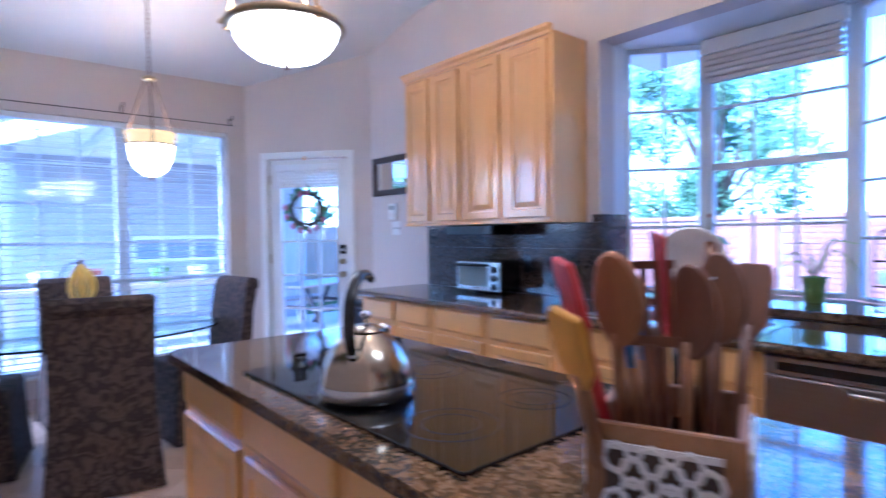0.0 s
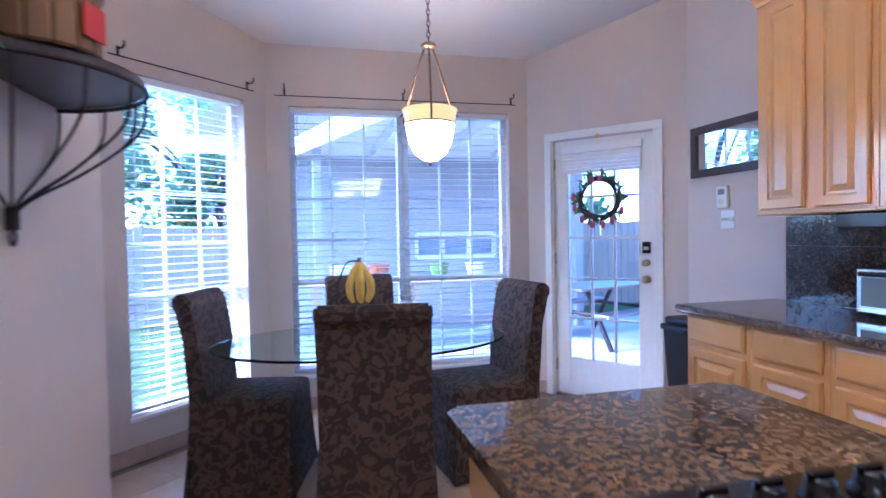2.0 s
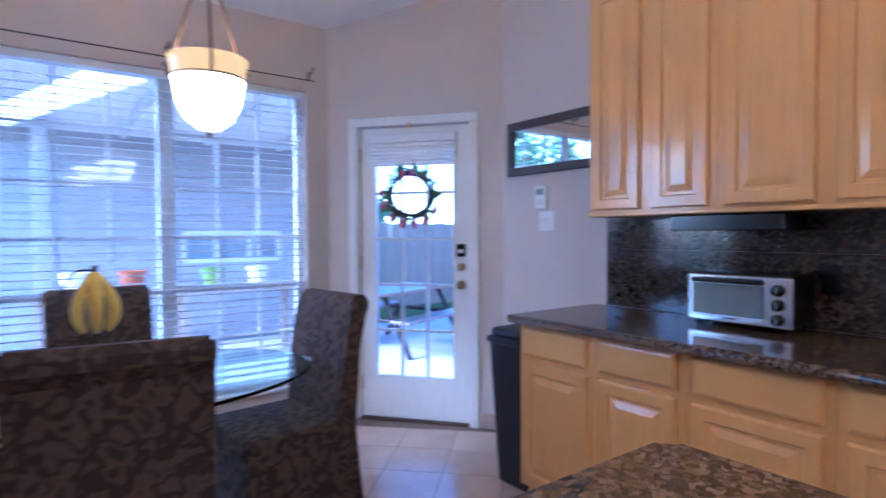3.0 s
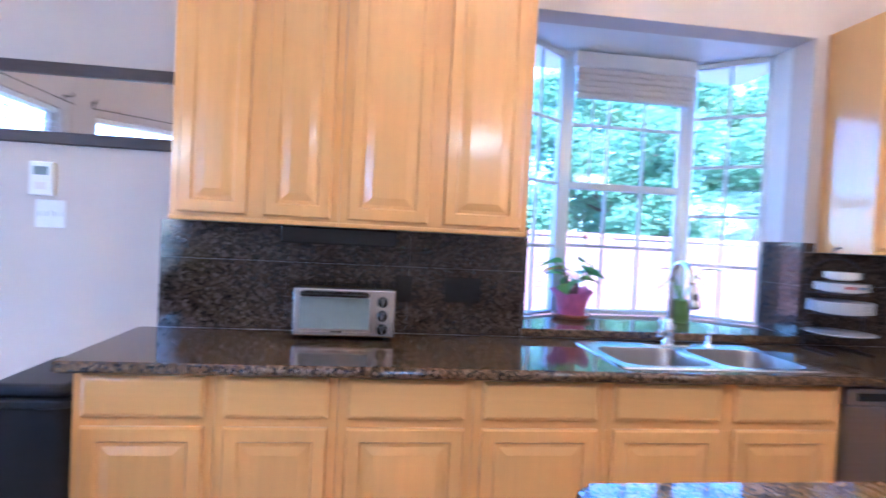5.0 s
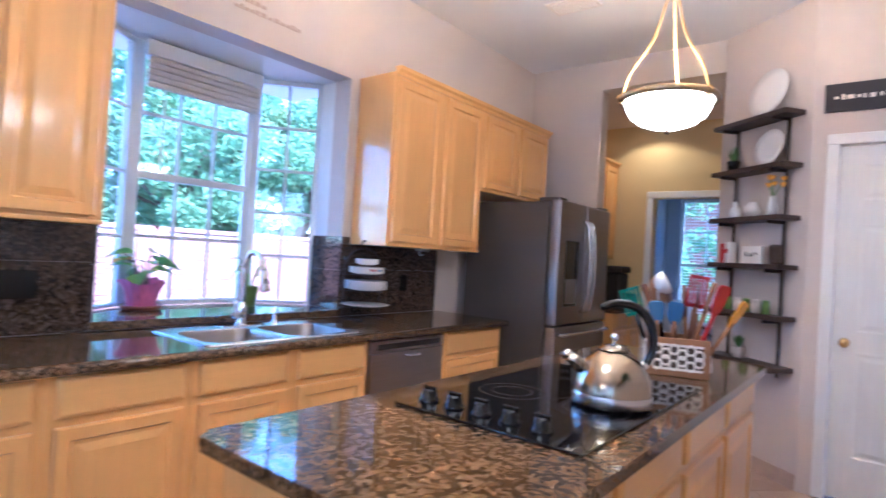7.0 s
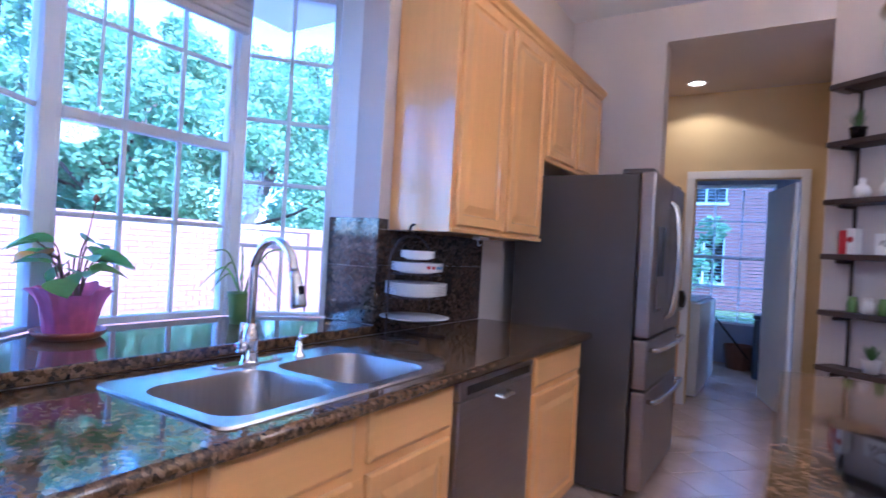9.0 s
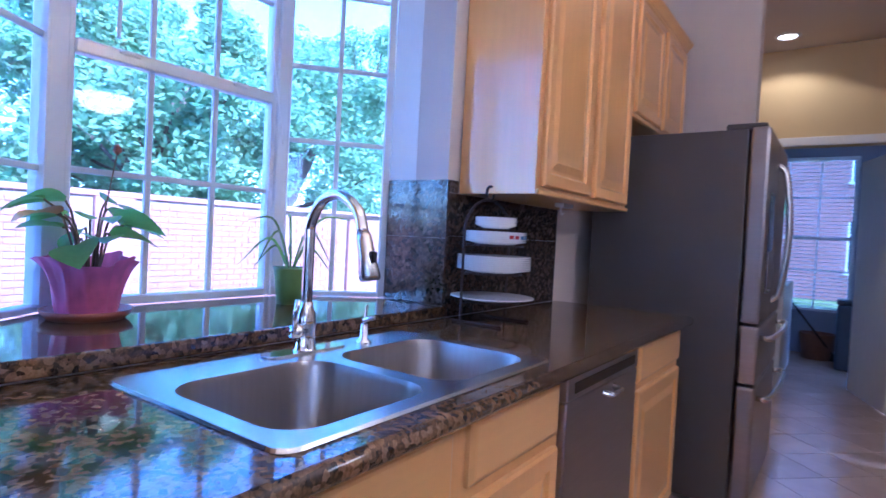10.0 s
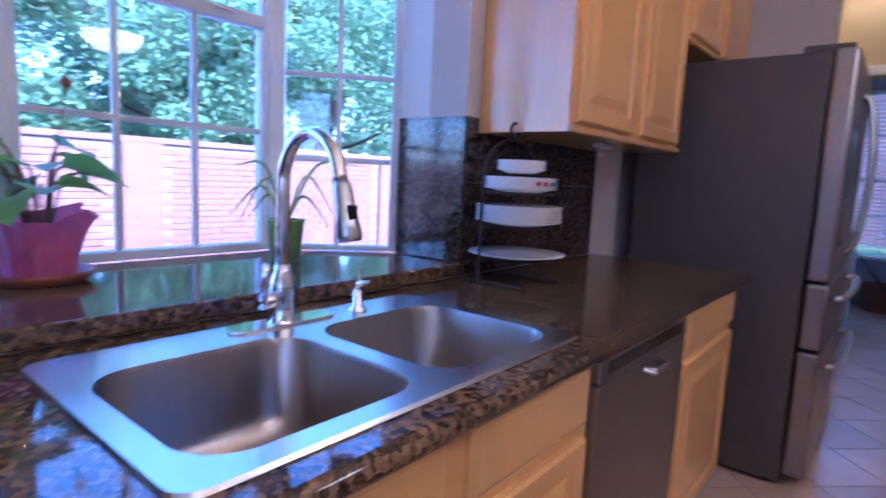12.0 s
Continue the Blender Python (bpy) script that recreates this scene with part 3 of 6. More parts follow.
tagged(part("niche_side_2", box(WX + 0.151, 4.03, 1.25, 1.385, 0.9155, 2.4305), M_TRIM), "white side of the window bay", "wall", kind="structure")
block = new("granite_returns")
tagged(block, "grey brown granite tiles on the sides of the window bay", "backsplash", kind="structure")
for z0, z1 in ((0.957, 1.205), (1.206, 1.42)):
    for y, s in ((1.386, 1), (2.804, -1)):
        part("tile", box(WX - 0.012, 4.025, min(y, y + s * 0.012), max(y, y + s * 0.012), z0, z1, 0.0015, seg=1), M_GRANITE_T, block)
for y0, y1 in ((1.330, 1.3855), (2.8045, 2.85)):
    part("tile", box(WX - 0.0125, WX - 0.0105, y0, y1, 1.375, 1.42), M_GRANITE_T, block)


def window_unit(name, p, q, z0, z1, cols, rows, sash_at, label, t=0.05, post=0.045, bar=0.018):
    """A framed window from p to q; the room on the right of that way. Glass panes between bars."""
    d = Vector((q[0] - p[0], q[1] - p[1]))
    w, h = d.length, z1 - z0
    base = thing(name, pose(p[0], p[1], z0, 0, 0, math.degrees(math.atan2(d.y, d.x))), label, "window", kind="structure")
    bm = box(0, post, 0, t, 0, h, 0.004, seg=1)
    box(w - post, w, 0, t, 0, h, 0.004, bm=bm, seg=1)
    box(post, w - post, 0, t, 0, post * 0.6, 0.004, bm=bm, seg=1)
    box(post, w - post, 0, t, h - post, h, 0.004, bm=bm, seg=1)
    part("window_frame", bm, M_VINYL, base)
    if sash_at:
        part("sash_rail", box(post, w - post, -0.006, t - 0.01, sash_at - 0.02, sash_at + 0.02, 0.004, seg=1), M_VINYL, base)
        for fx in (0.25, 0.75):
            part("latch", box(w * fx - 0.03, w * fx + 0.03, -0.016, -0.006, sash_at + 0.004, sash_at + 0.018, 0.003, seg=1), M_VINYL, base)
    iw = w - 2 * post
    zs = [post + (h - 2 * post) * k / rows for k in range(rows + 1)]
    for k in range(1, cols):
        x = post + iw * k / cols
        part("glazing_bar", box(x - bar / 2, x + bar / 2, 0.012, 0.032, post * 0.6, h - post, 0.003, seg=1), M_VINYL, base)
    for z in zs[1:-1]:
        if sash_at and abs(z - sash_at) < 0.06:
            continue
        part("glazing_bar", box(post, w - post, 0.014, 0.030, z - bar / 2, z + bar / 2, 0.003, seg=1), M_VINYL, base)
    g = part("pane", box(post - 0.005, w - post + 0.005, 0.020, 0.024, post * 0.6 - 0.005, h - post + 0.005), M_GLASS, base, "clear glass")
    g.visible_shadow = False
    return base


window_unit("window_1", (4.03, 2.805), (4.31, 2.445), 0.956, 2.43, 2, 4, 0, "tall narrow bay window with white bars", post=0.03)
window_unit("window_2", (4.31, 2.445), (4.31, 1.70), 0.956, 2.43, 3, 4, 0.735, "white double-hung bay window over the sink")
window_unit("window_3", (4.31, 1.70), (4.03, 1.385), 0.956, 2.43, 2, 5, 0, "tall narrow bay window with white bars", post=0.03)
for y in (2.445, 1.70):
    tagged(part("trim_bay_post", box(4.295, 4.37, y - 0.028, y + 0.028, 0.957, 2.43, 0.006), M_VINYL), "white corner post of the bay window", "trim", kind="structure")

# raised woven shade and its cord
shade = thing("window_shade", (4.27, 1.715, 2.14), "folded beige woven shade raised at the top of the window", "window shade")
part("valance", box(-0.055, -0.005, 0.0, 0.72, 0.20, 0.285, 0.008), M_BLIND, shade)
for k in range(5):
    part("fold", box(-0.045 - 0.004 * (k % 2), -0.008, 0.015, 0.705, 0.03 + 0.034 * k, 0.062 + 0.034 * k, 0.01), M_SHADE, shade)
part("cord", tube([(-0.02, 0.07, 0.05), (-0.02, 0.08, -0.3), (-0.02, 0.02, -0.62)], 0.003, 6), M_BLIND, shade)
part("wand", tube([(-0.03, 0.60, 0.05), (-0.03, 0.605, -0.42)], 0.006, 8), M_BLIND, shade)

# ---- nook windows with blinds ----
window_unit("window_4", (W2[0], 6.26), (1.931, 6.26), W2[2], W2[3], 3, 6, 0.69, "white window with divided panes behind a blind")
window_unit("window_5", (1.933, 6.26), (W2[1], 6.26), W2[2], W2[3], 3, 6, 0.69, "white window with divided panes behind a blind")
bd = Vector((C3[0] - C4[0], C3[1] - C4[1])).normalized()
bn = Vector((-bd.y, bd.x))
bp = lambda s, o: (C4[0] + bd.x * s + bn.x * o, C4[1] + bd.y * s + bn.y * o)
window_unit("window_6", bp(W1[0], 0.085), bp(W1[1], 0.085), W1[2], W1[3], 3, 6, 0.69, "tall white window with divided panes behind a blind")


def blind(m, w, h, label):
    b = thing("venetian_blind", m, label, "blind", "nook blinds")
    part("headrail", box(0.006, w - 0.006, -0.012, 0.030, h - 0.045, h - 0.003, 0.004), M_BLIND, b)
    part("bottom_rail", box(0.008, w - 0.008, -0.010, 0.026, 0.015, 0.035, 0.004), M_BLIND, b)
    n = int((h - 0.1) / 0.046)
    slat = None
    for k in range(n):
        z = 0.055 + k * 0.046
        if slat is None:
            bm = bmesh.new()
            prof = [(-0.021, -0.0025), (0, 0.0008), (0.021, -0.0025), (0.021, -0.0005), (0, 0.0028), (-0.021, -0.0005)]
            a = [bm.verts.new((0.008, y, zz)) for y, zz in prof]
            c = [bm.verts.new((w - 0.008, y, zz)) for y, zz in prof]
            for i in range(6):
                bm.faces.new((a[i], a[(i + 1) % 6], c[(i + 1) % 6], c[i]))
            bm.faces.new(a[::-1]), bm.faces.new(c)
            slat = part("slat", bm, M_BLIND, b)
            slat.matrix_basis = pose(0, 0.008, z, 4)
        else:
            like(slat, pose(0, 0.008, z, 4), b)
    for x in (0.12, w - 0.12):
        part("ladder_cord", tube([(x, -0.012, 0.03), (x, -0.012, h - 0.04)], 0.0016, 5), M_BLIND, b)
    part("tilt_wand", tube([(0.06, -0.03, h - 0.05), (0.065, -0.032, h - 0.85)], 0.004, 6), M_BLIND, b)
    return b


blind(pose(W2[0], 6.215, W2[2]), W2[1] - W2[0], W2[3] - W2[2], "white horizontal slat blind with open slats over the wide window")
q0 = bp(W1[0], 0.035)
blind(pose(q0[0], q0[1], W1[2], 0, 0, math.degrees(math.atan2(bd.y, bd.x))), W1[1] - W1[0], W1[3] - W1[2], "white horizontal slat blind with open slats over the tall window")
tagged(part("window_sill_1", box(W2[0] - 0.03, W2[1] + 0.03, 6.15, 6.24, W2[2] - 0.025, W2[2] - 0.002, 0.005), M_TRIM), "white painted window sill", "window sill", kind="structure")
ws = part("window_sill_2", box(-0.02, W1[1] - W1[0] + 0.02, -0.02, 0.08, -0.025, -0.002, 0.005), M_TRIM)
ws.matrix_basis = pose(*bp(W1[0], 0.0), W1[2], 0, 0, math.degrees(math.atan2(bd.y, bd.x)))
tagged(ws, "white painted window sill", "window sill", kind="structure")


def rod_holder(m):
    t = thing("curtain_rod_bracket", m, "small dark iron curtain rod bracket on the wall", "bracket", "curtain brackets")
    part("plate", box(-0.008, 0.008, -0.006, 0.0, -0.03, 0.03, 0.002), M_IRON, t)
    part("hook", tube(curve_points([(0, -0.004, 0.015), (0, -0.05, 0.012), (0, -0.07, 0.022), (0, -0.072, 0.045)], 4), 0.006, 6), M_IRON, t)
    return t


for x in (1.04, 1.93, 2.82):
    rod_holder(pose(x, 6.18, 2.385))
ba = math.degrees(math.atan2(bd.y, bd.x))
for s in (W1[0] - 0.02, W1[1] + 0.03):
    p = bp(s, 0)
    rod_holder(pose(p[0], p[1], 2.385, 0, 0, ba))
tagged(part("curtain_rod", tube([(0.97, 6.13, 2.345), (2.84, 6.13, 2.345)], 0.004, 8), M_IRON), "thin dark curtain wire over the wide window", "curtain rod")
a, b2 = bp(W1[0] - 0.1, -0.05), bp(W1[1] + 0.05, -0.05)
tagged(part("curtain_rod", tube([(*a, 2.345), (*b2, 2.345)], 0.004, 8), M_IRON), "thin dark curtain wire over the tall window", "curtain rod")

# ---- garden door ----
dd = Vector((C1[0] - C2[0], C1[1] - C2[1])).normalized()
da = math.degrees(math.atan2(dd.y, dd.x))
dp = lambda s: pose(C2[0] + dd.x * s, C2[1] + dd.y * s, 0, 0, 0, da)


def casing(name, m, w, h, wide=0.06, label="white painted door casing", mat_=None):
    c = thing(name, m, label, "trim", kind="structure")
    for x0, x1, z0, z1 in ((-wide, 0, 0, h), (w, w + wide, 0, h), (-wide, w + wide, h, h + wide)):
        part("moulding", box(x0, x1, -0.018, -0.001, z0, z1, 0.006), mat_ or M_TRIM, c)
    return c


casing("trim_garden_door", dp(D0), D1 - D0, 2.04)
gd = thing("door_1", dp(D0), "white garden door with fifteen glass panes and brass locks", "door", kind="structure")
DWD = D1 - D0
bm = box(0.012, 0.125, 0.03, 0.072, 0.015, 2.03, 0.003, seg=1)
box(DWD - 0.125, DWD - 0.012, 0.03, 0.072, 0.015, 2.03, 0.003, bm=bm, seg=1)
box(0.125, DWD - 0.125, 0.03, 0.072, 0.015, 0.31, 0.003, bm=bm, seg=1)
box(0.125, DWD - 0.125, 0.03, 0.072, 1.90, 2.03, 0.003, bm=bm, seg=1)
part("door_frame", bm, M_DOORW, gd)
part("jamb", box(0.0, 0.010, 0.0, 0.14, 0.0, 2.04), M_TRIM, gd)
part("jamb", box(DWD - 0.010, DWD, 0.0, 0.14, 0.0, 2.04), M_TRIM, gd)
part("threshold", box(0.012, DWD - 0.012, 0.0, 0.14, 0.0, 0.013), M_BRONZE, gd)
gw, g0, g1 = DWD - 0.25, 0.31, 1.90
for k in (1, 2):
    x = 0.125 + gw * k / 3
    part("glazing_bar", box(x - 0.009, x + 0.009, 0.036, 0.066, g0, g1, 0.003, seg=1), M_DOORW, gd)
for k in (1, 2, 3, 4):
    z = g0 + (g1 - g0) * k / 5
    part("glazing_bar", box(0.125, DWD - 0.125, 0.037, 0.065, z - 0.009, z + 0.009, 0.003, seg=1), M_DOORW, gd)
pn = part("pane", box(0.12, DWD - 0.12, 0.049, 0.053, g0 - 0.005, g1 + 0.005), M_GLASS, gd, "clear glass")
pn.visible_shadow = False
kx = DWD - 0.065
for z, r in ((0.955, 0.030), (1.075, 0.026)):
    part("knob", lathe([(0, 0), (r, 0), (r, 0.006), (0.012, 0.010), (0.012, 0.03), (r * 0.9, 0.038), (r * 0.95, 0.052), (r * 0.6, 0.060), (0, 0.062)], 18), M_AGED, gd, "aged brass lock", True).matrix_basis = pose(kx, 0.03, z, 90)
kp = part("keypad", box(kx - 0.030, kx + 0.030, 0.006, 0.029, 1.145, 1.23, 0.006), M_BLACK, gd, "small black lock panel")
part("badge", box(kx - 0.018, kx + 0.018, 0.004, 0.0055, 1.17, 1.195), M_WHITE, kp)
for z in (0.25, 1.1, 1.85):
    part("hinge", tube([(0.012, 0.026, z - 0.045), (0.012, 0.026, z + 0.045)], 0.007, 8), M_AGED, gd)
ds = thing("pleated_blind", dp(D0), "white pleated shade raised at the top of the glazed door", "blind")
part("headrail", box(0.075, DWD - 0.09, 0.000, 0.029, 1.925, 1.985, 0.006), M_BLIND, ds)
for k in range(6):
    part("fold", box(0.085, DWD - 0.10, 0.003, 0.026, 1.765 + k * 0.0265, 1.7895 + k * 0.0265, 0.006), M_BLIND, ds)
tag_ = part("door_tag", box(DWD * 0.47, DWD * 0.47 + 0.022, -0.0215, -0.0195, 2.018, 2.052), M_YELLOW)
tag_.matrix_basis = dp(D0)
tagged(tag_, "small yellow paper tag over the garden door", "tag")


def wreath():
    w = thing("wreath", dp(D0) @ pose(DWD * 0.48, 0.018, 1.565), "dark twig wreath with pink tulips hung on the door glass", "wreath")
    rnd = random.Random(4)
    for k in range(14):
        ph, pts = rnd.uniform(0, 6.28), []
        for i in range(29):
            a = 2 * math.pi * i / 28
            rr = 0.150 + 0.018 * math.cos(3 * a + ph) + rnd.uniform(-0.004, 0.004)
            pts.append((rr * math.cos(a), -0.004 + 0.013 * math.sin(4 * a + ph), rr * math.sin(a)))
        part("twig", tube(pts, 0.0048, 5), M_TWIG, w)
    bm = bmesh.new()
    for k in range(80):
        a = rnd.uniform(0, 6.28)
        r0, r1 = rnd.uniform(0.13, 0.17), rnd.uniform(0.19, 0.24)
        a2 = a + rnd.uniform(-0.3, 0.3)
        p0, p1 = Vector((r0 * math.cos(a), -0.01, r0 * math.sin(a))), Vector((r1 * math.cos(a2), -0.02, r1 * math.sin(a2)))
        d = (p1 - p0)
        s = Vector((-d.z, 0, d.x)).normalized() * 0.010
        bm.faces.new([bm.verts.new(q) for q in (p0, p0 + d * 0.5 + s, p1, p0 + d * 0.5 - s)])
    part("foliage", bm, M_IVY, w)
    for a in (-80, -60, -105, -130, -30, 200, 175, 85, 110):
        r = 0.205 if a < 60 or a > 150 else 0.15
        p = (r * math.cos(radians(a)), -0.022, r * math.sin(radians(a)))
        part("tulip", lathe([(0, -0.03), (0.014, -0.024), (0.019, 0.0), (0.013, 0.026), (0, 0.034)], 8, centre=p), M_PETAL, w, "", True)


wreath()

# ---- pantry door ----
pw = PD[1] - PD[0]
casing("trim_pantry", pose(PD[1], PANTRY_Y, 0, 0, 0, 180), pw, 2.16, 0.065)


def six_panel(name, m, w, h, label, kind="structure", knob_side=0, knob_mat=None):
    d = thing(name, m, label, "door", kind=kind)
    part("slab", box(0.003, w - 0.003, 0.0, 0.035, 0.012, h - 0.004, 0.002, seg=1), M_DOORW, d)
    iw = (w - 0.30) / 2
    for row, (z0, z1) in enumerate(((0.12, 0.42), (0.47, 0.78), (0.84, 0.95))):
        for c in (0, 1):
            o = part("panel", panel_front(iw, (z1 - z0) * h, ((0.0, 0.0035), (0.012, 0.0035), (0.024, 0.0005), (0.034, 0.0005), (0.055, 0.004))), M_DOORW, d)
            o.matrix_basis = pose(0.11 + c * (iw + 0.08), -0.0005, z0 * h)
    x = 0.065 if knob_side == 0 else w - 0.065
    o = part("knob", lathe([(0, 0), (0.028, 0), (0.028, 0.005), (0.010, 0.009), (0.010, 0.03), (0.026, 0.04), (0.028, 0.052), (0.016, 0.062), (0, 0.064)], 18), knob_mat or M_BRASS, d, "brass knob", True)
    o.matrix_basis = pose(x, -0.001, 0.955, 90)
    return d


six_panel("door_2", pose(PD[1], PANTRY_Y - 0.03, 0, 0, 0, 180), pw - 0.002, 2.155, "white six panel pantry door with a brass knob")
sg = thing("wall_sign", pose(1.375, PANTRY_Y, 2.36, 0, 0, 180), "dark chalkboard sign with a line of white lettering", "sign")
part("board", box(0, 0.80, -0.018, -0.001, 0, 0.175, 0.003), M_SIGN, sg)
rs = random.Random(8)
x = 0.05
while x < 0.74:
    w_ = rs.uniform(0.012, 0.05)
    part("lettering", box(x, x + w_, -0.0195, -0.0182, 0.075 + rs.uniform(-0.004, 0.004), 0.098 + rs.uniform(-0.004, 0.008)), M_CREAM, sg)
    x += w_ + rs.uniform(0.008, 0.02)

# ---- laundry door, casing ----
casing("trim_laundry", pose(3.02, HALL_Y, 0, 0, 0, 180), 3.02 - 2.19, 2.09, 0.07)
six_panel("door_3", pose(2.20, HALL_Y - 0.13, 0, 0, 0, -73), 0.80, 2.07, "white six panel laundry door standing open", knob_side=1)
window_unit("window_7", (3.55, LY - 0.05), (2.45, LY - 0.05), 0.52, 2.42, 3, 4, 0.9, "white laundry window with divided panes")
blind(pose(3.55, LY - 0.02, 0.52, 0, 0, 180), 1.10, 1.90, "white horizontal slat blind with open slats in the laundry window")


# ---- sink and tap ----
def bowl_mesh(x0, x1, y0, y1, z_top, depth, r=0.07):
    bm = bmesh.new()
    loops = []
    for ins, z, rr in ((0, z_top, r), (0.004, z_top - 0.012, r), (0.012, z_top - depth + 0.05, r), (0.03, z_top - depth + 0.012, r), (0.07, z_top - depth, r * 0.8)):
        loops.append([bm.verts.new((x, y, z)) for x, y in rounded(x0 + ins, x1 - ins, y0 + ins, y1 - ins, rr, 6)])
    n = len(loops[0])
    for a, b in zip(loops, loops[1:]):
        for i in range(n):
            bm.faces.new((a[i], a[(i + 1) % n], b[(i + 1) % n], b[i]))
    bm.faces.new(loops[-1])
    return bm


sx0, sx1, sy0, sy1 = SINK
sink = thing("kitchen_sink", (0, 0, 0), "stainless steel double bowl drop-in sink", "sink")
bx0, bx1 = sx0 + 0.045, sx1 - 0.115
ymid = (sy0 + sy1) / 2 - 0.005
bowls = ((sy0 + 0.04, ymid - 0.022), (ymid + 0.022, sy1 - 0.045))
bm = bmesh.new()
outer = [bm.verts.new((x, y, 0.914)) for x, y in rounded(sx0, sx1, sy0, sy1, 0.035, 6)]
outer2 = [bm.verts.new((x, y, 0.9195)) for x, y in rounded(sx0 + 0.004, sx1 - 0.004, sy0 + 0.004, sy1 - 0.004, 0.033, 6)]
n = len(outer)
for i in range(n):
    bm.faces.new((outer[i], outer[(i + 1) % n], outer2[(i + 1) % n], outer2[i]))
edges = [bm.edges.get((outer2[i], outer2[(i + 1) % n])) for i in range(n)]
for y0, y1 in bowls:
    vs = [bm.verts.new((x, y, 0.918)) for x, y in rounded(bx0, bx1, y0, y1, 0.075, 6)]
    edges += [bm.edges.new((vs[i], vs[(i + 1) % len(vs)])) for i in range(len(vs))]
bmesh.ops.triangle_fill(bm, use_beauty=True, edges=edges)
part("rim", bm, M_STEEL, sink)
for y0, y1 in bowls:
    b = part("bowl", bowl_mesh(bx0, bx1, y0, y1, 0.918, 0.19, 0.075), M_BOWL_SHADED, sink, "", True)
    part("drain", lathe([(0.045, 0.0), (0.045, 0.004), (0.034, 0.005), (0.030, 0.001), (0, 0.001)], 20, centre=((bx0 + bx1) / 2 + 0.03, (y0 + y1) / 2, 0.7285)), M_CHROME, b, "", True)

tap = thing("kitchen_tap", pose(3.605, 2.150, 0.9185) @ Matrix.Diagonal((1, 1, 0.93, 1)), "tall chrome gooseneck kitchen tap with a pull-down spray head", "tap")
part("base_plate", prism([(x, y) for x, y in rounded(-0.03, 0.03, -0.125, 0.125, 0.029, 6)], 0.0, 0.006, 0.002), M_CHROME, tap)
part("body", lathe([(0.030, 0.006), (0.027, 0.012), (0.024, 0.05), (0.026, 0.075), (0.024, 0.10), (0.0165, 0.115), (0.0155, 0.13), (0, 0.13)], 20), M_CHROME, tap, "", True)
neck = curve_points([(0, 0, 0.10), (0, 0, 0.28), (-0.004, 0, 0.335), (-0.045, 0.004, 0.392), (-0.11, 0.010, 0.405), (-0.170, 0.016, 0.370), (-0.195, 0.019, 0.315)], 6)
part("neck", tube(neck, 0.0135, 14), M_CHROME, tap, "", True)
part("spray_head", tube([(-0.195, 0.019, 0.315), (-0.200, 0.0195, 0.300), (-0.211, 0.021, 0.262), (-0.224, 0.023, 0.215), (-0.226, 0.023, 0.207)], [0.0155, 0.017, 0.019, 0.024, 0.021], 16), M_STEEL, tap, "", True)
part("spray_button", box(-0.236, -0.226, 0.014, 0.032, 0.245, 0.275, 0.003), M_BLACK, tap)
part("lever_hub", tube([(-0.01, 0.018, 0.06), (-0.03, 0.062, 0.062)], 0.017, 14), M_CHROME, tap, "", True)
part("lever", tube([(-0.030, 0.058, 0.066), (-0.045, 0.070, 0.10), (-0.055, 0.072, 0.145)], [0.008, 0.006, 0.007], 10), M_CHROME, tap, "", True)
soap = thing("soap_dispenser", (3.585, 1.965, 0.9185), "small chrome soap pump beside the tap", "soap pump")
part("collar", lathe([(0.022, 0), (0.021, 0.006), (0.011, 0.012), (0.010, 0.05), (0, 0.05)], 16), M_CHROME, soap, "", True)
part("spout", tube([(0, 0, 0.05), (-0.002, 0.0, 0.062), (-0.04, 0.004, 0.072)], [0.009, 0.008, 0.005], 10), M_CHROME, soap, "", True)
part("pump", tube([(0.0, 0, 0.055), (0.0, -0.008, 0.10)], 0.004, 8), M_CHROME, soap)

# ---- dishwasher ----
dwm = thing("dishwasher", pose(3.138, 1.700, 0, 0, 0, -90), "stainless steel dishwasher with a dark control strip under the counter", "dishwasher")
part("body", box(0.004, 0.616, 0.02, 0.58, 0.10, 0.868), M_BLACK, dwm)
part("door", box(0.008, 0.612, -0.022, 0.018, 0.115, 0.795, 0.006), M_STEEL_D, dwm)
part("control_panel", box(0.008, 0.612, -0.024, 0.018, 0.798, 0.864, 0.006), M_STEEL_D, dwm)
part("vent_strip", box(0.05, 0.57, -0.0265, -0.0235, 0.815, 0.845, 0.001, seg=1), M_BLACK, dwm)
part("handle", tube([(0.27, -0.024, 0.775), (0.28, -0.05, 0.772), (0.36, -0.05, 0.772), (0.37, -0.024, 0.775)], 0.009, 8), M_STEEL, dwm)
part("kick_plate", box(0.01, 0.61, 0.04, 0.06, 0.0, 0.10), M_BLACK, dwm)

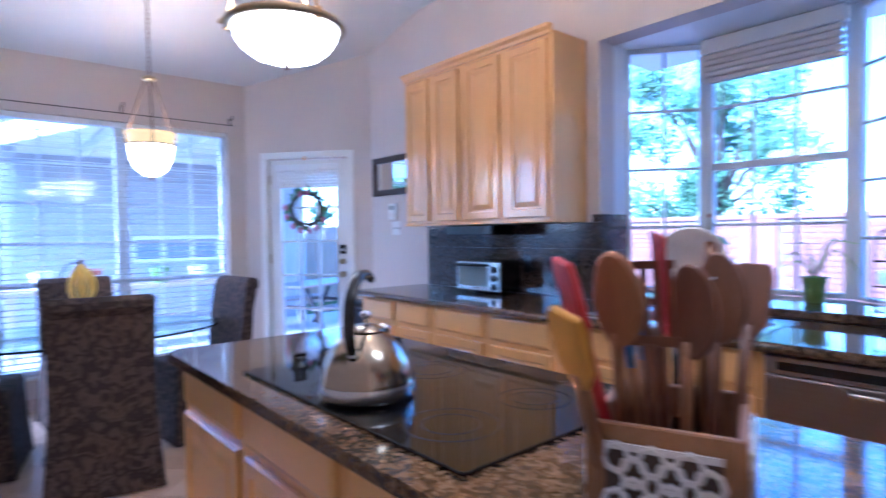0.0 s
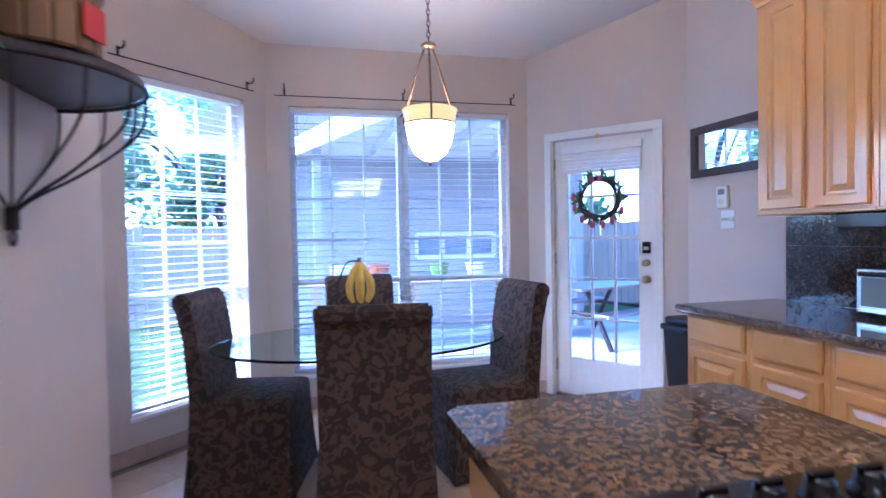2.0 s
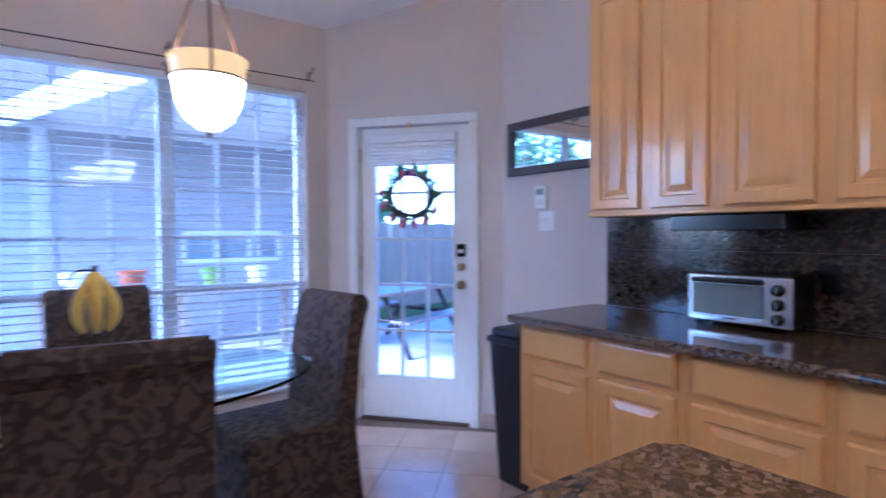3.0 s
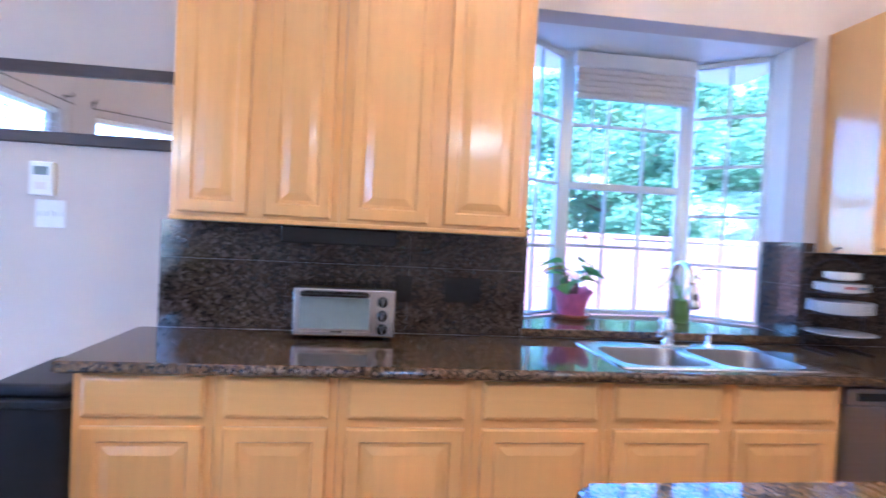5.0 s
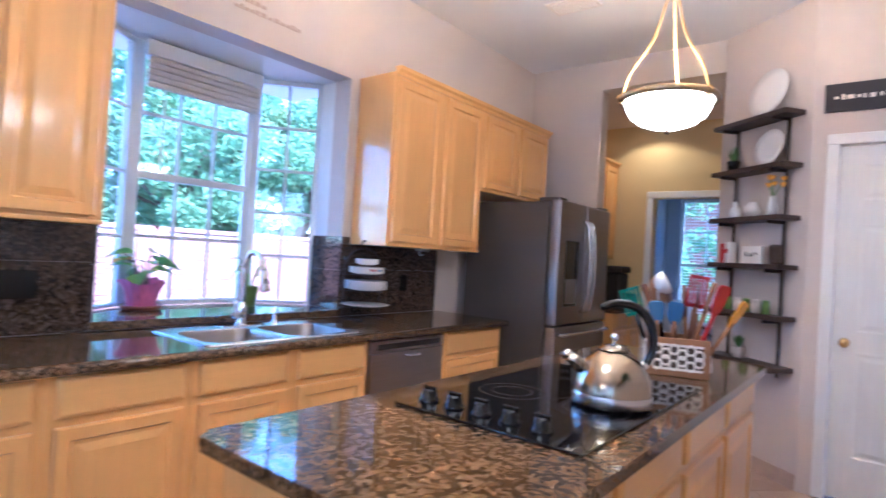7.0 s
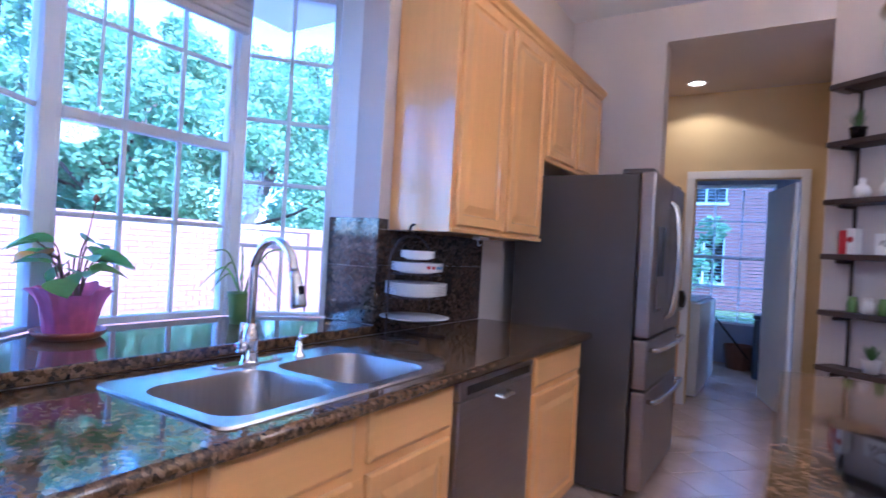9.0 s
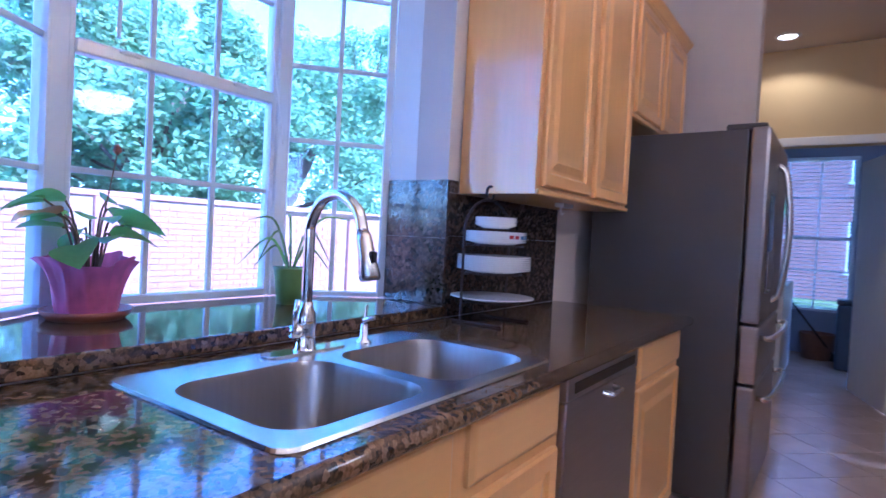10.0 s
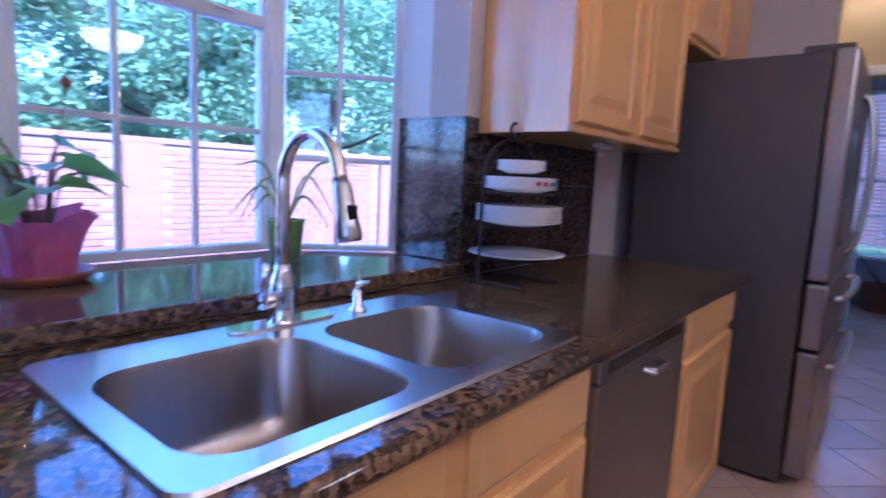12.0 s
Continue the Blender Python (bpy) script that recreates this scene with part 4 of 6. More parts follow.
# ---- fridge ----
fr = thing("fridge", pose(2.938, 0.172, 0, 0, 0, -90), "dark stainless french door fridge with two lower drawers and grey sides", "fridge")
FW = 0.905
part("body", box(0, FW, 0.0, 0.72, 0.02, 1.775, 0.006), M_FRIDGE_SIDE, fr)
part("hinge_cover", box(0.02, 0.13, -0.07, 0.10, 1.776, 1.806, 0.008), M_FRIDGE_SIDE, fr)
part("hinge_cover", box(FW - 0.13, FW - 0.02, -0.07, 0.10, 1.776, 1.806, 0.008), M_FRIDGE_SIDE, fr)
for x0, x1, s in ((0.002, FW / 2 - 0.003, 1), (FW / 2 + 0.003, FW - 0.002, -1)):
    d = part("door", box(x0, x1, -0.088, -0.006, 0.885, 1.785, 0.014), M_STEEL_D, fr)
    hx = x1 - 0.035 if s > 0 else x0 + 0.035
    part("handle", tube(curve_points([(hx, -0.088, 1.66), (hx, -0.125, 1.60), (hx, -0.15, 1.32), (hx, -0.125, 1.03), (hx, -0.088, 0.97)], 5), 0.014, 10), M_STEEL, d, "curved steel handle", True)
    if s > 0:
        disp = part("dispenser", box(x0 + 0.11, x0 + 0.32, -0.0905, -0.0885, 1.02, 1.50, 0.0008, seg=1), M_BLACK, d)
        part("tray", box(x0 + 0.13, x0 + 0.30, -0.094, -0.0907, 1.04, 1.22, 0.001, seg=1), M_STEEL_D, disp)
for z0, z1 in ((0.605, 0.875), (0.06, 0.595)):
    d = part("drawer", box(0.002, FW - 0.002, -0.088, -0.006, z0, z1, 0.014), M_STEEL_D, fr)
    part("handle", tube(curve_points([(0.06, -0.088, z1 - 0.055), (0.075, -0.135, z1 - 0.05), (FW / 2, -0.150, z1 - 0.05), (FW - 0.075, -0.135, z1 - 0.05), (FW - 0.06, -0.088, z1 - 0.055)], 5), 0.013, 10), M_STEEL, d, "steel bar handle", True)
for x in (0.06, FW - 0.06):
    for y in (0.05, 0.64):
        part("foot", lathe([(0.022, 0), (0.022, 0.02), (0, 0.02)], 10, centre=(x, y, 0)), M_BLACK, fr)

# ---- hob ----
HX0, HX1, HY0, HY1 = 1.54, 2.115, 1.60, 2.59
hob = thing("cooktop", (0, 0, 0.9055), "black glass electric cooktop with five knobs set in the island", "cooktop")
part("glass_top", prism(rounded(HX0, HX1, HY0, HY1, 0.012, 3), 0.0, 0.008, 0.003), M_HOB, hob)
for (x, y, r) in ((1.69, 1.80, 0.10), (1.96, 1.80, 0.085), (1.70, 2.20, 0.115), (1.96, 2.20, 0.10)):
    for q in (r, r * 0.6):
        part("burner_ring", lathe([(q, 0.0082), (q + 0.003, 0.0086), (q + 0.006, 0.0082)], 40, centre=(x, y, 0)), M_RING, hob)
for k in range(5):
    kx, ky = 1.688 + k * 0.091, 2.505
    kn = part("knob", lathe([(0.030, 0), (0.030, 0.006), (0.024, 0.010), (0.022, 0.028), (0.018, 0.034), (0, 0.034)], 18, centre=(kx, ky, 0.0082)), M_BLACK, hob, "", True)
    part("grip", box(kx - 0.022, kx + 0.022, ky - 0.006, ky + 0.006, 0.034, 0.052, 0.004), M_BLACK, kn)

# ---- kettle ----
ket = thing("kettle", pose(1.672, 2.10, 0.914, 0, 0, 38) @ Matrix.Diagonal((0.93, 0.93, 0.84, 1)), "brushed steel whistling kettle with an arched black handle", "kettle")
part("body", lathe([(0, 0.002), (0.118, 0.002), (0.126, 0.012), (0.127, 0.04), (0.125, 0.070), (0.118, 0.100), (0.102, 0.138), (0.078, 0.170), (0.054, 0.190), (0.046, 0.196), (0, 0.196)], 40), M_KETTLE, ket, "", True)
part("base_band", lathe([(0.1275, 0.010), (0.1295, 0.014), (0.1295, 0.044), (0.1275, 0.05)], 40), M_STEEL, ket, "", True)
lid = part("lid", lathe([(0.050, 0.1965), (0.048, 0.203), (0.030, 0.214), (0.010, 0.218), (0, 0.218)], 28), M_KETTLE, ket, "", True)
part("lid_knob", lathe([(0.006, 0.218), (0.006, 0.228), (0.014, 0.236), (0.015, 0.247), (0.009, 0.255), (0, 0.256)], 16), M_CHROME, lid, "", True)
part("spout", tube([(0.085, 0, 0.115), (0.125, 0, 0.150), (0.150, 0, 0.168)], [0.030, 0.022, 0.018], 14), M_KETTLE, ket, "", True)
part("spout_cap", tube([(0.148, 0, 0.166), (0.162, 0, 0.182)], [0.020, 0.016], 12), M_CHROME, ket, "", True)
hp = curve_points([(-0.098, 0, 0.135), (-0.125, 0, 0.20), (-0.118, 0, 0.29), (-0.07, 0, 0.352), (0.0, 0, 0.365), (0.05, 0, 0.345)], 6)
part("handle", tube(hp, [0.012 + 0.004 * math.sin(math.pi * i / (len(hp) - 1)) for i in range(len(hp))], 12), M_BLACK, ket, "black handle", True)
part("handle_mount", tube([(-0.085, 0, 0.125), (-0.105, 0, 0.155)], 0.016, 12), M_STEEL, ket, "", True)

# ---- utensil box ----
ub = thing("utensil_box", pose(1.708, 1.318, 0.9055, 0, 0, -159.6) @ Matrix.Diagonal((1, 1, 1.14, 1)), "wooden utensil caddy with a white lattice front", "utensil holder")
for o in ((-0.12, 0.12, -0.10, -0.088), (-0.12, 0.12, 0.088, 0.10), (-0.12, -0.108, -0.0875, 0.0875), (0.108, 0.12, -0.0875, 0.0875)):
    part("side_board", box(*o, 0.0, 0.135, 0.002, seg=1), M_WOODBOX, ub)
part("base_board", box(-0.1075, 0.1075, -0.0875, 0.0875, 0.0, 0.01), M_WOODBOX, ub)
for face in range(4):
    wide = 0.235 if face % 2 == 0 else 0.195
    off = 0.1015 if face % 2 == 0 else 0.1215
    rot = pose(0, 0, 0, 0, 0, 90 * face)
    bm = box(-wide / 2 + 0.025, wide / 2 - 0.025, -off - 0.0015, -off, 0.025, 0.112)
    o = part("panel", bm, M_DARKWOOD, ub)
    o.matrix_basis = rot
    bm = bmesh.new()
    for i in range(6):
        x = -wide / 2 + 0.04 + i * (wide - 0.08) / 5
        for z, ph in ((0.048, 0), (0.088, 1)):
            zz = z + (0.008 if (i + ph) % 2 else -0.008)
            pts = [(x + 0.017 * math.cos(a), -off - 0.003, zz + 0.017 * math.sin(a)) for a in [k * math.pi / 4 for k in range(9)]]
            tube(pts, 0.0045, 5, bm, caps=False)
    for z in (0.027, 0.110):
        box(-wide / 2 + 0.025, wide / 2 - 0.025, -off - 0.006, -off - 0.0016, z - 0.004, z + 0.004, bm=bm)
    o = part("lattice", bm, M_WHITE, ub)
    o.matrix_basis = rot


def blade(outline, t, bm=None):
    """A flat blade in local xz, rounded outline, thickness t."""
    bm = bm or bmesh.new()
    a = [bm.verts.new((x, -t / 2, z)) for x, z in outline]
    b = [bm.verts.new((x, t / 2, z)) for x, z in outline]
    bm.faces.new(a), bm.faces.new(b[::-1])
    for i in range(len(a)):
        j = (i + 1) % len(a)
        bm.faces.new((a[i], b[i], b[j], a[j]))
    bmesh.ops.bevel(bm, geom=bm.edges[:], offset=t * 0.25, segments=1, affect="EDGES")
    return bm


def utensil(kind_, x, y, lean_x, lean_y, turn, mat_head, mat_grip, length=0.30, label=""):
    m = pose(1.708, 1.318, 0.918, 0, 0, -159.6) @ pose(x, y, 0) @ pose(0, 0, 0, lean_x, lean_y, turn)
    t = thing(kind_, m, label, "utensil", "utensils in the caddy")
    L = length * 1.2
    part("handle", tube([(0, 0, 0), (0, 0, L * 0.5), (0, 0, L * 0.75)], [0.011, 0.009, 0.010], 8), mat_grip, t, "", True)
    if kind_ == "spatula":
        part("head", blade([(-0.011, L * 0.68), (0.011, L * 0.68), (0.029, L * 0.78), (0.032, L * 0.97), (0.025, L * 1.03), (-0.022, L * 1.04), (-0.032, L * 0.99), (-0.029, L * 0.78)], 0.012), mat_head, t)
    elif kind_ == "slotted_turner":
        hd = part("head", box(-0.042, 0.042, -0.002, 0.002, L * 0.74, L * 0.785, 0.001), mat_head, t)
        for i in range(5):
            part("bar", box(-0.04 + i * 0.017, -0.04 + i * 0.017 + 0.010, -0.0018, 0.0018, L * 0.78, L * 1.08), mat_head, hd)
        part("edge", box(-0.042, 0.042, -0.002, 0.002, L * 1.075, L * 1.11, 0.001), mat_head, hd)
    elif kind_ == "ladle":
        bm = bmesh.new()
        prof = [(0.001, -0.035), (0.028, -0.028), (0.046, -0.006), (0.050, 0.018), (0.047, 0.018), (0.042, -0.004), (0.026, -0.024), (0.001, -0.030)]
        lathe(prof, 20, bm)
        o = part("bowl", bm, mat_head, t, "", True)
        o.matrix_basis = pose(0.02, -0.03, L * 0.92, 70)
        part("stem", tube([(0, 0, L * 0.72), (0.006, -0.004, L * 0.86)], 0.005, 6), mat_head, t)
    else:
        prof = [(math.sin(a) * 0.046 * (0.75 + 0.25 * math.cos(a / 2)), L * 0.88 - math.cos(a) * 0.070) for a in [2 * math.pi * k / 16 for k in range(16)]]
        part("head", blade(prof, 0.016), mat_head, t)
    return t


utensil("spatula", 0.07, -0.075, 26, 12, 60, M_YELLOW, M_SPOON, 0.28, "yellow silicone spatula leaning in the caddy")
utensil("wooden_spoon", 0.03, -0.06, 14, 2, 80, M_SPOON, M_SPOON, 0.30, "pale wooden spoon standing in the caddy")
utensil("spatula", 0.05, -0.055, 18, 6, 40, M_RED, M_RED, 0.31, "dark red silicone spatula standing in the caddy")
utensil("slotted_turner", 0.03, -0.005, 3, 6, 20, M_RED, M_SPOON_D, 0.30, "red slotted turner standing in the caddy")
utensil("slotted_turner", 0.06, -0.01, 2, -3, 80, M_SPOON_D, M_SPOON_D, 0.27, "dark wooden slotted turner standing in the caddy")
utensil("wooden_spoon", 0.045, 0.02, -4, 0, 80, M_SPOON_D, M_SPOON, 0.27, "dark wooden spoon standing in the caddy")
utensil("ladle", -0.035, 0.035, -10, -5, 100, M_WHITE, M_BLACK, 0.32, "white enamel ladle standing in the caddy")
utensil("wooden_spoon", 0.03, 0.055, -12, -3, 75, M_SPOON_D, M_SPOON_D, 0.29, "dark carved wooden spoon in the caddy")
utensil("spatula", 0.0, 0.075, -22, -3, 70, M_SPOON_D, M_SPOON_D, 0.30, "reddish wooden spatula leaning in the caddy")
utensil("spatula", -0.03, -0.05, 4, 3, 5, M_BLUE, M_SPOON, 0.23, "blue silicone spatula standing in the caddy")
utensil("spatula", -0.065, -0.04, 4, -6, 10, M_BLUE, M_SPOON, 0.23, "blue silicone scraper standing in the caddy")
utensil("slotted_turner", -0.085, 0.0, 0, -20, 10, M_GREEN_S, M_BLACK, 0.26, "green nylon turner leaning in the caddy")
utensil("wooden_spoon", -0.06, 0.03, -3, -4, 10, M_SPOON, M_SPOON, 0.30, "wooden spoon standing upright in the caddy")

# ---- toaster oven ----
to = thing("toaster_oven", pose(3.53, 3.81, 0.914, 0, 0, -90), "silver toaster oven with a glass door and three black knobs", "toaster oven")
TW, TD, TH = 0.41, 0.20, 0.222
part("body", box(0, TW, 0.0, TD, 0.018, TH, 0.018), M_BLACK, to)
part("face", box(0.0, TW, -0.012, 0.001, 0.02, TH - 0.01, 0.005), M_STEEL, to)
dr = part("door", box(0.025, 0.305, -0.019, -0.0125, 0.05, TH - 0.045, 0.002), M_SCREEN, to, "dark glass door")
part("door_handle", tube([(0.035, -0.014, TH - 0.032), (0.04, -0.045, TH - 0.03), (0.29, -0.045, TH - 0.03), (0.295, -0.014, TH - 0.032)], 0.010, 10), M_BLACK, dr)
for k in range(3):
    kn = part("knob", lathe([(0.022, 0), (0.021, 0.014), (0.017, 0.018), (0, 0.018)], 18), M_BLACK, to, "", True)
    kn.matrix_basis = pose(0.358, -0.0125, 0.052 + k * 0.056, 90)
    part("pointer", box(-0.002, 0.002, -0.015, 0.015, 0.0182, 0.021), M_STEEL, kn)
part("maker_badge", box(0.15, 0.20, -0.0135, -0.0122, 0.032, 0.041), M_BLACK, to)
for x in (0.03, TW - 0.03):
    for y in (0.03, TD - 0.03):
        part("foot", lathe([(0.014, 0), (0.014, 0.018), (0, 0.018)], 10, centre=(x, y, 0)), M_BLACK, to)
rg = part("crumb_tray_rail", box(0.02, 0.33, -0.0145, -0.012, 0.030, 0.036), M_CHROME, to)


# ---- outlets and switches ----
def plate(m, w, h, n, dark, label):
    t = thing("wall_outlet" if dark else "light_switch", m, label, "outlet" if dark else "switch")
    part("plate", box(-w / 2, w / 2, -0.006, -0.0005, -h / 2, h / 2, 0.002), M_BLACK if dark else M_TRIM, t)
    for k in range(n):
        x = -w / 2 + w * (k + 0.5) / n
        part("rocker", box(x - 0.014, x + 0.014, -0.0085, -0.0062, -0.03, 0.03, 0.001, seg=1) if dark else box(x - 0.004, x + 0.004, -0.016, -0.0062, -0.010, 0.010, 0.001, seg=1), M_BLACK if dark else M_TRIM, t)
    return t


SW = lambda y, z, off=0.011: pose(WX - off, y, z, 0, 0, -90)
plate(SW(3.086, 1.12), 0.165, 0.115, 3, True, "black three gang outlet plate on the granite splashback")
plate(SW(3.353, 1.115), 0.072, 0.115, 1, True, "black single outlet plate on the granite splashback")
plate(SW(0.80, 1.125), 0.072, 0.115, 1, True, "black single outlet plate on the granite splashback")
plate(SW(4.84, 1.372, 0.0), 0.115, 0.115, 4, False, "white light switch plate on the beige wall")
th = thing("thermostat", SW(4.87, 1.515, 0.0), "white wall thermostat with a grey display", "thermostat")
part("case", box(-0.045, 0.045, -0.028, -0.0005, -0.07, 0.07, 0.006), M_TRIM, th)
part("display", box(-0.028, 0.028, -0.0295, -0.0282, 0.015, 0.05), M_SCREEN, th)
part("buttons", box(-0.022, 0.022, -0.0295, -0.0282, -0.045, -0.015), M_CREAM, th)

# under-cabinet fitting
uc = thing("under_cabinet_radio", (3.55, 3.62, 1.306), "slim black appliance fixed under the wall cabinets", "radio")
part("case", box(-0.09, 0.11, -0.21, 0.24, 0.0, 0.067, 0.006), M_BLACK, uc)
part("front_strip", box(-0.094, -0.0905, -0.18, 0.2, 0.02, 0.045), M_BLACK, uc)
hook = thing("cup_hook", (3.52, 0.86, 1.336), "small white hook rail under the wall cabinet", "hook")
part("rail", box(-0.02, 0.02, -0.05, 0.05, 0.022, 0.038, 0.002), M_TRIM, hook)
part("hook", tube(curve_points([(0, 0.03, 0.022), (0, 0.03, 0.0), (0, 0.015, -0.008), (0, 0.0, 0.0)], 4), 0.003, 6), M_TRIM, hook)

# ---- mirror ----
mir = thing("wall_mirror", SW(5.16, 1.66, 0.0), "long wall mirror in a dark wooden frame", "mirror")
MW, MH, FR = 0.885, 0.335, 0.05
for o in ((0, MW, 0, FR), (0, MW, MH - FR, MH), (0, FR, FR, MH - FR), (MW - FR, MW, FR, MH - FR)):
    part("frame_rail", box(o[0], o[1], -0.028, -0.001, o[2], o[3], 0.004), M_DARKWOOD, mir)
part("mirror_glass", box(FR - 0.004, MW - FR + 0.004, -0.012, -0.004, FR - 0.004, MH - FR + 0.004), M_MIRROR, mir)

# faint raised lettering on the wall over the sink
let = thing("wall_lettering", SW(2.10, 2.57, 0.0), "small faded brown script lettering on the wall", "wall lettering")
rs = random.Random(3)
for row in range(2):
    x = -0.28 + 0.16 * row
    while x < 0.05 + 0.25 * row:
        w_ = rs.uniform(0.012, 0.035)
        part("lettering", box(x, x + w_, -0.003, -0.0005, 0.05 - row * 0.045, 0.05 - row * 0.045 + rs.uniform(0.014, 0.026)), M_SCRIPT, let)
        x += w_ + rs.uniform(0.004, 0.012)

# ---- plate stand ----
ps = thing("plate_stand", (3.575, 1.32, 0.914), "tiered wire stand holding stacked white plates", "plate stand")
R = 0.125
for s in (-1, 1):
    part("wire_foot", tube([(-0.10, s * 0.10, 0.004), (0.10, s * 0.10, 0.004)], 0.004, 6), M_IRON, ps)
arch = [(0.03, -0.155, 0.004), (0.03, -0.155, 0.32)] + [(0.03, -0.155 * math.cos(a), 0.32 + 0.118 * math.sin(a)) for a in [k * math.pi / 10 for k in range(1, 10)]] + [(0.03, 0.155, 0.32), (0.03, 0.155, 0.004)]
part("wire_arch", tube(arch, 0.005, 8), M_IRON, ps)
part("ring", tube([(0.03, 0.024 * math.cos(a), 0.463 + 0.024 * math.sin(a)) for a in [k * math.pi / 8 for k in range(17)]], 0.005, 8, caps=False), M_IRON, ps)
for z in (0.075, 0.175, 0.275):
    part("tier_ring", tube([(0.10 * math.cos(a), 0.10 * math.sin(a), z) for a in [k * math.pi / 12 for k in range(25)]], 0.0035, 6, caps=False), M_IRON, ps)
    part("tier_bar", tube([(0.03, -0.155, z), (0.03, -0.10, z)], 0.0035, 6), M_IRON, ps)
    part("tier_bar", tube([(0.03, 0.155, z), (0.03, 0.10, z)], 0.0035, 6), M_IRON, ps)


def plates(z, r, n, step, label, printed=False):
    t = thing("plate_stack" if n > 1 else "plate", (3.575, 1.32, 0.914 + z), label, "plate", "plates on the stand")
    one = None
    for k in range(n):
        if one is None:
            one = part("plate", lathe([(0, 0.0), (r * 0.6, 0.0), (r * 0.66, 0.003), (r, 0.012), (r * 1.0, 0.0145), (r * 0.64, 0.006), (0, 0.004)], 36), M_WHITE, t, "", True)
        else:
            like(one, pose(0, 0, k * step), t)
    if printed:
        for a in (150, 162, 176, 188):
            part("printed_flower", box(-0.008, 0.008, -0.0008, 0.0008, -0.006, 0.006), M_RED if a % 4 else M_BLUE, t).matrix_basis = pose((r + 0.001) * math.cos(radians(a)), (r + 0.001) * math.sin(radians(a)), n * step * 0.75, 0, 0, a + 90)
    return t


plates(0.079, 0.150, 1, 0.006, "single wide white plate on the lowest tier")
plates(0.179, 0.132, 8, 0.0065, "stack of white plates with a floral print")
plates(0.279, 0.112, 6, 0.0062, "stack of white plates with a coloured print", True)
plates(0.336, 0.075, 5, 0.006, "small stack of white saucers on top")


# ---- plants on the sill ----
def leaf_mesh(L, W, droop, bm=None, m=None):
    bm = bm or bmesh.new()
    rows = []
    for k in range(8):
        s = k / 7
        w = W * math.sin(math.pi * min(1, s * 0.92 + 0.08)) ** 0.8 * (1.15 - 0.5 * s)
        z = droop * s * s
        rows.append([(L * s, -w, z + 0.25 * w), (L * s, 0, z), (L * s, w, z + 0.25 * w)])
    vs = [[bm.verts.new((m @ Vector(p)) if m else p) for p in r] for r in rows]
    for a, b in zip(vs, vs[1:]):
        for i in (0, 1):
            bm.faces.new((a[i], a[i + 1], b[i + 1], b[i]))
    return bm


def foil():
    """A crumpled sheet gathered round a pot, with a ragged rim."""
    r = random.Random(3)
    bm, seg = bmesh.new(), 72
    lift = [r.uniform(-0.5, 1.0) for _ in range(12)]
    rings = []
    for f, rad in ((0.0, 0.066), (0.12, 0.070), (0.35, 0.074), (0.6, 0.081), (0.8, 0.090), (0.92, 0.100), (1.0, 0.112)):
        ring = []
        for i in range(seg):
            a = 2 * math.pi * i / seg
            k = 12 * i / seg
            up = lift[int(k) % 12] * (1 - k % 1) + lift[(int(k) + 1) % 12] * (k % 1)
            pleat = math.sin(12 * a + 1.5 * f) * 0.05 + math.sin(23 * a + 3 * f) * 0.035 + math.sin(7 * a - 5 * f) * 0.04
            rr = rad * (1 + pleat * (0.25 + 0.9 * f))
            ring.append(bm.verts.new((rr * math.cos(a), rr * math.sin(a), 0.008 + 0.142 * f + 0.022 * up * f ** 3)))
        rings.append(ring)
    for a, b in zip(rings, rings[1:]):
        for i in range(seg):
            bm.faces.new((a[i], a[(i + 1) % seg], b[(i + 1) % seg], b[i]))
    bm.faces.new(rings[0][::-1])
    return bm


pot = thing("potted_pothos", (4.13, 2.42, 0.9555), "leafy green pothos in a pink foil wrapped pot on a saucer", "potted plant")
part("saucer", lathe([(0, 0.002), (0.085, 0.0), (0.098, 0.012), (0.106, 0.026), (0.098, 0.024), (0.085, 0.008), (0, 0.006)], 32), M_TERRA, pot, "terracotta saucer", True)
part("foil_wrap", foil(), M_PINK, pot, "pink foil wrap with a ruffled rim", True)
part("soil", lathe([(0.078, 0.112), (0, 0.118)], 20), M_SOIL, pot)
rp = random.Random(12)
for k in range(15):
    a = radians(k * 137.5 + 20)
    reach, height = rp.uniform(0.05, 0.125), rp.uniform(0.17, 0.31)
    p0 = Vector((0.02 * math.cos(a), 0.02 * math.sin(a), 0.11))
    p2 = Vector((reach * math.cos(a), reach * math.sin(a), height))
    p1 = (p0 + p2) / 2 + Vector((0, 0, 0.05))
    st = part("stem", tube(curve_points([p0, p1, p2], 5), 0.003, 6), M_STEM, pot)
    lf = part("leaf", leaf_mesh(rp.uniform(0.09, 0.125), rp.uniform(0.044, 0.058), -rp.uniform(0.02, 0.06)), M_LEAF if k != 6 else M_YELLOW, st, "", True)
    lf.matrix_basis = Matrix.Translation(p2) @ pose(0, 0, 0, rp.uniform(-25, 25), rp.uniform(-20, 45), math.degrees(a) + rp.uniform(-30, 30))
fl = part("flower_stem", tube(curve_points([(0.01, -0.01, 0.11), (0.03, -0.05, 0.30), (0.025, -0.07, 0.435)], 6), 0.002, 5), M_STEM, pot)
part("dried_flower", lathe([(0, -0.012), (0.012, 0), (0.008, 0.014), (0, 0.02)], 8, centre=(0.025, -0.07, 0.44)), M_TERRA, fl)

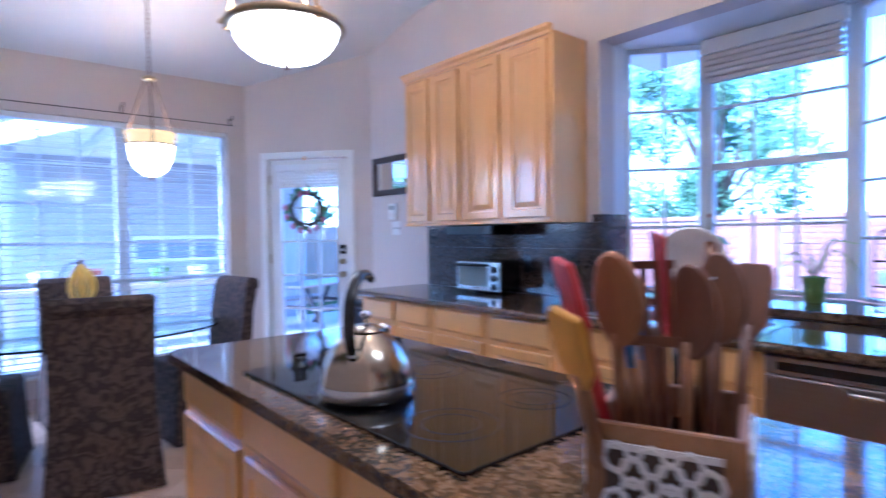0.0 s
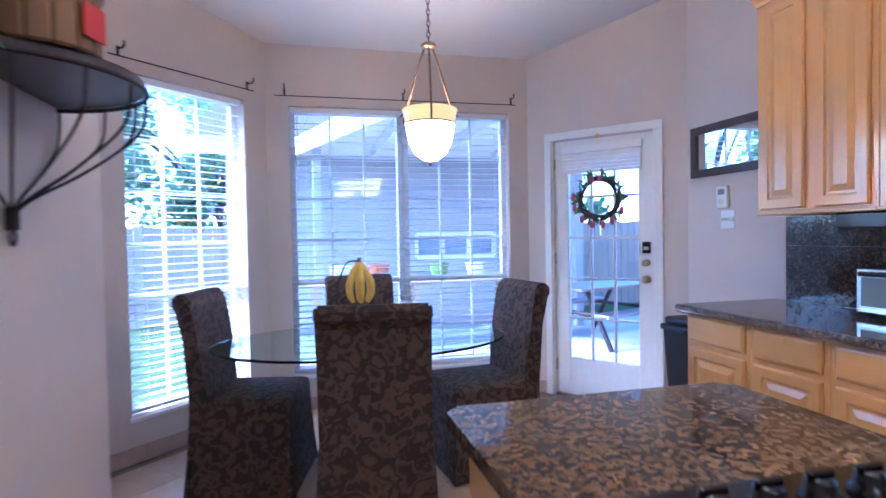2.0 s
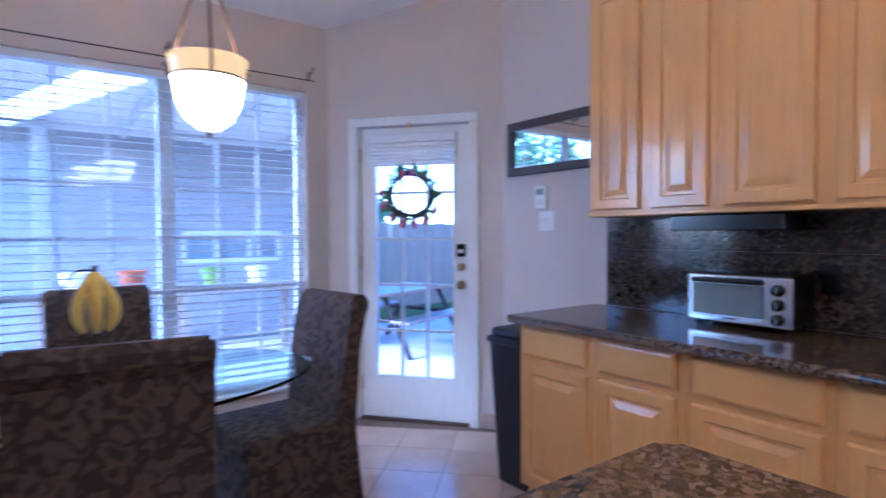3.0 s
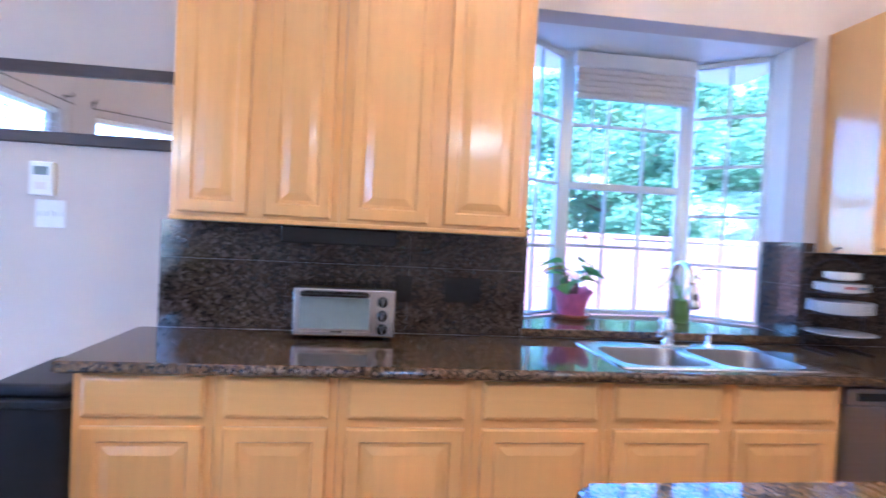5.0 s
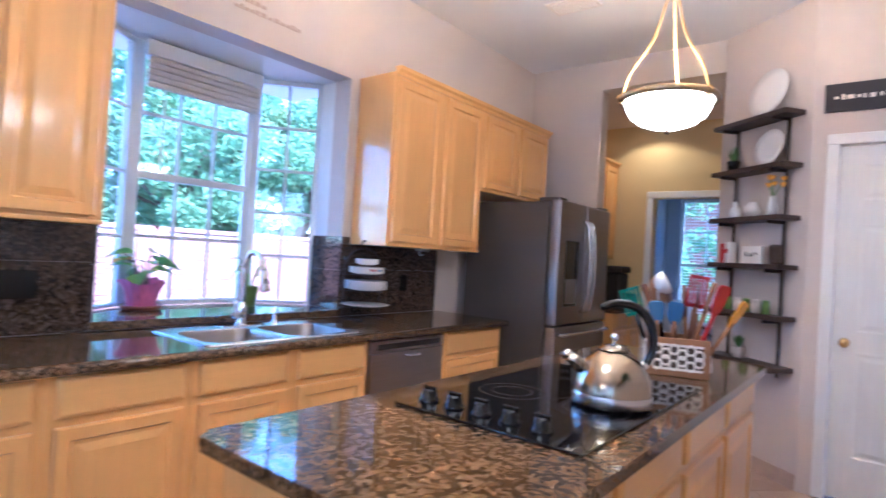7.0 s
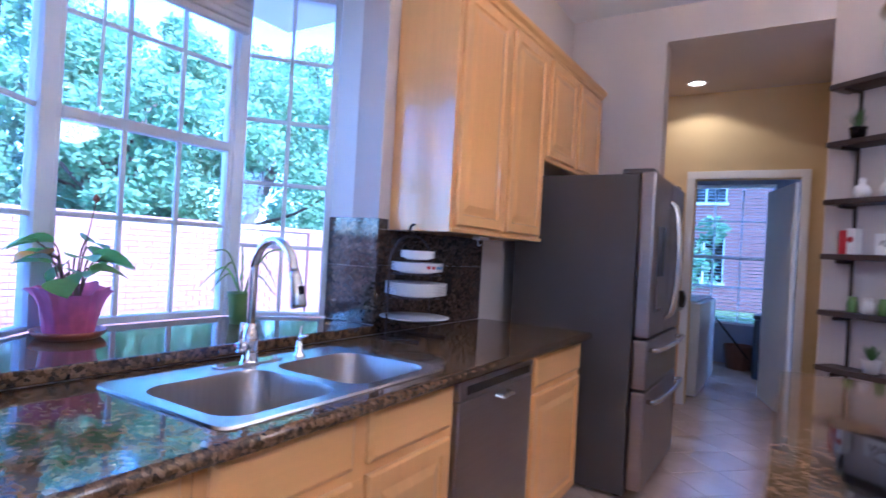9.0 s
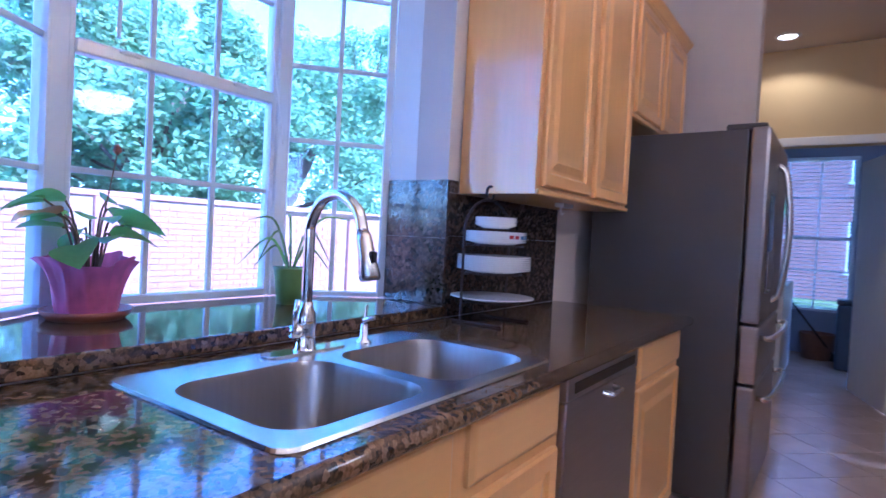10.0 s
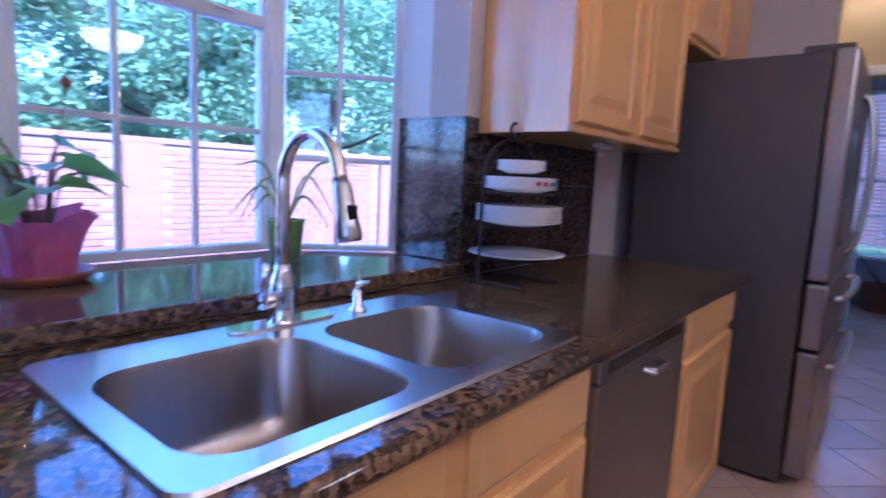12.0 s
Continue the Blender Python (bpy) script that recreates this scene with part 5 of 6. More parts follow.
sp = thing("potted_spider_plant", (4.085, 1.81, 0.9555), "spindly spider plant in a green glazed pot", "potted plant")
part("pot", lathe([(0, 0.0), (0.042, 0.0), (0.050, 0.06), (0.056, 0.118), (0.060, 0.125), (0.052, 0.125), (0.046, 0.09), (0, 0.09)], 28), M_GREENPOT, sp, "green glazed pot", True)
part("soil", lathe([(0.048, 0.10), (0, 0.104)], 16), M_SOIL, sp)
for k in range(9):
    a = radians(k * 137.5)
    r, h = rp.uniform(0.13, 0.24), rp.uniform(0.04, 0.22)
    pts = curve_points([(0, 0, 0.10), (r * 0.4 * math.cos(a), r * 0.4 * math.sin(a), 0.14 + h * 0.7), (r * math.cos(a), r * math.sin(a), 0.10 + h * (0.9 if k % 2 else 0.15))], 6)
    n = len(pts)
    part("leaf", tube(pts, [0.0038 * math.sin(math.pi * (0.15 + 0.85 * i / (n - 1))) + 0.0007 for i in range(n)], 5), M_LEAF if k % 3 else M_GREENPOT, sp)

# ---- bin beside the cabinets ----
bn_ = thing("trash_bin", pose(3.40, 4.60, 0), "tall black plastic kitchen bin beside the counter", "bin")
bm = bmesh.new()
lo = [bm.verts.new((x, y, 0.0)) for x, y in rounded(-0.17, 0.17, -0.11, 0.11, 0.03, 4)]
hi = [bm.verts.new((x, y, 0.74)) for x, y in rounded(-0.22, 0.22, -0.135, 0.135, 0.04, 4)]
for i in range(len(lo)):
    bm.faces.new((lo[i], lo[(i + 1) % len(lo)], hi[(i + 1) % len(lo)], hi[i]))
bm.faces.new(lo[::-1])
part("body", bm, M_BIN, bn_)
part("rim", prism(rounded(-0.235, 0.235, -0.145, 0.145, 0.045, 4), 0.735, 0.765, 0.008), M_BIN, bn_)
part("lid", prism(rounded(-0.215, 0.215, -0.125, 0.125, 0.04, 4), 0.766, 0.81, 0.018), M_BIN, bn_)


# ---- bowl pendants over the island ----
def bowl_pendant(x, y, zr):
    z = zr
    t = thing("bowl_pendant_light", (x, y, z), "lit alabaster bowl pendant hung on three cream straps", "pendant light", "island lights")
    part("bowl", lathe([(0.178, 0.01), (0.172, -0.025), (0.150, -0.06), (0.112, -0.09), (0.06, -0.108), (0.0, -0.114)], 48, scallop=(12, 0.03)), M_LAMP, t, "glowing alabaster bowl", True)
    part("ring", lathe([(0.188, 0.004), (0.205, 0.0), (0.215, 0.012), (0.205, 0.028), (0.185, 0.034), (0.18, 0.02), (0.188, 0.004)], 48), M_AGED, t, "aged metal ring", True)
    part("finial", lathe([(0, -0.139), (0.008, -0.132), (0.012, -0.122), (0.006, -0.114), (0, -0.113)], 12), M_BRONZE, t, "", True)
    for k in range(3):
        a = radians(35 + 120 * k)
        c, s = math.cos(a), math.sin(a)
        pts = curve_points([(0.205 * c, 0.205 * s, 0.02), (0.17 * c, 0.17 * s, 0.13), (0.08 * c, 0.08 * s, 0.28), (0.022 * c, 0.022 * s, 0.48)], 6)
        part("strap", tube(pts, 0.005, 8), M_STRAP, t, "cream strap", True)
        part("scroll", tube([((0.205 + 0.018 * math.cos(b)) * c, (0.205 + 0.018 * math.cos(b)) * s, 0.012 + 0.018 * math.sin(b)) for b in [j * math.pi / 5 for j in range(9)]], 0.006, 6), M_BRASS, t)
    part("stem", tube([(0, 0, 0.46), (0, 0, CEIL - z - 0.03)], 0.010, 10), M_AGED, t)
    part("canopy", lathe([(0, -0.045), (0.02, -0.04), (0.06, -0.018), (0.068, -0.001), (0, -0.001)], 28, centre=(0, 0, CEIL - z)), M_AGED, t, "", True)
    return t


bowl_pendant(1.81, 2.81, 2.05)
bowl_pendant(1.815, 1.25, 2.062)
vent = thing("ceiling_vent", (2.80, 0.25, CEIL), "small beige slatted ceiling air vent", "vent")
part("frame", box(-0.17, 0.17, -0.10, 0.10, -0.012, -0.001, 0.003), M_CREAM, vent)
for k in range(6):
    part("slat", box(-0.14, 0.14, -0.075 + k * 0.027, -0.060 + k * 0.027, -0.020, -0.0125), M_CREAM, vent)
vent = thing("ceiling_vent", pose(2.08, 4.72, CEIL - sl * (4.72 - BREAK_Y), -math.degrees(math.atan(sl))), "small beige slatted air vent on the sloping ceiling", "vent")
part("frame", box(-0.17, 0.17, -0.10, 0.10, -0.012, -0.001, 0.003), M_CREAM, vent)
for k in range(6):
    part("slat", box(-0.14, 0.14, -0.075 + k * 0.027, -0.060 + k * 0.027, -0.020, -0.0125), M_CREAM, vent)
dl = thing("recessed_light", (3.0, -1.97, 2.885), "round recessed ceiling light in the hall", "ceiling light")
part("trim_ring", lathe([(0.062, -0.002), (0.066, -0.010), (0.085, -0.008), (0.090, -0.001)], 32), M_TRIM, dl, "", True)
part("lens", lathe([(0.062, -0.004), (0, -0.004)], 24), M_DOWN, dl)


# ---- nook pendant ----
np_ = thing("nook_pendant_light", (1.83, 4.82, 1.705), "lit alabaster bell pendant on three bronze arms and a chain", "pendant light")
part("bowl", lathe([(0.0, 0.0), (0.04, 0.006), (0.085, 0.04), (0.115, 0.10), (0.130, 0.175), (0.134, 0.205)], 40), M_LAMP, np_, "glowing alabaster bowl", True)
part("rim", lathe([(0.134, 0.205), (0.142, 0.25), (0.150, 0.275), (0.146, 0.279), (0.136, 0.25), (0.128, 0.205)], 40), M_LAMP_RIM, np_, "amber tinted rim", True)
part("band", lathe([(0.1345, 0.196), (0.139, 0.2), (0.1345, 0.205)], 40), M_BRONZE, np_)
part("finial", lathe([(0, -0.028), (0.008, -0.02), (0.012, -0.008), (0.005, 0.0), (0, 0.002)], 12), M_BRONZE, np_)
for k in range(3):
    a = radians(20 + 120 * k)
    c, s = math.cos(a), math.sin(a)
    part("arm", tube(curve_points([(0.150 * c, 0.150 * s, 0.20), (0.165 * c, 0.165 * s, 0.235), (0.150 * c, 0.150 * s, 0.28), (0.08 * c, 0.08 * s, 0.47), (0.025 * c, 0.025 * s, 0.615)], 5), 0.006, 8), M_BRONZE, np_, "", True)
    part("scroll", tube([((0.165 + 0.016 * math.cos(b)) * c, (0.165 + 0.016 * math.cos(b)) * s, 0.255 + 0.016 * math.sin(b)) for b in [j * math.pi / 5 for j in range(8)]], 0.005, 6), M_BRONZE, np_)
part("hub", lathe([(0, 0.60), (0.03, 0.605), (0.045, 0.615), (0.038, 0.63), (0.014, 0.642), (0, 0.645)], 20), M_AGED, np_, "", True)
zc = CEIL - sl * (4.82 - BREAK_Y) - 1.705
bm = bmesh.new()
z, k = 0.65, 0
while z < zc - 0.05:
    pts = []
    for j in range(11):
        b = 2 * math.pi * j / 10
        u, w_ = 0.009 * math.cos(b), 0.020 * math.sin(b)
        pts.append((u, 0, z + w_) if k % 2 else (0, u, z + w_))
    tube(pts, 0.0026, 5, bm, caps=False)
    z, k = z + 0.030, k + 1
part("chain", bm, M_BRONZE, np_)
part("canopy", lathe([(0, -0.045), (0.02, -0.04), (0.055, -0.02), (0.062, 0.01), (0, 0.01)], 24, centre=(0, 0, zc)), M_BRONZE, np_, "", True)


# ---- dining set ----
def dining_chair(m, label):
    """Faces local +y; its back stands at y = -0.25."""
    t = thing("dining_chair", m, label, "chair", "chairs round the table")
    bm = bmesh.new()
    w0, w1 = 0.235, 0.255
    # skirt: four hanging cloth faces with a pleat at each corner
    loops = []
    for z, g, ys, yf in ((0.47, 0.0, -0.24, 0.245), (0.40, 0.004, -0.245, 0.25), (0.20, 0.012, -0.255, 0.26), (0.012, 0.022, -0.265, 0.272)):
        loops.append([bm.verts.new((x, y, z)) for x, y in rounded(-w0 - g, w0 + g, ys, yf, 0.02, 3)])
    n = len(loops[0])
    for a, b in zip(loops, loops[1:]):
        for i in range(n):
            bm.faces.new((a[i], a[(i + 1) % n], b[(i + 1) % n], b[i]))
    part("skirt", bm, M_FABRIC, t)
    for sx in (-1, 1):
        for sy in (-1, 1):
            part("pleat", tube([(sx * 0.252, sy * 0.262, 0.014), (sx * 0.240, sy * 0.250, 0.22), (sx * 0.234, sy * 0.242, 0.43)], [0.020, 0.013, 0.006], 8), M_FABRIC, t, "", True)
            part("leg", box(sx * 0.20 - 0.018, sx * 0.20 + 0.018, sy * 0.21 - 0.018, sy * 0.21 + 0.018, 0.0, 0.40), M_DARKWOOD, t)
    part("seat", box(-0.24, 0.24, -0.23, 0.255, 0.41, 0.505, 0.035, seg=3), M_FABRIC, t, "", True)
    # back: swept profile with a rolled top
    bm = bmesh.new()
    prof = [(-0.16, 0.44), (-0.175, 0.65), (-0.205, 0.85), (-0.225, 0.965), (-0.235, 1.0), (-0.260, 1.028), (-0.300, 1.030), (-0.325, 1.005), (-0.325, 0.972), (-0.305, 0.95), (-0.287, 0.93), (-0.270, 0.80), (-0.255, 0.60), (-0.252, 0.40)]
    a = [bm.verts.new((-0.235, y, z)) for y, z in prof]
    b = [bm.verts.new((0.235, y, z)) for y, z in prof]
    for i in range(len(prof)):
        j = (i + 1) % len(prof)
        bm.faces.new((a[i], a[j], b[j], b[i]))
    fa, fb = bm.faces.new(a[::-1]), bm.faces.new(b)
    bmesh.ops.bevel(bm, geom=list(set(fa.edges) | set(fb.edges)), offset=0.012, segments=2, affect="EDGES")
    part("backrest", bm, M_FABRIC, t)
    for sx in (-1, 1):
        part("roll_end", lathe([(0.030, -0.004), (0.024, 0.004), (0.008, 0.006), (0.0, 0.003)], 14), M_FABRIC, t, "", True).matrix_basis = pose(sx * 0.2355, -0.285, 0.992, 0, 90 * sx, 0)
    return t


TX, TY = 1.46, 4.90
dining_chair(pose(1.465, 4.40, 0, 0, 0, -9), "dark floral slipcovered dining chair with a rolled back by the island")
dining_chair(pose(0.875, 5.02, 0, 0, 0, -103), "dark floral slipcovered dining chair beside the tall window")
dining_chair(pose(2.12, 4.90, 0, 0, 0, 97), "dark floral slipcovered dining chair beside the garden door")
dining_chair(pose(1.55, 5.60, 0, 0, 0, 184), "dark floral slipcovered dining chair by the wide window")
tb = thing("dining_table", (TX, TY, 0), "oval clear glass dining table on a dark pedestal", "table")
part("glass_top", prism([(0.78 * math.cos(2 * math.pi * k / 72), 0.52 * math.sin(2 * math.pi * k / 72)) for k in range(72)], 0.740, 0.753, 0.004), M_TABLEGLASS, tb, "clear greenish glass top")
part("pedestal", lathe([(0, 0.02), (0.19, 0.02), (0.20, 0.05), (0.10, 0.10), (0.065, 0.20), (0.085, 0.36), (0.065, 0.52), (0.10, 0.66), (0.17, 0.715), (0.17, 0.738), (0, 0.738)], 28), M_DARKWOOD, tb, "", True)
part("plinth", lathe([(0, 0), (0.24, 0), (0.24, 0.02), (0, 0.0205)], 28), M_DARKWOOD, tb)

fb = thing("fruit_bowl", (1.44, 4.92, 0.7535), "wire fruit bowl with a hook for bananas", "fruit bowl")
for r, z in ((0.07, 0.004), (0.10, 0.03), (0.125, 0.065)):
    part("wire_ring", tube([(r * math.cos(a), r * math.sin(a), z) for a in [k * math.pi / 14 for k in range(29)]], 0.003, 6, caps=False), M_IRON, fb)
for k in range(10):
    a = 2 * math.pi * k / 10
    part("wire_rib", tube([(0.07 * math.cos(a), 0.07 * math.sin(a), 0.004), (0.10 * math.cos(a), 0.10 * math.sin(a), 0.03), (0.125 * math.cos(a), 0.125 * math.sin(a), 0.065)], 0.0022, 5), M_IRON, fb)
part("hook", tube(curve_points([(-0.115, 0, 0.06), (-0.12, 0, 0.25), (-0.07, 0, 0.40), (-0.005, 0, 0.418), (0.012, 0, 0.40)], 6), 0.0045, 8), M_IRON, fb)
bn2 = thing("banana_bunch", (1.445, 4.92, 1.165), "bunch of ripe yellow bananas hanging from the hook", "bananas")
for k in range(5):
    a = radians(-150 + k * 60)
    c, s = math.cos(a), math.sin(a)
    pts = curve_points([(0.005 * c, 0.005 * s, 0.0), (0.022 * c, 0.022 * s, -0.03), (0.062 * c, 0.062 * s, -0.10), (0.066 * c, 0.066 * s, -0.165), (0.044 * c, 0.044 * s, -0.215)], 5)
    n = len(pts)
    part("banana", tube(pts, [0.006 + 0.014 * math.sin(math.pi * min(1, (i / (n - 1)) * 0.95)) ** 0.6 for i in range(n)], 8), M_BANANA, bn2, "", True)
part("stalk", tube([(0, 0, -0.005), (0, 0, 0.025)], 0.012, 8), M_STEM, bn2)
for k, (x, y) in enumerate(((0.05, -0.04), (-0.04, -0.05), (0.0, 0.05), (0.07, 0.03))):
    ap = part("avocado", lathe([(0, 0), (0.022, 0.004), (0.033, 0.022), (0.033, 0.038), (0.022, 0.060), (0.008, 0.070), (0, 0.071)], 16), M_FRUIT, None, "", True)
    ap.matrix_basis = pose(1.44 + x, 4.92 + y, 0.775 + 0.012 * (k % 2))
    tagged(ap, "ripening green fruit in the wire bowl", "fruit", "fruit in the bowl")

# ---- half-round shelf on the left wall ----
hs = thing("half_round_shelf", (LEFT_X, 3.28, 1.298), "half-round dark wooden shelf on a wire basket bracket", "wall shelf")
SR, SZ = 0.277, 0.362
part("board", prism([(0.002, SR)] + [(0.002 + SR * math.sin(a), SR * math.cos(a)) for a in [k * math.pi / 24 for k in range(1, 24)]] + [(0.002, -SR)], SZ, SZ + 0.018, 0.003), M_DARKWOOD, hs)
part("rim_wire", tube([(0.004 + SR * 1.01 * math.sin(a), SR * 1.01 * math.cos(a), SZ - 0.006) for a in [k * math.pi / 24 for k in range(25)]], 0.006, 6), M_IRON, hs)
for k in range(8):
    a = math.pi * (k + 0.04) / 7.08
    c, s = math.sin(a), math.cos(a)
    pts = curve_points([(0.006 + SR * c, SR * s, SZ - 0.006), (0.006 + SR * 0.93 * c, SR * 0.93 * s, SZ - 0.10), (0.008 + SR * 0.55 * c, SR * 0.55 * s, SZ - 0.19), (0.012 + 0.03 * c, 0.03 * s, SZ - 0.265), (0.014, 0.004 * s, SZ - 0.31)], 5)
    part("wire", tube(pts, 0.0036, 6), M_IRON, hs)
part("socket", tube([(0.014, 0, 0.085), (0.014, 0, 0.035)], 0.014, 10), M_IRON, hs)
part("loop", tube([(0.014, 0.012 * math.cos(b), 0.02 + 0.018 * math.sin(b)) for b in [j * math.pi / 6 for j in range(13)]], 0.0035, 6, caps=False), M_IRON, hs)

bk = thing("flower_bucket", pose(0.648, 3.14, 1.298 + SZ + 0.0185) @ Matrix.Diagonal((1.5, 1.5, 1.3, 1)), "small wooden bucket bound with straw and blush flowers", "flower arrangement")
for k in range(16):
    a = 2 * math.pi * k / 16
    o = part("stave", box(-0.0135, 0.0135, -0.006, 0.006, 0.0, 0.125, 0.003, seg=1), M_BASKET, bk)
    o.matrix_basis = pose(0.068 * math.cos(a), 0.068 * math.sin(a), 0, 0, 0, math.degrees(a) + 90)
part("straw_band", lathe([(0.0755, 0.09), (0.079, 0.095), (0.079, 0.118), (0.0755, 0.122)], 28), M_WOODBOX, bk)
part("label", box(-0.022, 0.022, -0.0792, -0.0765, 0.02, 0.07), M_RED, bk, "faded red paper label").matrix_basis = pose(0, 0, 0, 0, 0, 75)
part("filling", lathe([(0.064, 0.10), (0.0, 0.13)], 20), M_SOIL, bk)
rf = random.Random(21)
for k in range(9):
    a = 2 * math.pi * k / 9
    p = Vector((0.06 * math.cos(a), 0.075 * math.sin(a), 0.150 + rf.uniform(0, 0.03)))
    bm = bmesh.new()
    for j in range(16):
        m = Matrix.Translation(p) @ pose(0, 0, 0, rf.uniform(-60, 60), rf.uniform(-80, 10), rf.uniform(0, 360))
        leaf_mesh(0.045, 0.022, 0.02, bm, m)
    part("bloom", bm, M_BLUSH, bk, "", True)
cn = part("tin_canister", lathe([(0, 0), (0.05, 0), (0.05, 0.15), (0.048, 0.153), (0, 0.153)], 20), M_CREAM)
cn.matrix_basis = pose(0.60, 3.40, 1.298 + SZ + 0.0185)
tagged(cn, "pale tin canister on the half-round shelf", "canister")


def ivy():
    t = thing("hanging_greenery", (LEFT_X, 2.60, 1.715), "thick bunch of green leafy sprays hung on the wall", "artificial plant")
    r = random.Random(5)
    bm, leaves = bmesh.new(), bmesh.new()
    for k in range(430):
        a = r.uniform(-1.5, 1.5)
        el = r.uniform(-0.65, 1.2)
        L = r.uniform(0.08, 0.44)
        d = Vector((0.35 * math.cos(a) * math.cos(el) + 0.02, math.sin(a) * math.cos(el), math.sin(el)))
        p0 = Vector((0.05, 0, 0.17))
        p1 = p0 + d * L * 0.6 + Vector((0, 0, 0.03))
        p2 = p0 + d * L + Vector((0, 0, -0.06))
        p1.x, p2.x = max(0.02, min(0.10, p1.x)), max(0.02, min(0.11, p2.x))
        pts = curve_points([p0, p1, p2], 5)
        tube(pts, 0.0016, 4, bm)
        for q in pts[2:]:
            for s in (-1, 1):
                m = Matrix.Translation(q) @ pose(0, 0, 0, r.uniform(-40, 40), r.uniform(-20, 60), math.degrees(math.atan2(d.y, d.x)) + s * r.uniform(25, 80))
                x = q.x
                if x > 0.03:
                    leaf_mesh(r.uniform(0.032, 0.05), r.uniform(0.009, 0.014), -0.008, leaves, m)
    part("stems", bm, M_STEM, t)
    part("leaves", leaves, M_IVY, t, "", True)


ivy()

# ---- pipe shelves on the angled wall ----
sv = Vector((1.43 - 2.06, PANTRY_Y - BACK_Y)).normalized()
sa = math.degrees(math.atan2(sv.y, sv.x))
SH = lambda s, z, off=0.0: pose(2.06 + sv.x * s, BACK_Y + sv.y * s, z, 0, 0, sa) @ pose(0, -off, 0)
unit = thing("pipe_shelf", SH(0.10, 0.72), "dark wooden five-board wall shelf with black pipe uprights", "wall shelf")
for x in (0.10, 0.55):
    part("upright", tube([(x, -0.03, -0.05), (x, -0.03, 1.68)], 0.010, 10), M_IRON, unit)
LEV = (0.0, 0.325, 0.655, 0.975, 1.315, 1.655)
for z in LEV:
    bd_ = part("board", box(0.0, 0.65, -0.165, -0.002, z, z + 0.032, 0.004), M_DARKWOOD, unit)
    for x in (0.10, 0.55):
        part("bracket_pipe", tube([(x, -0.03, z - 0.012), (x, -0.16, z - 0.012)], 0.011, 10), M_IRON, bd_)


def on_shelf(x, lev, dy=-0.085):
    return SH(0.10 + x, 0.72 + LEV[lev] + 0.0325) @ pose(0, dy, 0)


def dish(x, lev, r, label):
    m = on_shelf(x, lev, -0.055)
    o = part("platter", lathe([(0, 0.0), (r * 0.6, 0.0), (r * 0.68, 0.004), (r, 0.016), (r, 0.019), (r * 0.66, 0.008), (0, 0.004)], 36), M_WHITE, None, "", True)
    o.matrix_basis = m @ pose(0, 0, r * 0.985 + 0.003, 78)
    tagged(o, label, "plate", "plates on the shelf")


dish(0.40, 5, 0.165, "large plain white platter leaning on the wall")
dish(0.43, 4, 0.125, "white plate with faint lettering leaning on the wall")


def pot_grass(x, lev, h, pot_mat, label, blades=40):
    t = thing("small_potted_plant", on_shelf(x, lev), label, "potted plant", "plants on the shelf")
    part("pot", lathe([(0, 0), (0.035, 0), (0.045, 0.07), (0.047, 0.075), (0.040, 0.075), (0.036, 0.06), (0, 0.06)], 20), pot_mat, t, "", True)
    r = random.Random(int(x * 100) + lev)
    bm = bmesh.new()
    for k in range(blades):
        a, l = r.uniform(0, 6.28), r.uniform(0.01, 0.055)
        m = Matrix.Translation((0, 0, 0.06)) @ pose(0, 0, 0, 0, r.uniform(-88, -50), math.degrees(a))
        leaf_mesh(h * r.uniform(0.7, 1.1), 0.006, 0.01, bm, m)
    part("foliage", bm, M_IVY, t)


pot_grass(0.13, 4, 0.12, M_BLACK, "small grass plant in a dark pot")
pot_grass(0.27, 0, 0.10, M_CREAM, "small leafy plant in a pale grey pot", 60)
vs_ = thing("flower_vase", on_shelf(0.50, 3), "slim pale vase holding yellow flowers", "vase")
part("vase", lathe([(0, 0), (0.028, 0), (0.036, 0.05), (0.020, 0.11), (0.024, 0.13), (0, 0.13)], 20), M_WHITE, vs_, "", True)
rv = random.Random(2)
for k in range(7):
    p = (rv.uniform(-0.06, 0.06), rv.uniform(-0.05, 0.03), rv.uniform(0.20, 0.28))
    part("stem", tube([(0, 0, 0.12), p], 0.002, 5), M_IVY, vs_)
    part("bloom", lathe([(0, -0.02), (0.016, -0.004), (0.020, 0.012), (0, 0.008)], 8, centre=p), M_YELLOW, vs_)


def simple_piece(name, cat, lab, x, lev, profile, material, group=""):
    o = part(name, lathe(profile, 20), material, None, "", True)
    o.matrix_basis = on_shelf(x, lev)
    tagged(o, lab, cat, group)


simple_piece("ceramic_bird", "figurine", "small white ceramic ornament on the shelf", 0.17, 3, [(0, 0), (0.03, 0.0), (0.045, 0.035), (0.035, 0.07), (0.018, 0.085), (0.02, 0.11), (0, 0.125)], M_WHITE)
simple_piece("ceramic_jug", "jug", "grey white ceramic jug on the shelf", 0.33, 3, [(0, 0), (0.04, 0.0), (0.058, 0.04), (0.045, 0.075), (0.03, 0.09), (0.034, 0.10), (0, 0.10)], M_CREAM)
rt = thing("tin_box", on_shelf(0.12, 2), "red and white tin box on the shelf", "tin")
part("tin", box(-0.045, 0.0, -0.035, 0.035, 0.0, 0.14, 0.004), M_RED, rt)
part("tin_front", box(0.001, 0.045, -0.035, 0.035, 0.0, 0.15, 0.004), M_WHITE, rt)
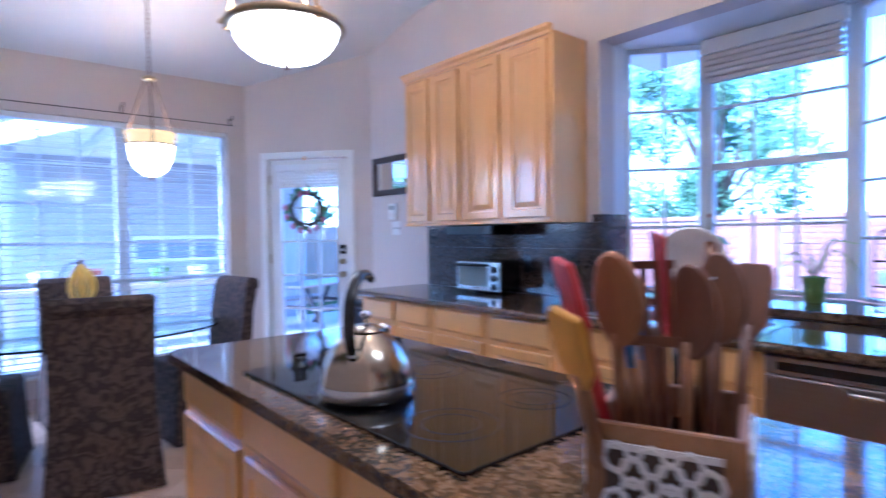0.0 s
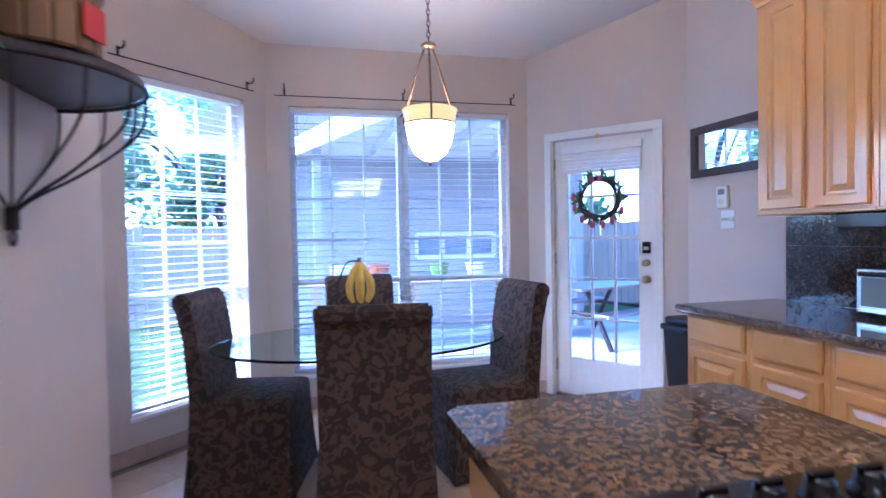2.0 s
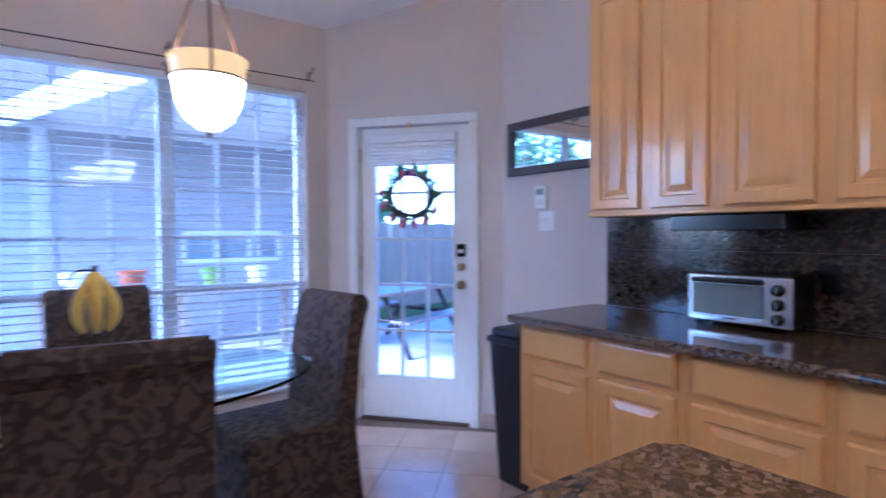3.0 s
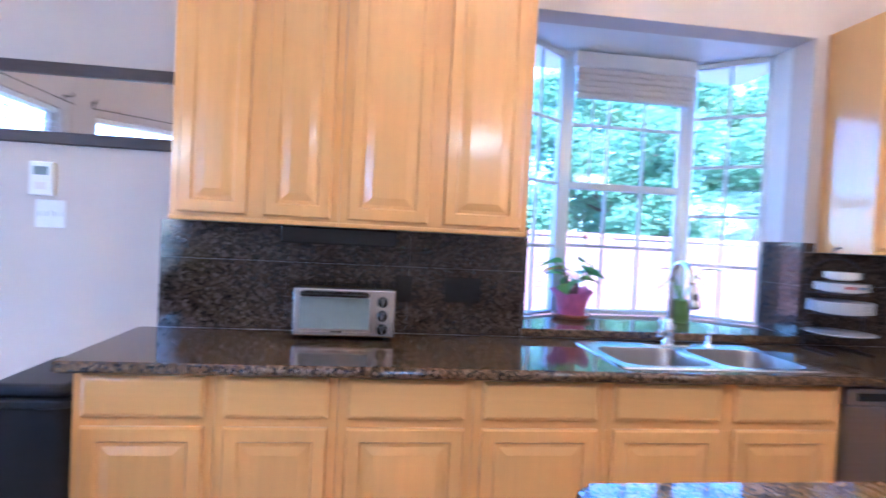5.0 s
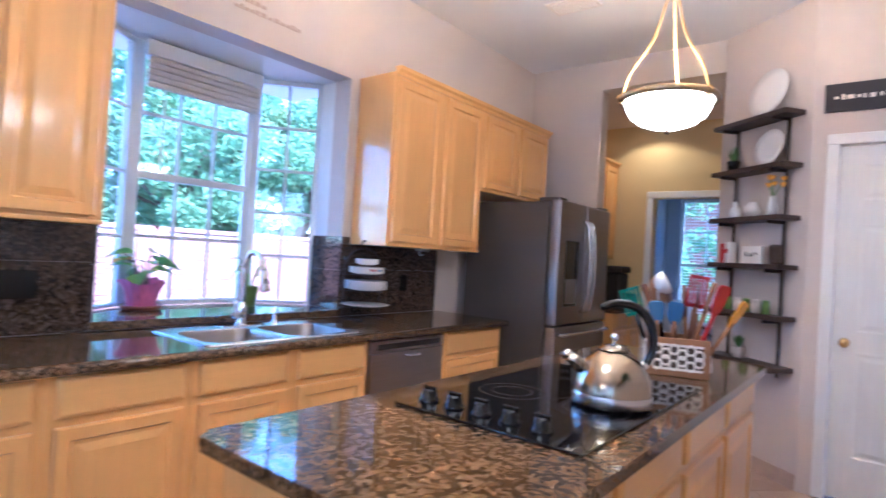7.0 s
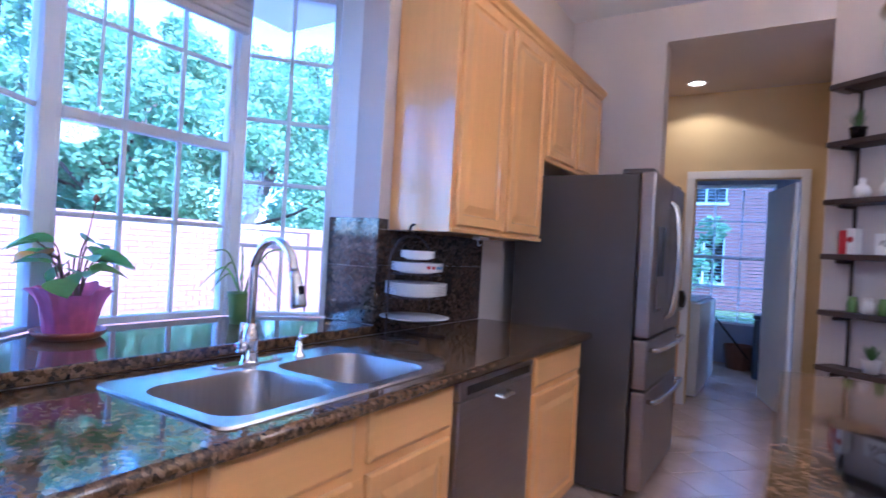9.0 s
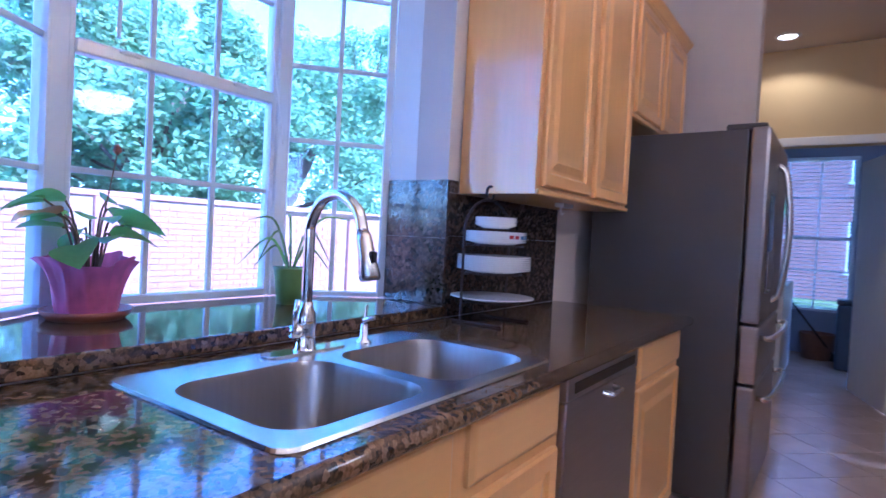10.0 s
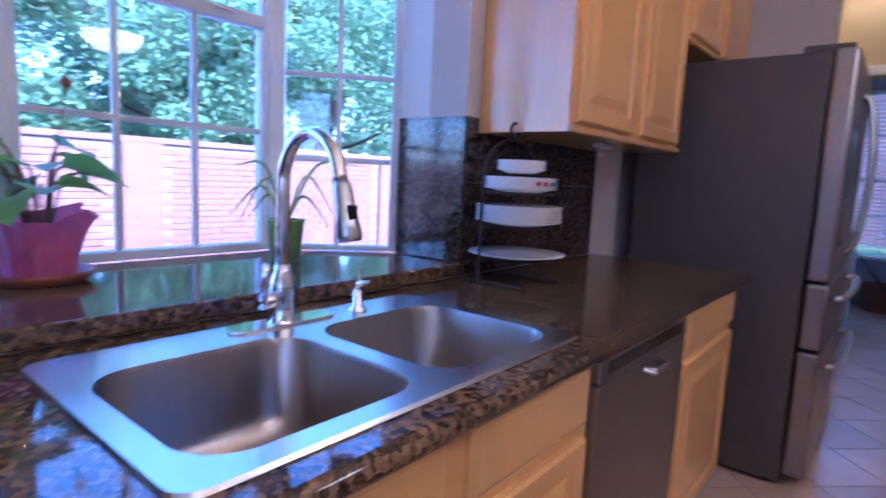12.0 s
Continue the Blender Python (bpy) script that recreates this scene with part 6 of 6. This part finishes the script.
part("red_dot", lathe([(0, 0), (0.018, 0), (0.018, 0.001), (0, 0.001)], 18), M_RED, rt).matrix_basis = pose(0.023, -0.036, 0.085, 90)
cs = thing("word_sign", on_shelf(0.35, 2), "small white sign with one scripted word", "sign")
part("board", box(-0.09, 0.09, -0.012, 0.012, 0.0, 0.12, 0.003), M_WHITE, cs)
part("lettering", tube(curve_points([(-0.06, -0.0135, 0.055), (-0.045, -0.0135, 0.08), (-0.03, -0.0135, 0.05), (-0.01, -0.0135, 0.07), (0.01, -0.0135, 0.05), (0.03, -0.0135, 0.075), (0.06, -0.0135, 0.06)], 5), 0.003, 5), M_BLACK, cs)
gr = part("wooden_scoop", box(-0.035, 0.035, -0.03, 0.03, 0, 0.13, 0.015), M_DARKWOOD)
gr.matrix_basis = on_shelf(0.55, 2)
tagged(gr, "dark grey wooden block on the shelf", "ornament")
for k in range(5):
    simple_piece("spice_jar", "jar", "small glass jar with a pale filling and lid", 0.15 + k * 0.085, 1, [(0, 0), (0.026, 0), (0.027, 0.06), (0.02, 0.072), (0.022, 0.075), (0.022, 0.09), (0, 0.09)], M_CREAM if k % 2 else M_GREENPOT, "jars on the shelf")

# ---- laundry room ----
def washer(x0, y0, label):
    t = thing("washing_machine", pose(x0, y0, 0), label, "washing machine", "laundry machines")
    part("body", box(0, 0.66, -0.68, 0, 0.015, 0.92, 0.012), M_APPL, t)
    part("control_panel", box(0.52, 0.66, -0.66, -0.02, 0.921, 1.05, 0.012), M_APPL, t)
    part("lid", box(0.05, 0.50, -0.63, -0.05, 0.921, 0.940, 0.006), M_APPL, t)
    for a in (0.06, 0.6):
        for b in (-0.06, -0.62):
            part("foot", lathe([(0.02, 0), (0.02, 0.015), (0, 0.015)], 8, centre=(a, b, 0)), M_BLACK, t)


washer(2.96, -2.66, "white top loading washing machine in the laundry room")
washer(2.98, -3.42, "white clothes dryer in the laundry room")
bk2 = part("storage_basket", lathe([(0, 0), (0.15, 0), (0.19, 0.30), (0.18, 0.30), (0.145, 0.02), (0, 0.02)], 20), M_SPOON_D)
bk2.matrix_basis = pose(2.75, -4.85, 0)
tagged(bk2, "dark brown basket on the laundry floor", "basket")
lb = thing("laundry_bin", pose(2.42, -4.35, 0), "tall dark waste bin in the laundry room", "bin")
part("body", box(-0.16, 0.16, -0.16, 0.16, 0, 0.70, 0.03), M_BIN, lb)
part("lid", box(-0.17, 0.17, -0.17, 0.17, 0.701, 0.75, 0.02), M_BIN, lb)
br = thing("broom", pose(2.6, -4.5, 0), "broom with a thin dark handle leaning in the laundry", "broom")
part("handle", tube([(0.0, -0.3, 0.08), (0.55, 0.5, 0.92)], 0.012, 8), M_BLACK, br)
part("head", box(-0.14, 0.14, -0.35, -0.27, 0.0, 0.08, 0.01), M_RUST, br)

# ---- hall cabinets ----
base_unit(-1.56, -2.30, 2, x_front=3.10, depth=0.60, label="light maple base cabinet in the hall", group="hall cabinets")
tagged(part("hall_countertop", prism([(3.06, -2.315), (3.06, -1.54), (3.74, -1.54), (3.74, -2.315)], 0.874, 0.91, 0.012), M_GRANITE), "dark brown granite hall countertop", "countertop")
upper_unit(-1.56, -2.30, 1.42, 2.45, 2)
cm_ = thing("coffee_maker", pose(3.22, -1.86, 0.911), "black coffee maker on the hall counter", "coffee maker")
part("body", box(-0.10, 0.12, -0.12, 0.12, 0.0, 0.36, 0.03), M_RUST, cm_)
part("lid", box(-0.12, 0.12, -0.13, 0.13, 0.361, 0.43, 0.025), M_RUST, cm_)
part("jug", lathe([(0, 0.02), (0.06, 0.02), (0.07, 0.10), (0.05, 0.16), (0, 0.16)], 18, centre=(-0.175, 0, 0)), M_HOB, cm_, "", True)


# ---- outdoors ----
GZ = -0.16
ground = part("ground", box(-220, 220, -220, 220, GZ - 0.2, GZ), M_GRASS)
tagged(ground, "mown lawn reaching to the horizon", "ground", kind="structure")
tagged(part("pavement", box(0.2, 9.0, 6.5, 10.2, GZ + 0.001, GZ + 0.05, 0.01), M_CONC), "pale concrete patio slab", "patio", kind="structure")
# Unseen pale ground, added to reflect daylight up to the bay soffit.
tagged(part("pavement_side", box(4.6, 9.2, -8, 6.3, GZ + 0.001, GZ + 0.04, 0.01), M_CONC), "unseen pale concrete slab added to bounce daylight into the window bay", "path", kind="structure")

FX, FTOP = 9.5, 1.53
bf = thing("brick_fence", (FX, 0, GZ), "pinkish red brick garden wall with a flat capping", "garden wall")
part("core", box(0.012, 0.20, -16, 16, 0, FTOP - GZ - 0.07), M_MORTAR, bf)
part("capping", box(-0.03, 0.24, -16, 16, FTOP - GZ - 0.069, FTOP - GZ, 0.008), M_BRICK, bf)
for y in (-8.0, -4.0, 0.0, 4.0, 8.0):
    part("pier", box(-0.06, 0.011, y - 0.22, y + 0.22, 0, FTOP - GZ - 0.0705, 0.01), M_BRICK, bf)
rest = bmesh.new()
BRICKS_NEAR = []
row, z = 0, 0.0
while z < FTOP - GZ - 0.14:
    y = -9.0 + (0.107 if row % 2 else 0)
    while y < 7.0:
        if -0.2 <= y <= 2.45 and not -0.45 < y < 0.24:
            BRICKS_NEAR.append((y, z))
        elif not any(abs(y + 0.1 - p) < 0.33 for p in (-8, -4, 0, 4)):
            box(0.0, 0.02, y, y + 0.204, z + 0.005, z + 0.07, bm=rest)
        y += 0.214
    row, z = row + 1, z + 0.075
tagged(part("brickwork", rest, M_BRICK, bf), kind="stuff")


def leaf_cloud(clumps, n, size, rnd, bm):
    for _ in range(n):
        cx, cy, cz, r = rnd.choice(clumps)
        d = Vector((rnd.gauss(0, 1), rnd.gauss(0, 1), rnd.gauss(0, 1))).normalized() * r * rnd.random() ** 0.4
        p = Vector((cx, cy, cz)) + d
        u = Vector((rnd.gauss(0, 1), rnd.gauss(0, 1), rnd.gauss(0, 0.6))).normalized()
        v = u.orthogonal().normalized()
        s = size * rnd.uniform(0.6, 1.3)
        bm.faces.new([bm.verts.new(q) for q in (p - u * s, p + v * s * 0.55, p + u * s, p - v * s * 0.55)])


def tree(x, y, height, spread, seed, n=5200, leaf=0.10, low=1.2):
    rnd = random.Random(seed)
    t = thing("tree", (x, y, GZ), "broad leafy garden tree with a dense green crown", "tree", "garden trees")
    bm = bmesh.new()
    tube(curve_points([(0, 0, 0), (rnd.uniform(-0.2, 0.2), rnd.uniform(-0.2, 0.2), height * 0.25), (rnd.uniform(-0.3, 0.3), rnd.uniform(-0.3, 0.3), height * 0.55)], 5), [0.20 - 0.011 * i for i in range(11)], 10, bm)
    part("trunk", bm, M_BARK, t)
    clumps = []
    limbs = bmesh.new()
    for k in range(34):
        a, r = rnd.uniform(0, 6.28), spread * rnd.random() ** 0.6
        z = low + (height - low) * rnd.random()
        r *= 1.05 - 0.6 * abs((z - low) / (height - low) - 0.35)
        c = (r * math.cos(a), r * math.sin(a), z)
        clumps.append((*c, rnd.uniform(0.35, 0.8)))
        if k % 2 == 0:
            tube(curve_points([(0, 0, min(z, height * 0.5) * 0.7), (c[0] * 0.5, c[1] * 0.5, z * 0.8), c], 3), [0.06, 0.05, 0.04, 0.035, 0.025, 0.018, 0.01], 6, limbs)
    part("limbs", limbs, M_BARK, t)
    bm = bmesh.new()
    leaf_cloud(clumps, n, leaf, rnd, bm)
    part("crown", bm, M_LEAVES, t)


for k, (x, y, h, sp, n) in enumerate(((12.0, -1.6, 5.0, 2.3, 9000), (12.4, -5.0, 5.6, 2.6, 9000), (12.6, 1.4, 2.9, 1.5, 5000), (14.5, -9.0, 6.8, 3.2, 9000), (16.0, -3.6, 6.4, 3.2, 8000), (13.2, 6.2, 5.2, 2.0, 7000), (15.5, 0.2, 5.4, 2.6, 8000), (14.2, -3.2, 5.6, 2.4, 8000), (17.5, -14.0, 7.0, 3.6, 7000))):
    tree(x, y, h, sp, k + 1, n=int(n * 2.3), leaf=0.066, low=0.9)
tree(-4.5, 15.0, 5.6, 2.8, 21, n=6000, leaf=0.12, low=0.9)
tree(-0.8, 16.0, 5.8, 2.6, 22, n=6000, leaf=0.12, low=0.9)
tree(6.8, 16.5, 5.2, 2.4, 23, n=4500, leaf=0.12)
tree(6.4, -14.0, 6.0, 2.6, 24, n=4000, leaf=0.12)
tree(0.2, -13.0, 5.0, 2.0, 25, n=3500, leaf=0.12)

# cedar fence behind the patio
cf = thing("wooden_fence", (0, 12.0, GZ), "weathered cedar picket fence behind the patio", "fence")
pk = None
for k in range(121):
    x = -9.0 + k * 0.152
    if pk is None:
        pk = part("board", box(0, 0.142, -0.01, 0.01, 0.0, 1.66, 0.004, seg=1), M_FENCE, cf)
        pk.matrix_basis = pose(x, 0, 0)
    else:
        like(pk, pose(x, 0.004 * (k % 3), 0.01 * ((k * 7) % 3)), cf)
for z in (0.35, 1.30):
    part("rail", box(-9.0, 9.4, 0.02, 0.06, z, z + 0.09), M_FENCE, cf)

# neighbouring wing with the covered patio
hw = thing("house_wing", (0, 10.35, GZ), "low grey house wing with a shingled roof behind the patio", "house")
part("wall", wall_panel(5.4, 2.75, 0.2, [(2.75, 4.02, 1.12, 1.48)]), M_SIDING, hw).matrix_basis = pose(0.1, 0, 0)
for k in range(16):
    part("siding_board", box(0.1, 5.5, -0.016, -0.001, 0.06 + k * 0.165, 0.06 + k * 0.165 + 0.160, 0.003, seg=1) if not 6 <= k <= 8 else box(0.1, 2.81, -0.016, -0.001, 0.06 + k * 0.165, 0.06 + k * 0.165 + 0.160, 0.003, seg=1), M_SIDING, hw)
for x0, x1, z0, z1 in ((2.85, 4.12, 1.12, 1.48),):
    w_ = part("window", box(x0, x1, 0.06, 0.07, z0, z1), M_FARGLASS_SHEEN, hw)
    for f_ in range(4):
        x = x0 + (x1 - x0) * f_ / 3
        part("frame", box(x - 0.03, x + 0.03, -0.005, 0.055, z0, z1), M_TRIM, w_)
    for z in (z0, z1):
        part("frame", box(x0, x1, -0.006, 0.056, z - 0.03, z + 0.03), M_TRIM, w_)
bm = bmesh.new()
v = [bm.verts.new(p) for p in ((-0.35, -0.5, 2.72), (6.0, -0.5, 2.72), (6.0, 4.0, 4.4), (-0.35, 4.0, 4.4))]
f = bm.faces.new(v)
r = bmesh.ops.extrude_face_region(bm, geom=[f])
bmesh.ops.translate(bm, verts=[g for g in r["geom"] if isinstance(g, bmesh.types.BMVert)], vec=(0, 0, 0.12))
part("roof", bm, M_ROOF, hw)
part("fascia", box(-0.35, 6.0, -0.53, -0.505, 2.60, 2.84), M_TRIM, hw)

pc = thing("patio_cover", (0, 0, 0), "covered patio roof on wooden posts with a white strip imitating a bright sky gap", "patio cover")
bm = bmesh.new()
edge = ((1.98, 7.1), (5.4, 7.1), (5.4, 9.82), (1.08, 9.82))
prism(edge, 2.53, 2.60, 0, bm)
part("roof", bm, M_PATIO, pc)
# White slanting strip: imitates the bright gap of sky beside the roof.
bm = bmesh.new()
a_, b_ = Vector((1.98, 7.1)), Vector((1.08, 9.82))
nrm = Vector((-0.95, -0.31)) * 0.035
prism([(a_.x, a_.y), (b_.x, b_.y), (b_.x + nrm.x, b_.y + nrm.y), (a_.x + nrm.x, a_.y + nrm.y)], 2.42, 2.66, 0, bm)
part("fascia", bm, M_TRIM, pc)
for k in range(4):
    part("rafter", box(2.1 + k * 0.9, 2.15 + k * 0.9, 7.15, 9.8, 2.40, 2.525), M_PATIO, pc)
for x, y in ((1.35, 9.6), (5.2, 9.6)):
    part("post", box(x - 0.06, x + 0.06, y - 0.06, y + 0.06, GZ + 0.05, 2.52, 0.008), M_SIDING, pc)


# patio furniture
def picnic(m, label):
    t = thing("picnic_table", m, label, "picnic table")
    for k in range(5):
        part("top_board", box(-0.75, 0.75, -0.35 + k * 0.145, -0.35 + k * 0.145 + 0.13, 0.70, 0.735, 0.005), M_STEEL_D, t)
    for s in (-1, 1):
        part("bench", box(-0.75, 0.75, s * 0.62 - 0.13, s * 0.62 + 0.13, 0.42, 0.455, 0.005), M_STEEL_D, t)
        part("frame", tube([(s * 0.55, -0.62, 0.0), (s * 0.55, -0.25, 0.69), (s * 0.55, 0.25, 0.69), (s * 0.55, 0.62, 0.0)], 0.03, 8), M_IRON, t)
        part("cross_bar", tube([(s * 0.55, -0.66, 0.41), (s * 0.55, 0.66, 0.41)], 0.025, 8), M_IRON, t)
    return t


picnic(pose(4.95, 8.5, GZ + 0.051, 0, 0, 20), "blue grey patio table with benches on the concrete")
pb = thing("planter_shelf", pose(2.3, 9.1, GZ + 0.051), "low wooden potting bench with garden pots", "bench")
part("top", box(-1.1, 1.6, -0.25, 0.25, 0.78, 0.82, 0.005), M_FENCE, pb)
for x in (-1.0, 0.25, 1.5):
    for y in (-0.2, 0.2):
        part("leg", box(x - 0.035, x + 0.035, y - 0.035, y + 0.035, 0, 0.779), M_FENCE, pb)
for k, x in enumerate((1.6, 2.1, 2.9, 3.4)):
    gp = part("garden_pot", lathe([(0, 0), (0.09, 0), (0.13, 0.2), (0.14, 0.22), (0.12, 0.22), (0, 0.18)], 16), (M_WHITE, M_TERRA, M_GREENPOT, M_WHITE)[k])
    gp.matrix_basis = pose(x, 9.1, GZ + 0.051 + 0.8205)
    tagged(gp, "round garden pot on the potting bench", "pot", "garden pots")

# far brick house seen through the laundry window
fh = thing("brick_house", (2.0, -17.5, GZ), "red brick house with white framed windows across the lawn", "house")
part("wall", wall_panel(13, 5.6, 0.3, [(3 + k * 3.0, 4.3 + k * 3.0, z, z + 1.5) for k in range(3) for z in (0.9, 3.6)]), M_BRICK, fh).matrix_basis = pose(6.5, 0, 0, 0, 0, 180)
for k in range(3):
    for z in (0.9, 3.6):
        x0 = 6.5 - 4.3 - k * 3.0
        w_ = part("window", box(x0, x0 + 1.3, -0.16, -0.15, z, z + 1.5), M_HOB, fh)
        for f_ in range(3):
            part("frame", box(x0 + f_ * 0.62, x0 + 0.06 + f_ * 0.62, -0.149, -0.02, z, z + 1.5), M_TRIM, w_)
        part("sill", box(x0 - 0.05, x0 + 1.35, -0.1, 0.06, z - 0.08, z - 0.001), M_TRIM, w_)
bm = bmesh.new()
prism([(-7.2, 0.6), (7.2, 0.6), (7.2, -8), (-7.2, -8)], 5.6, 5.75, 0, bm)
part("eaves", bm, M_TRIM, fh)
bm = bmesh.new()
v = [bm.verts.new(p) for p in ((-7.2, 0.6, 5.751), (7.2, 0.6, 5.751), (7.2, -8, 5.751), (-7.2, -8, 5.751), (-4, -3.7, 8.2), (4, -3.7, 8.2))]
for q in ((0, 1, 5, 4), (2, 3, 4, 5), (1, 2, 5), (3, 0, 4), (3, 2, 1, 0)):
    bm.faces.new([v[i] for i in q])
part("roof", bm, M_ROOF, fh)


# ---- floor tiles, laid diagonally ----
def inside(x, y):
    if not (-0.15 < x < WX - 0.0 and PANTRY_Y < y < 6.15):
        return (1.95 < x < 3.7 and -5.15 < y < BACK_Y + 0.1) or (1.3 < x < 3.7 and BACK_Y - 0.1 < y <= PANTRY_Y + 0.05)
    if y > C1[1] and x > C1[0] - (y - C1[1]) * 0.82:
        return False
    if y > C4[1] and x < C4[0] + (y - C4[1]):
        return False
    return x > LEFT_X - 0.2 or y > LEFT_END - 0.1


TS = 0.33
tile0, count = None, 0
far = bmesh.new()
cells = []
for i in range(-24, 34):
    for j in range(-24, 34):
        u, w_ = i * TS, j * TS
        x, y = (u - w_) * 0.70711 + 1.4, (u + w_) * 0.70711 - 0.2
        if inside(x, y) and not (1.6 < x < 1.95 and 1.1 < y < 2.9) and not (x > 3.42 and y < 4.3 and y > BACK_Y):
            cells.append((x, y))
cells.sort(key=lambda p: min(math.hypot(p[0] - 1.2, p[1] - 5.2), math.hypot(p[0] - 2.6, p[1] + 0.6)))
for k, (x, y) in enumerate(cells):
    if k < 300:
        if tile0 is None:
            tile0 = part("tile", box(-TS / 2 + 0.0025, TS / 2 - 0.0025, -TS / 2 + 0.0025, TS / 2 - 0.0025, -0.002, 0.0), M_TILE, floor)
            tile0.matrix_basis = pose(x, y, 0, 0, 0, 45)
        else:
            like(tile0, pose(x, y, 0, 0, 0, 45 + 90 * (k % 4)), floor)
    else:
        q = TS / 2 - 0.0025
        r2 = 0.70711
        vs = [((a - b) * r2 + x, (a + b) * r2 + y) for a, b in ((-q, -q), (q, -q), (q, q), (-q, q))]
        prism(vs, -0.002, 0.0, 0, far)
tagged(part("tiles", far, M_TILE, floor), kind="stuff")

# ---- near bricks of the garden wall ----
brick0 = None
for y, z in BRICKS_NEAR[:300]:
    if brick0 is None:
        brick0 = part("brick", box(0.0, 0.02, 0, 0.204, 0.005, 0.07, 0.003, seg=1), M_BRICK, bf)
        brick0.matrix_basis = pose(0, y, z)
    else:
        like(brick0, pose(-0.003 * (int(y * 37 + z * 91) % 3), y, z), bf)
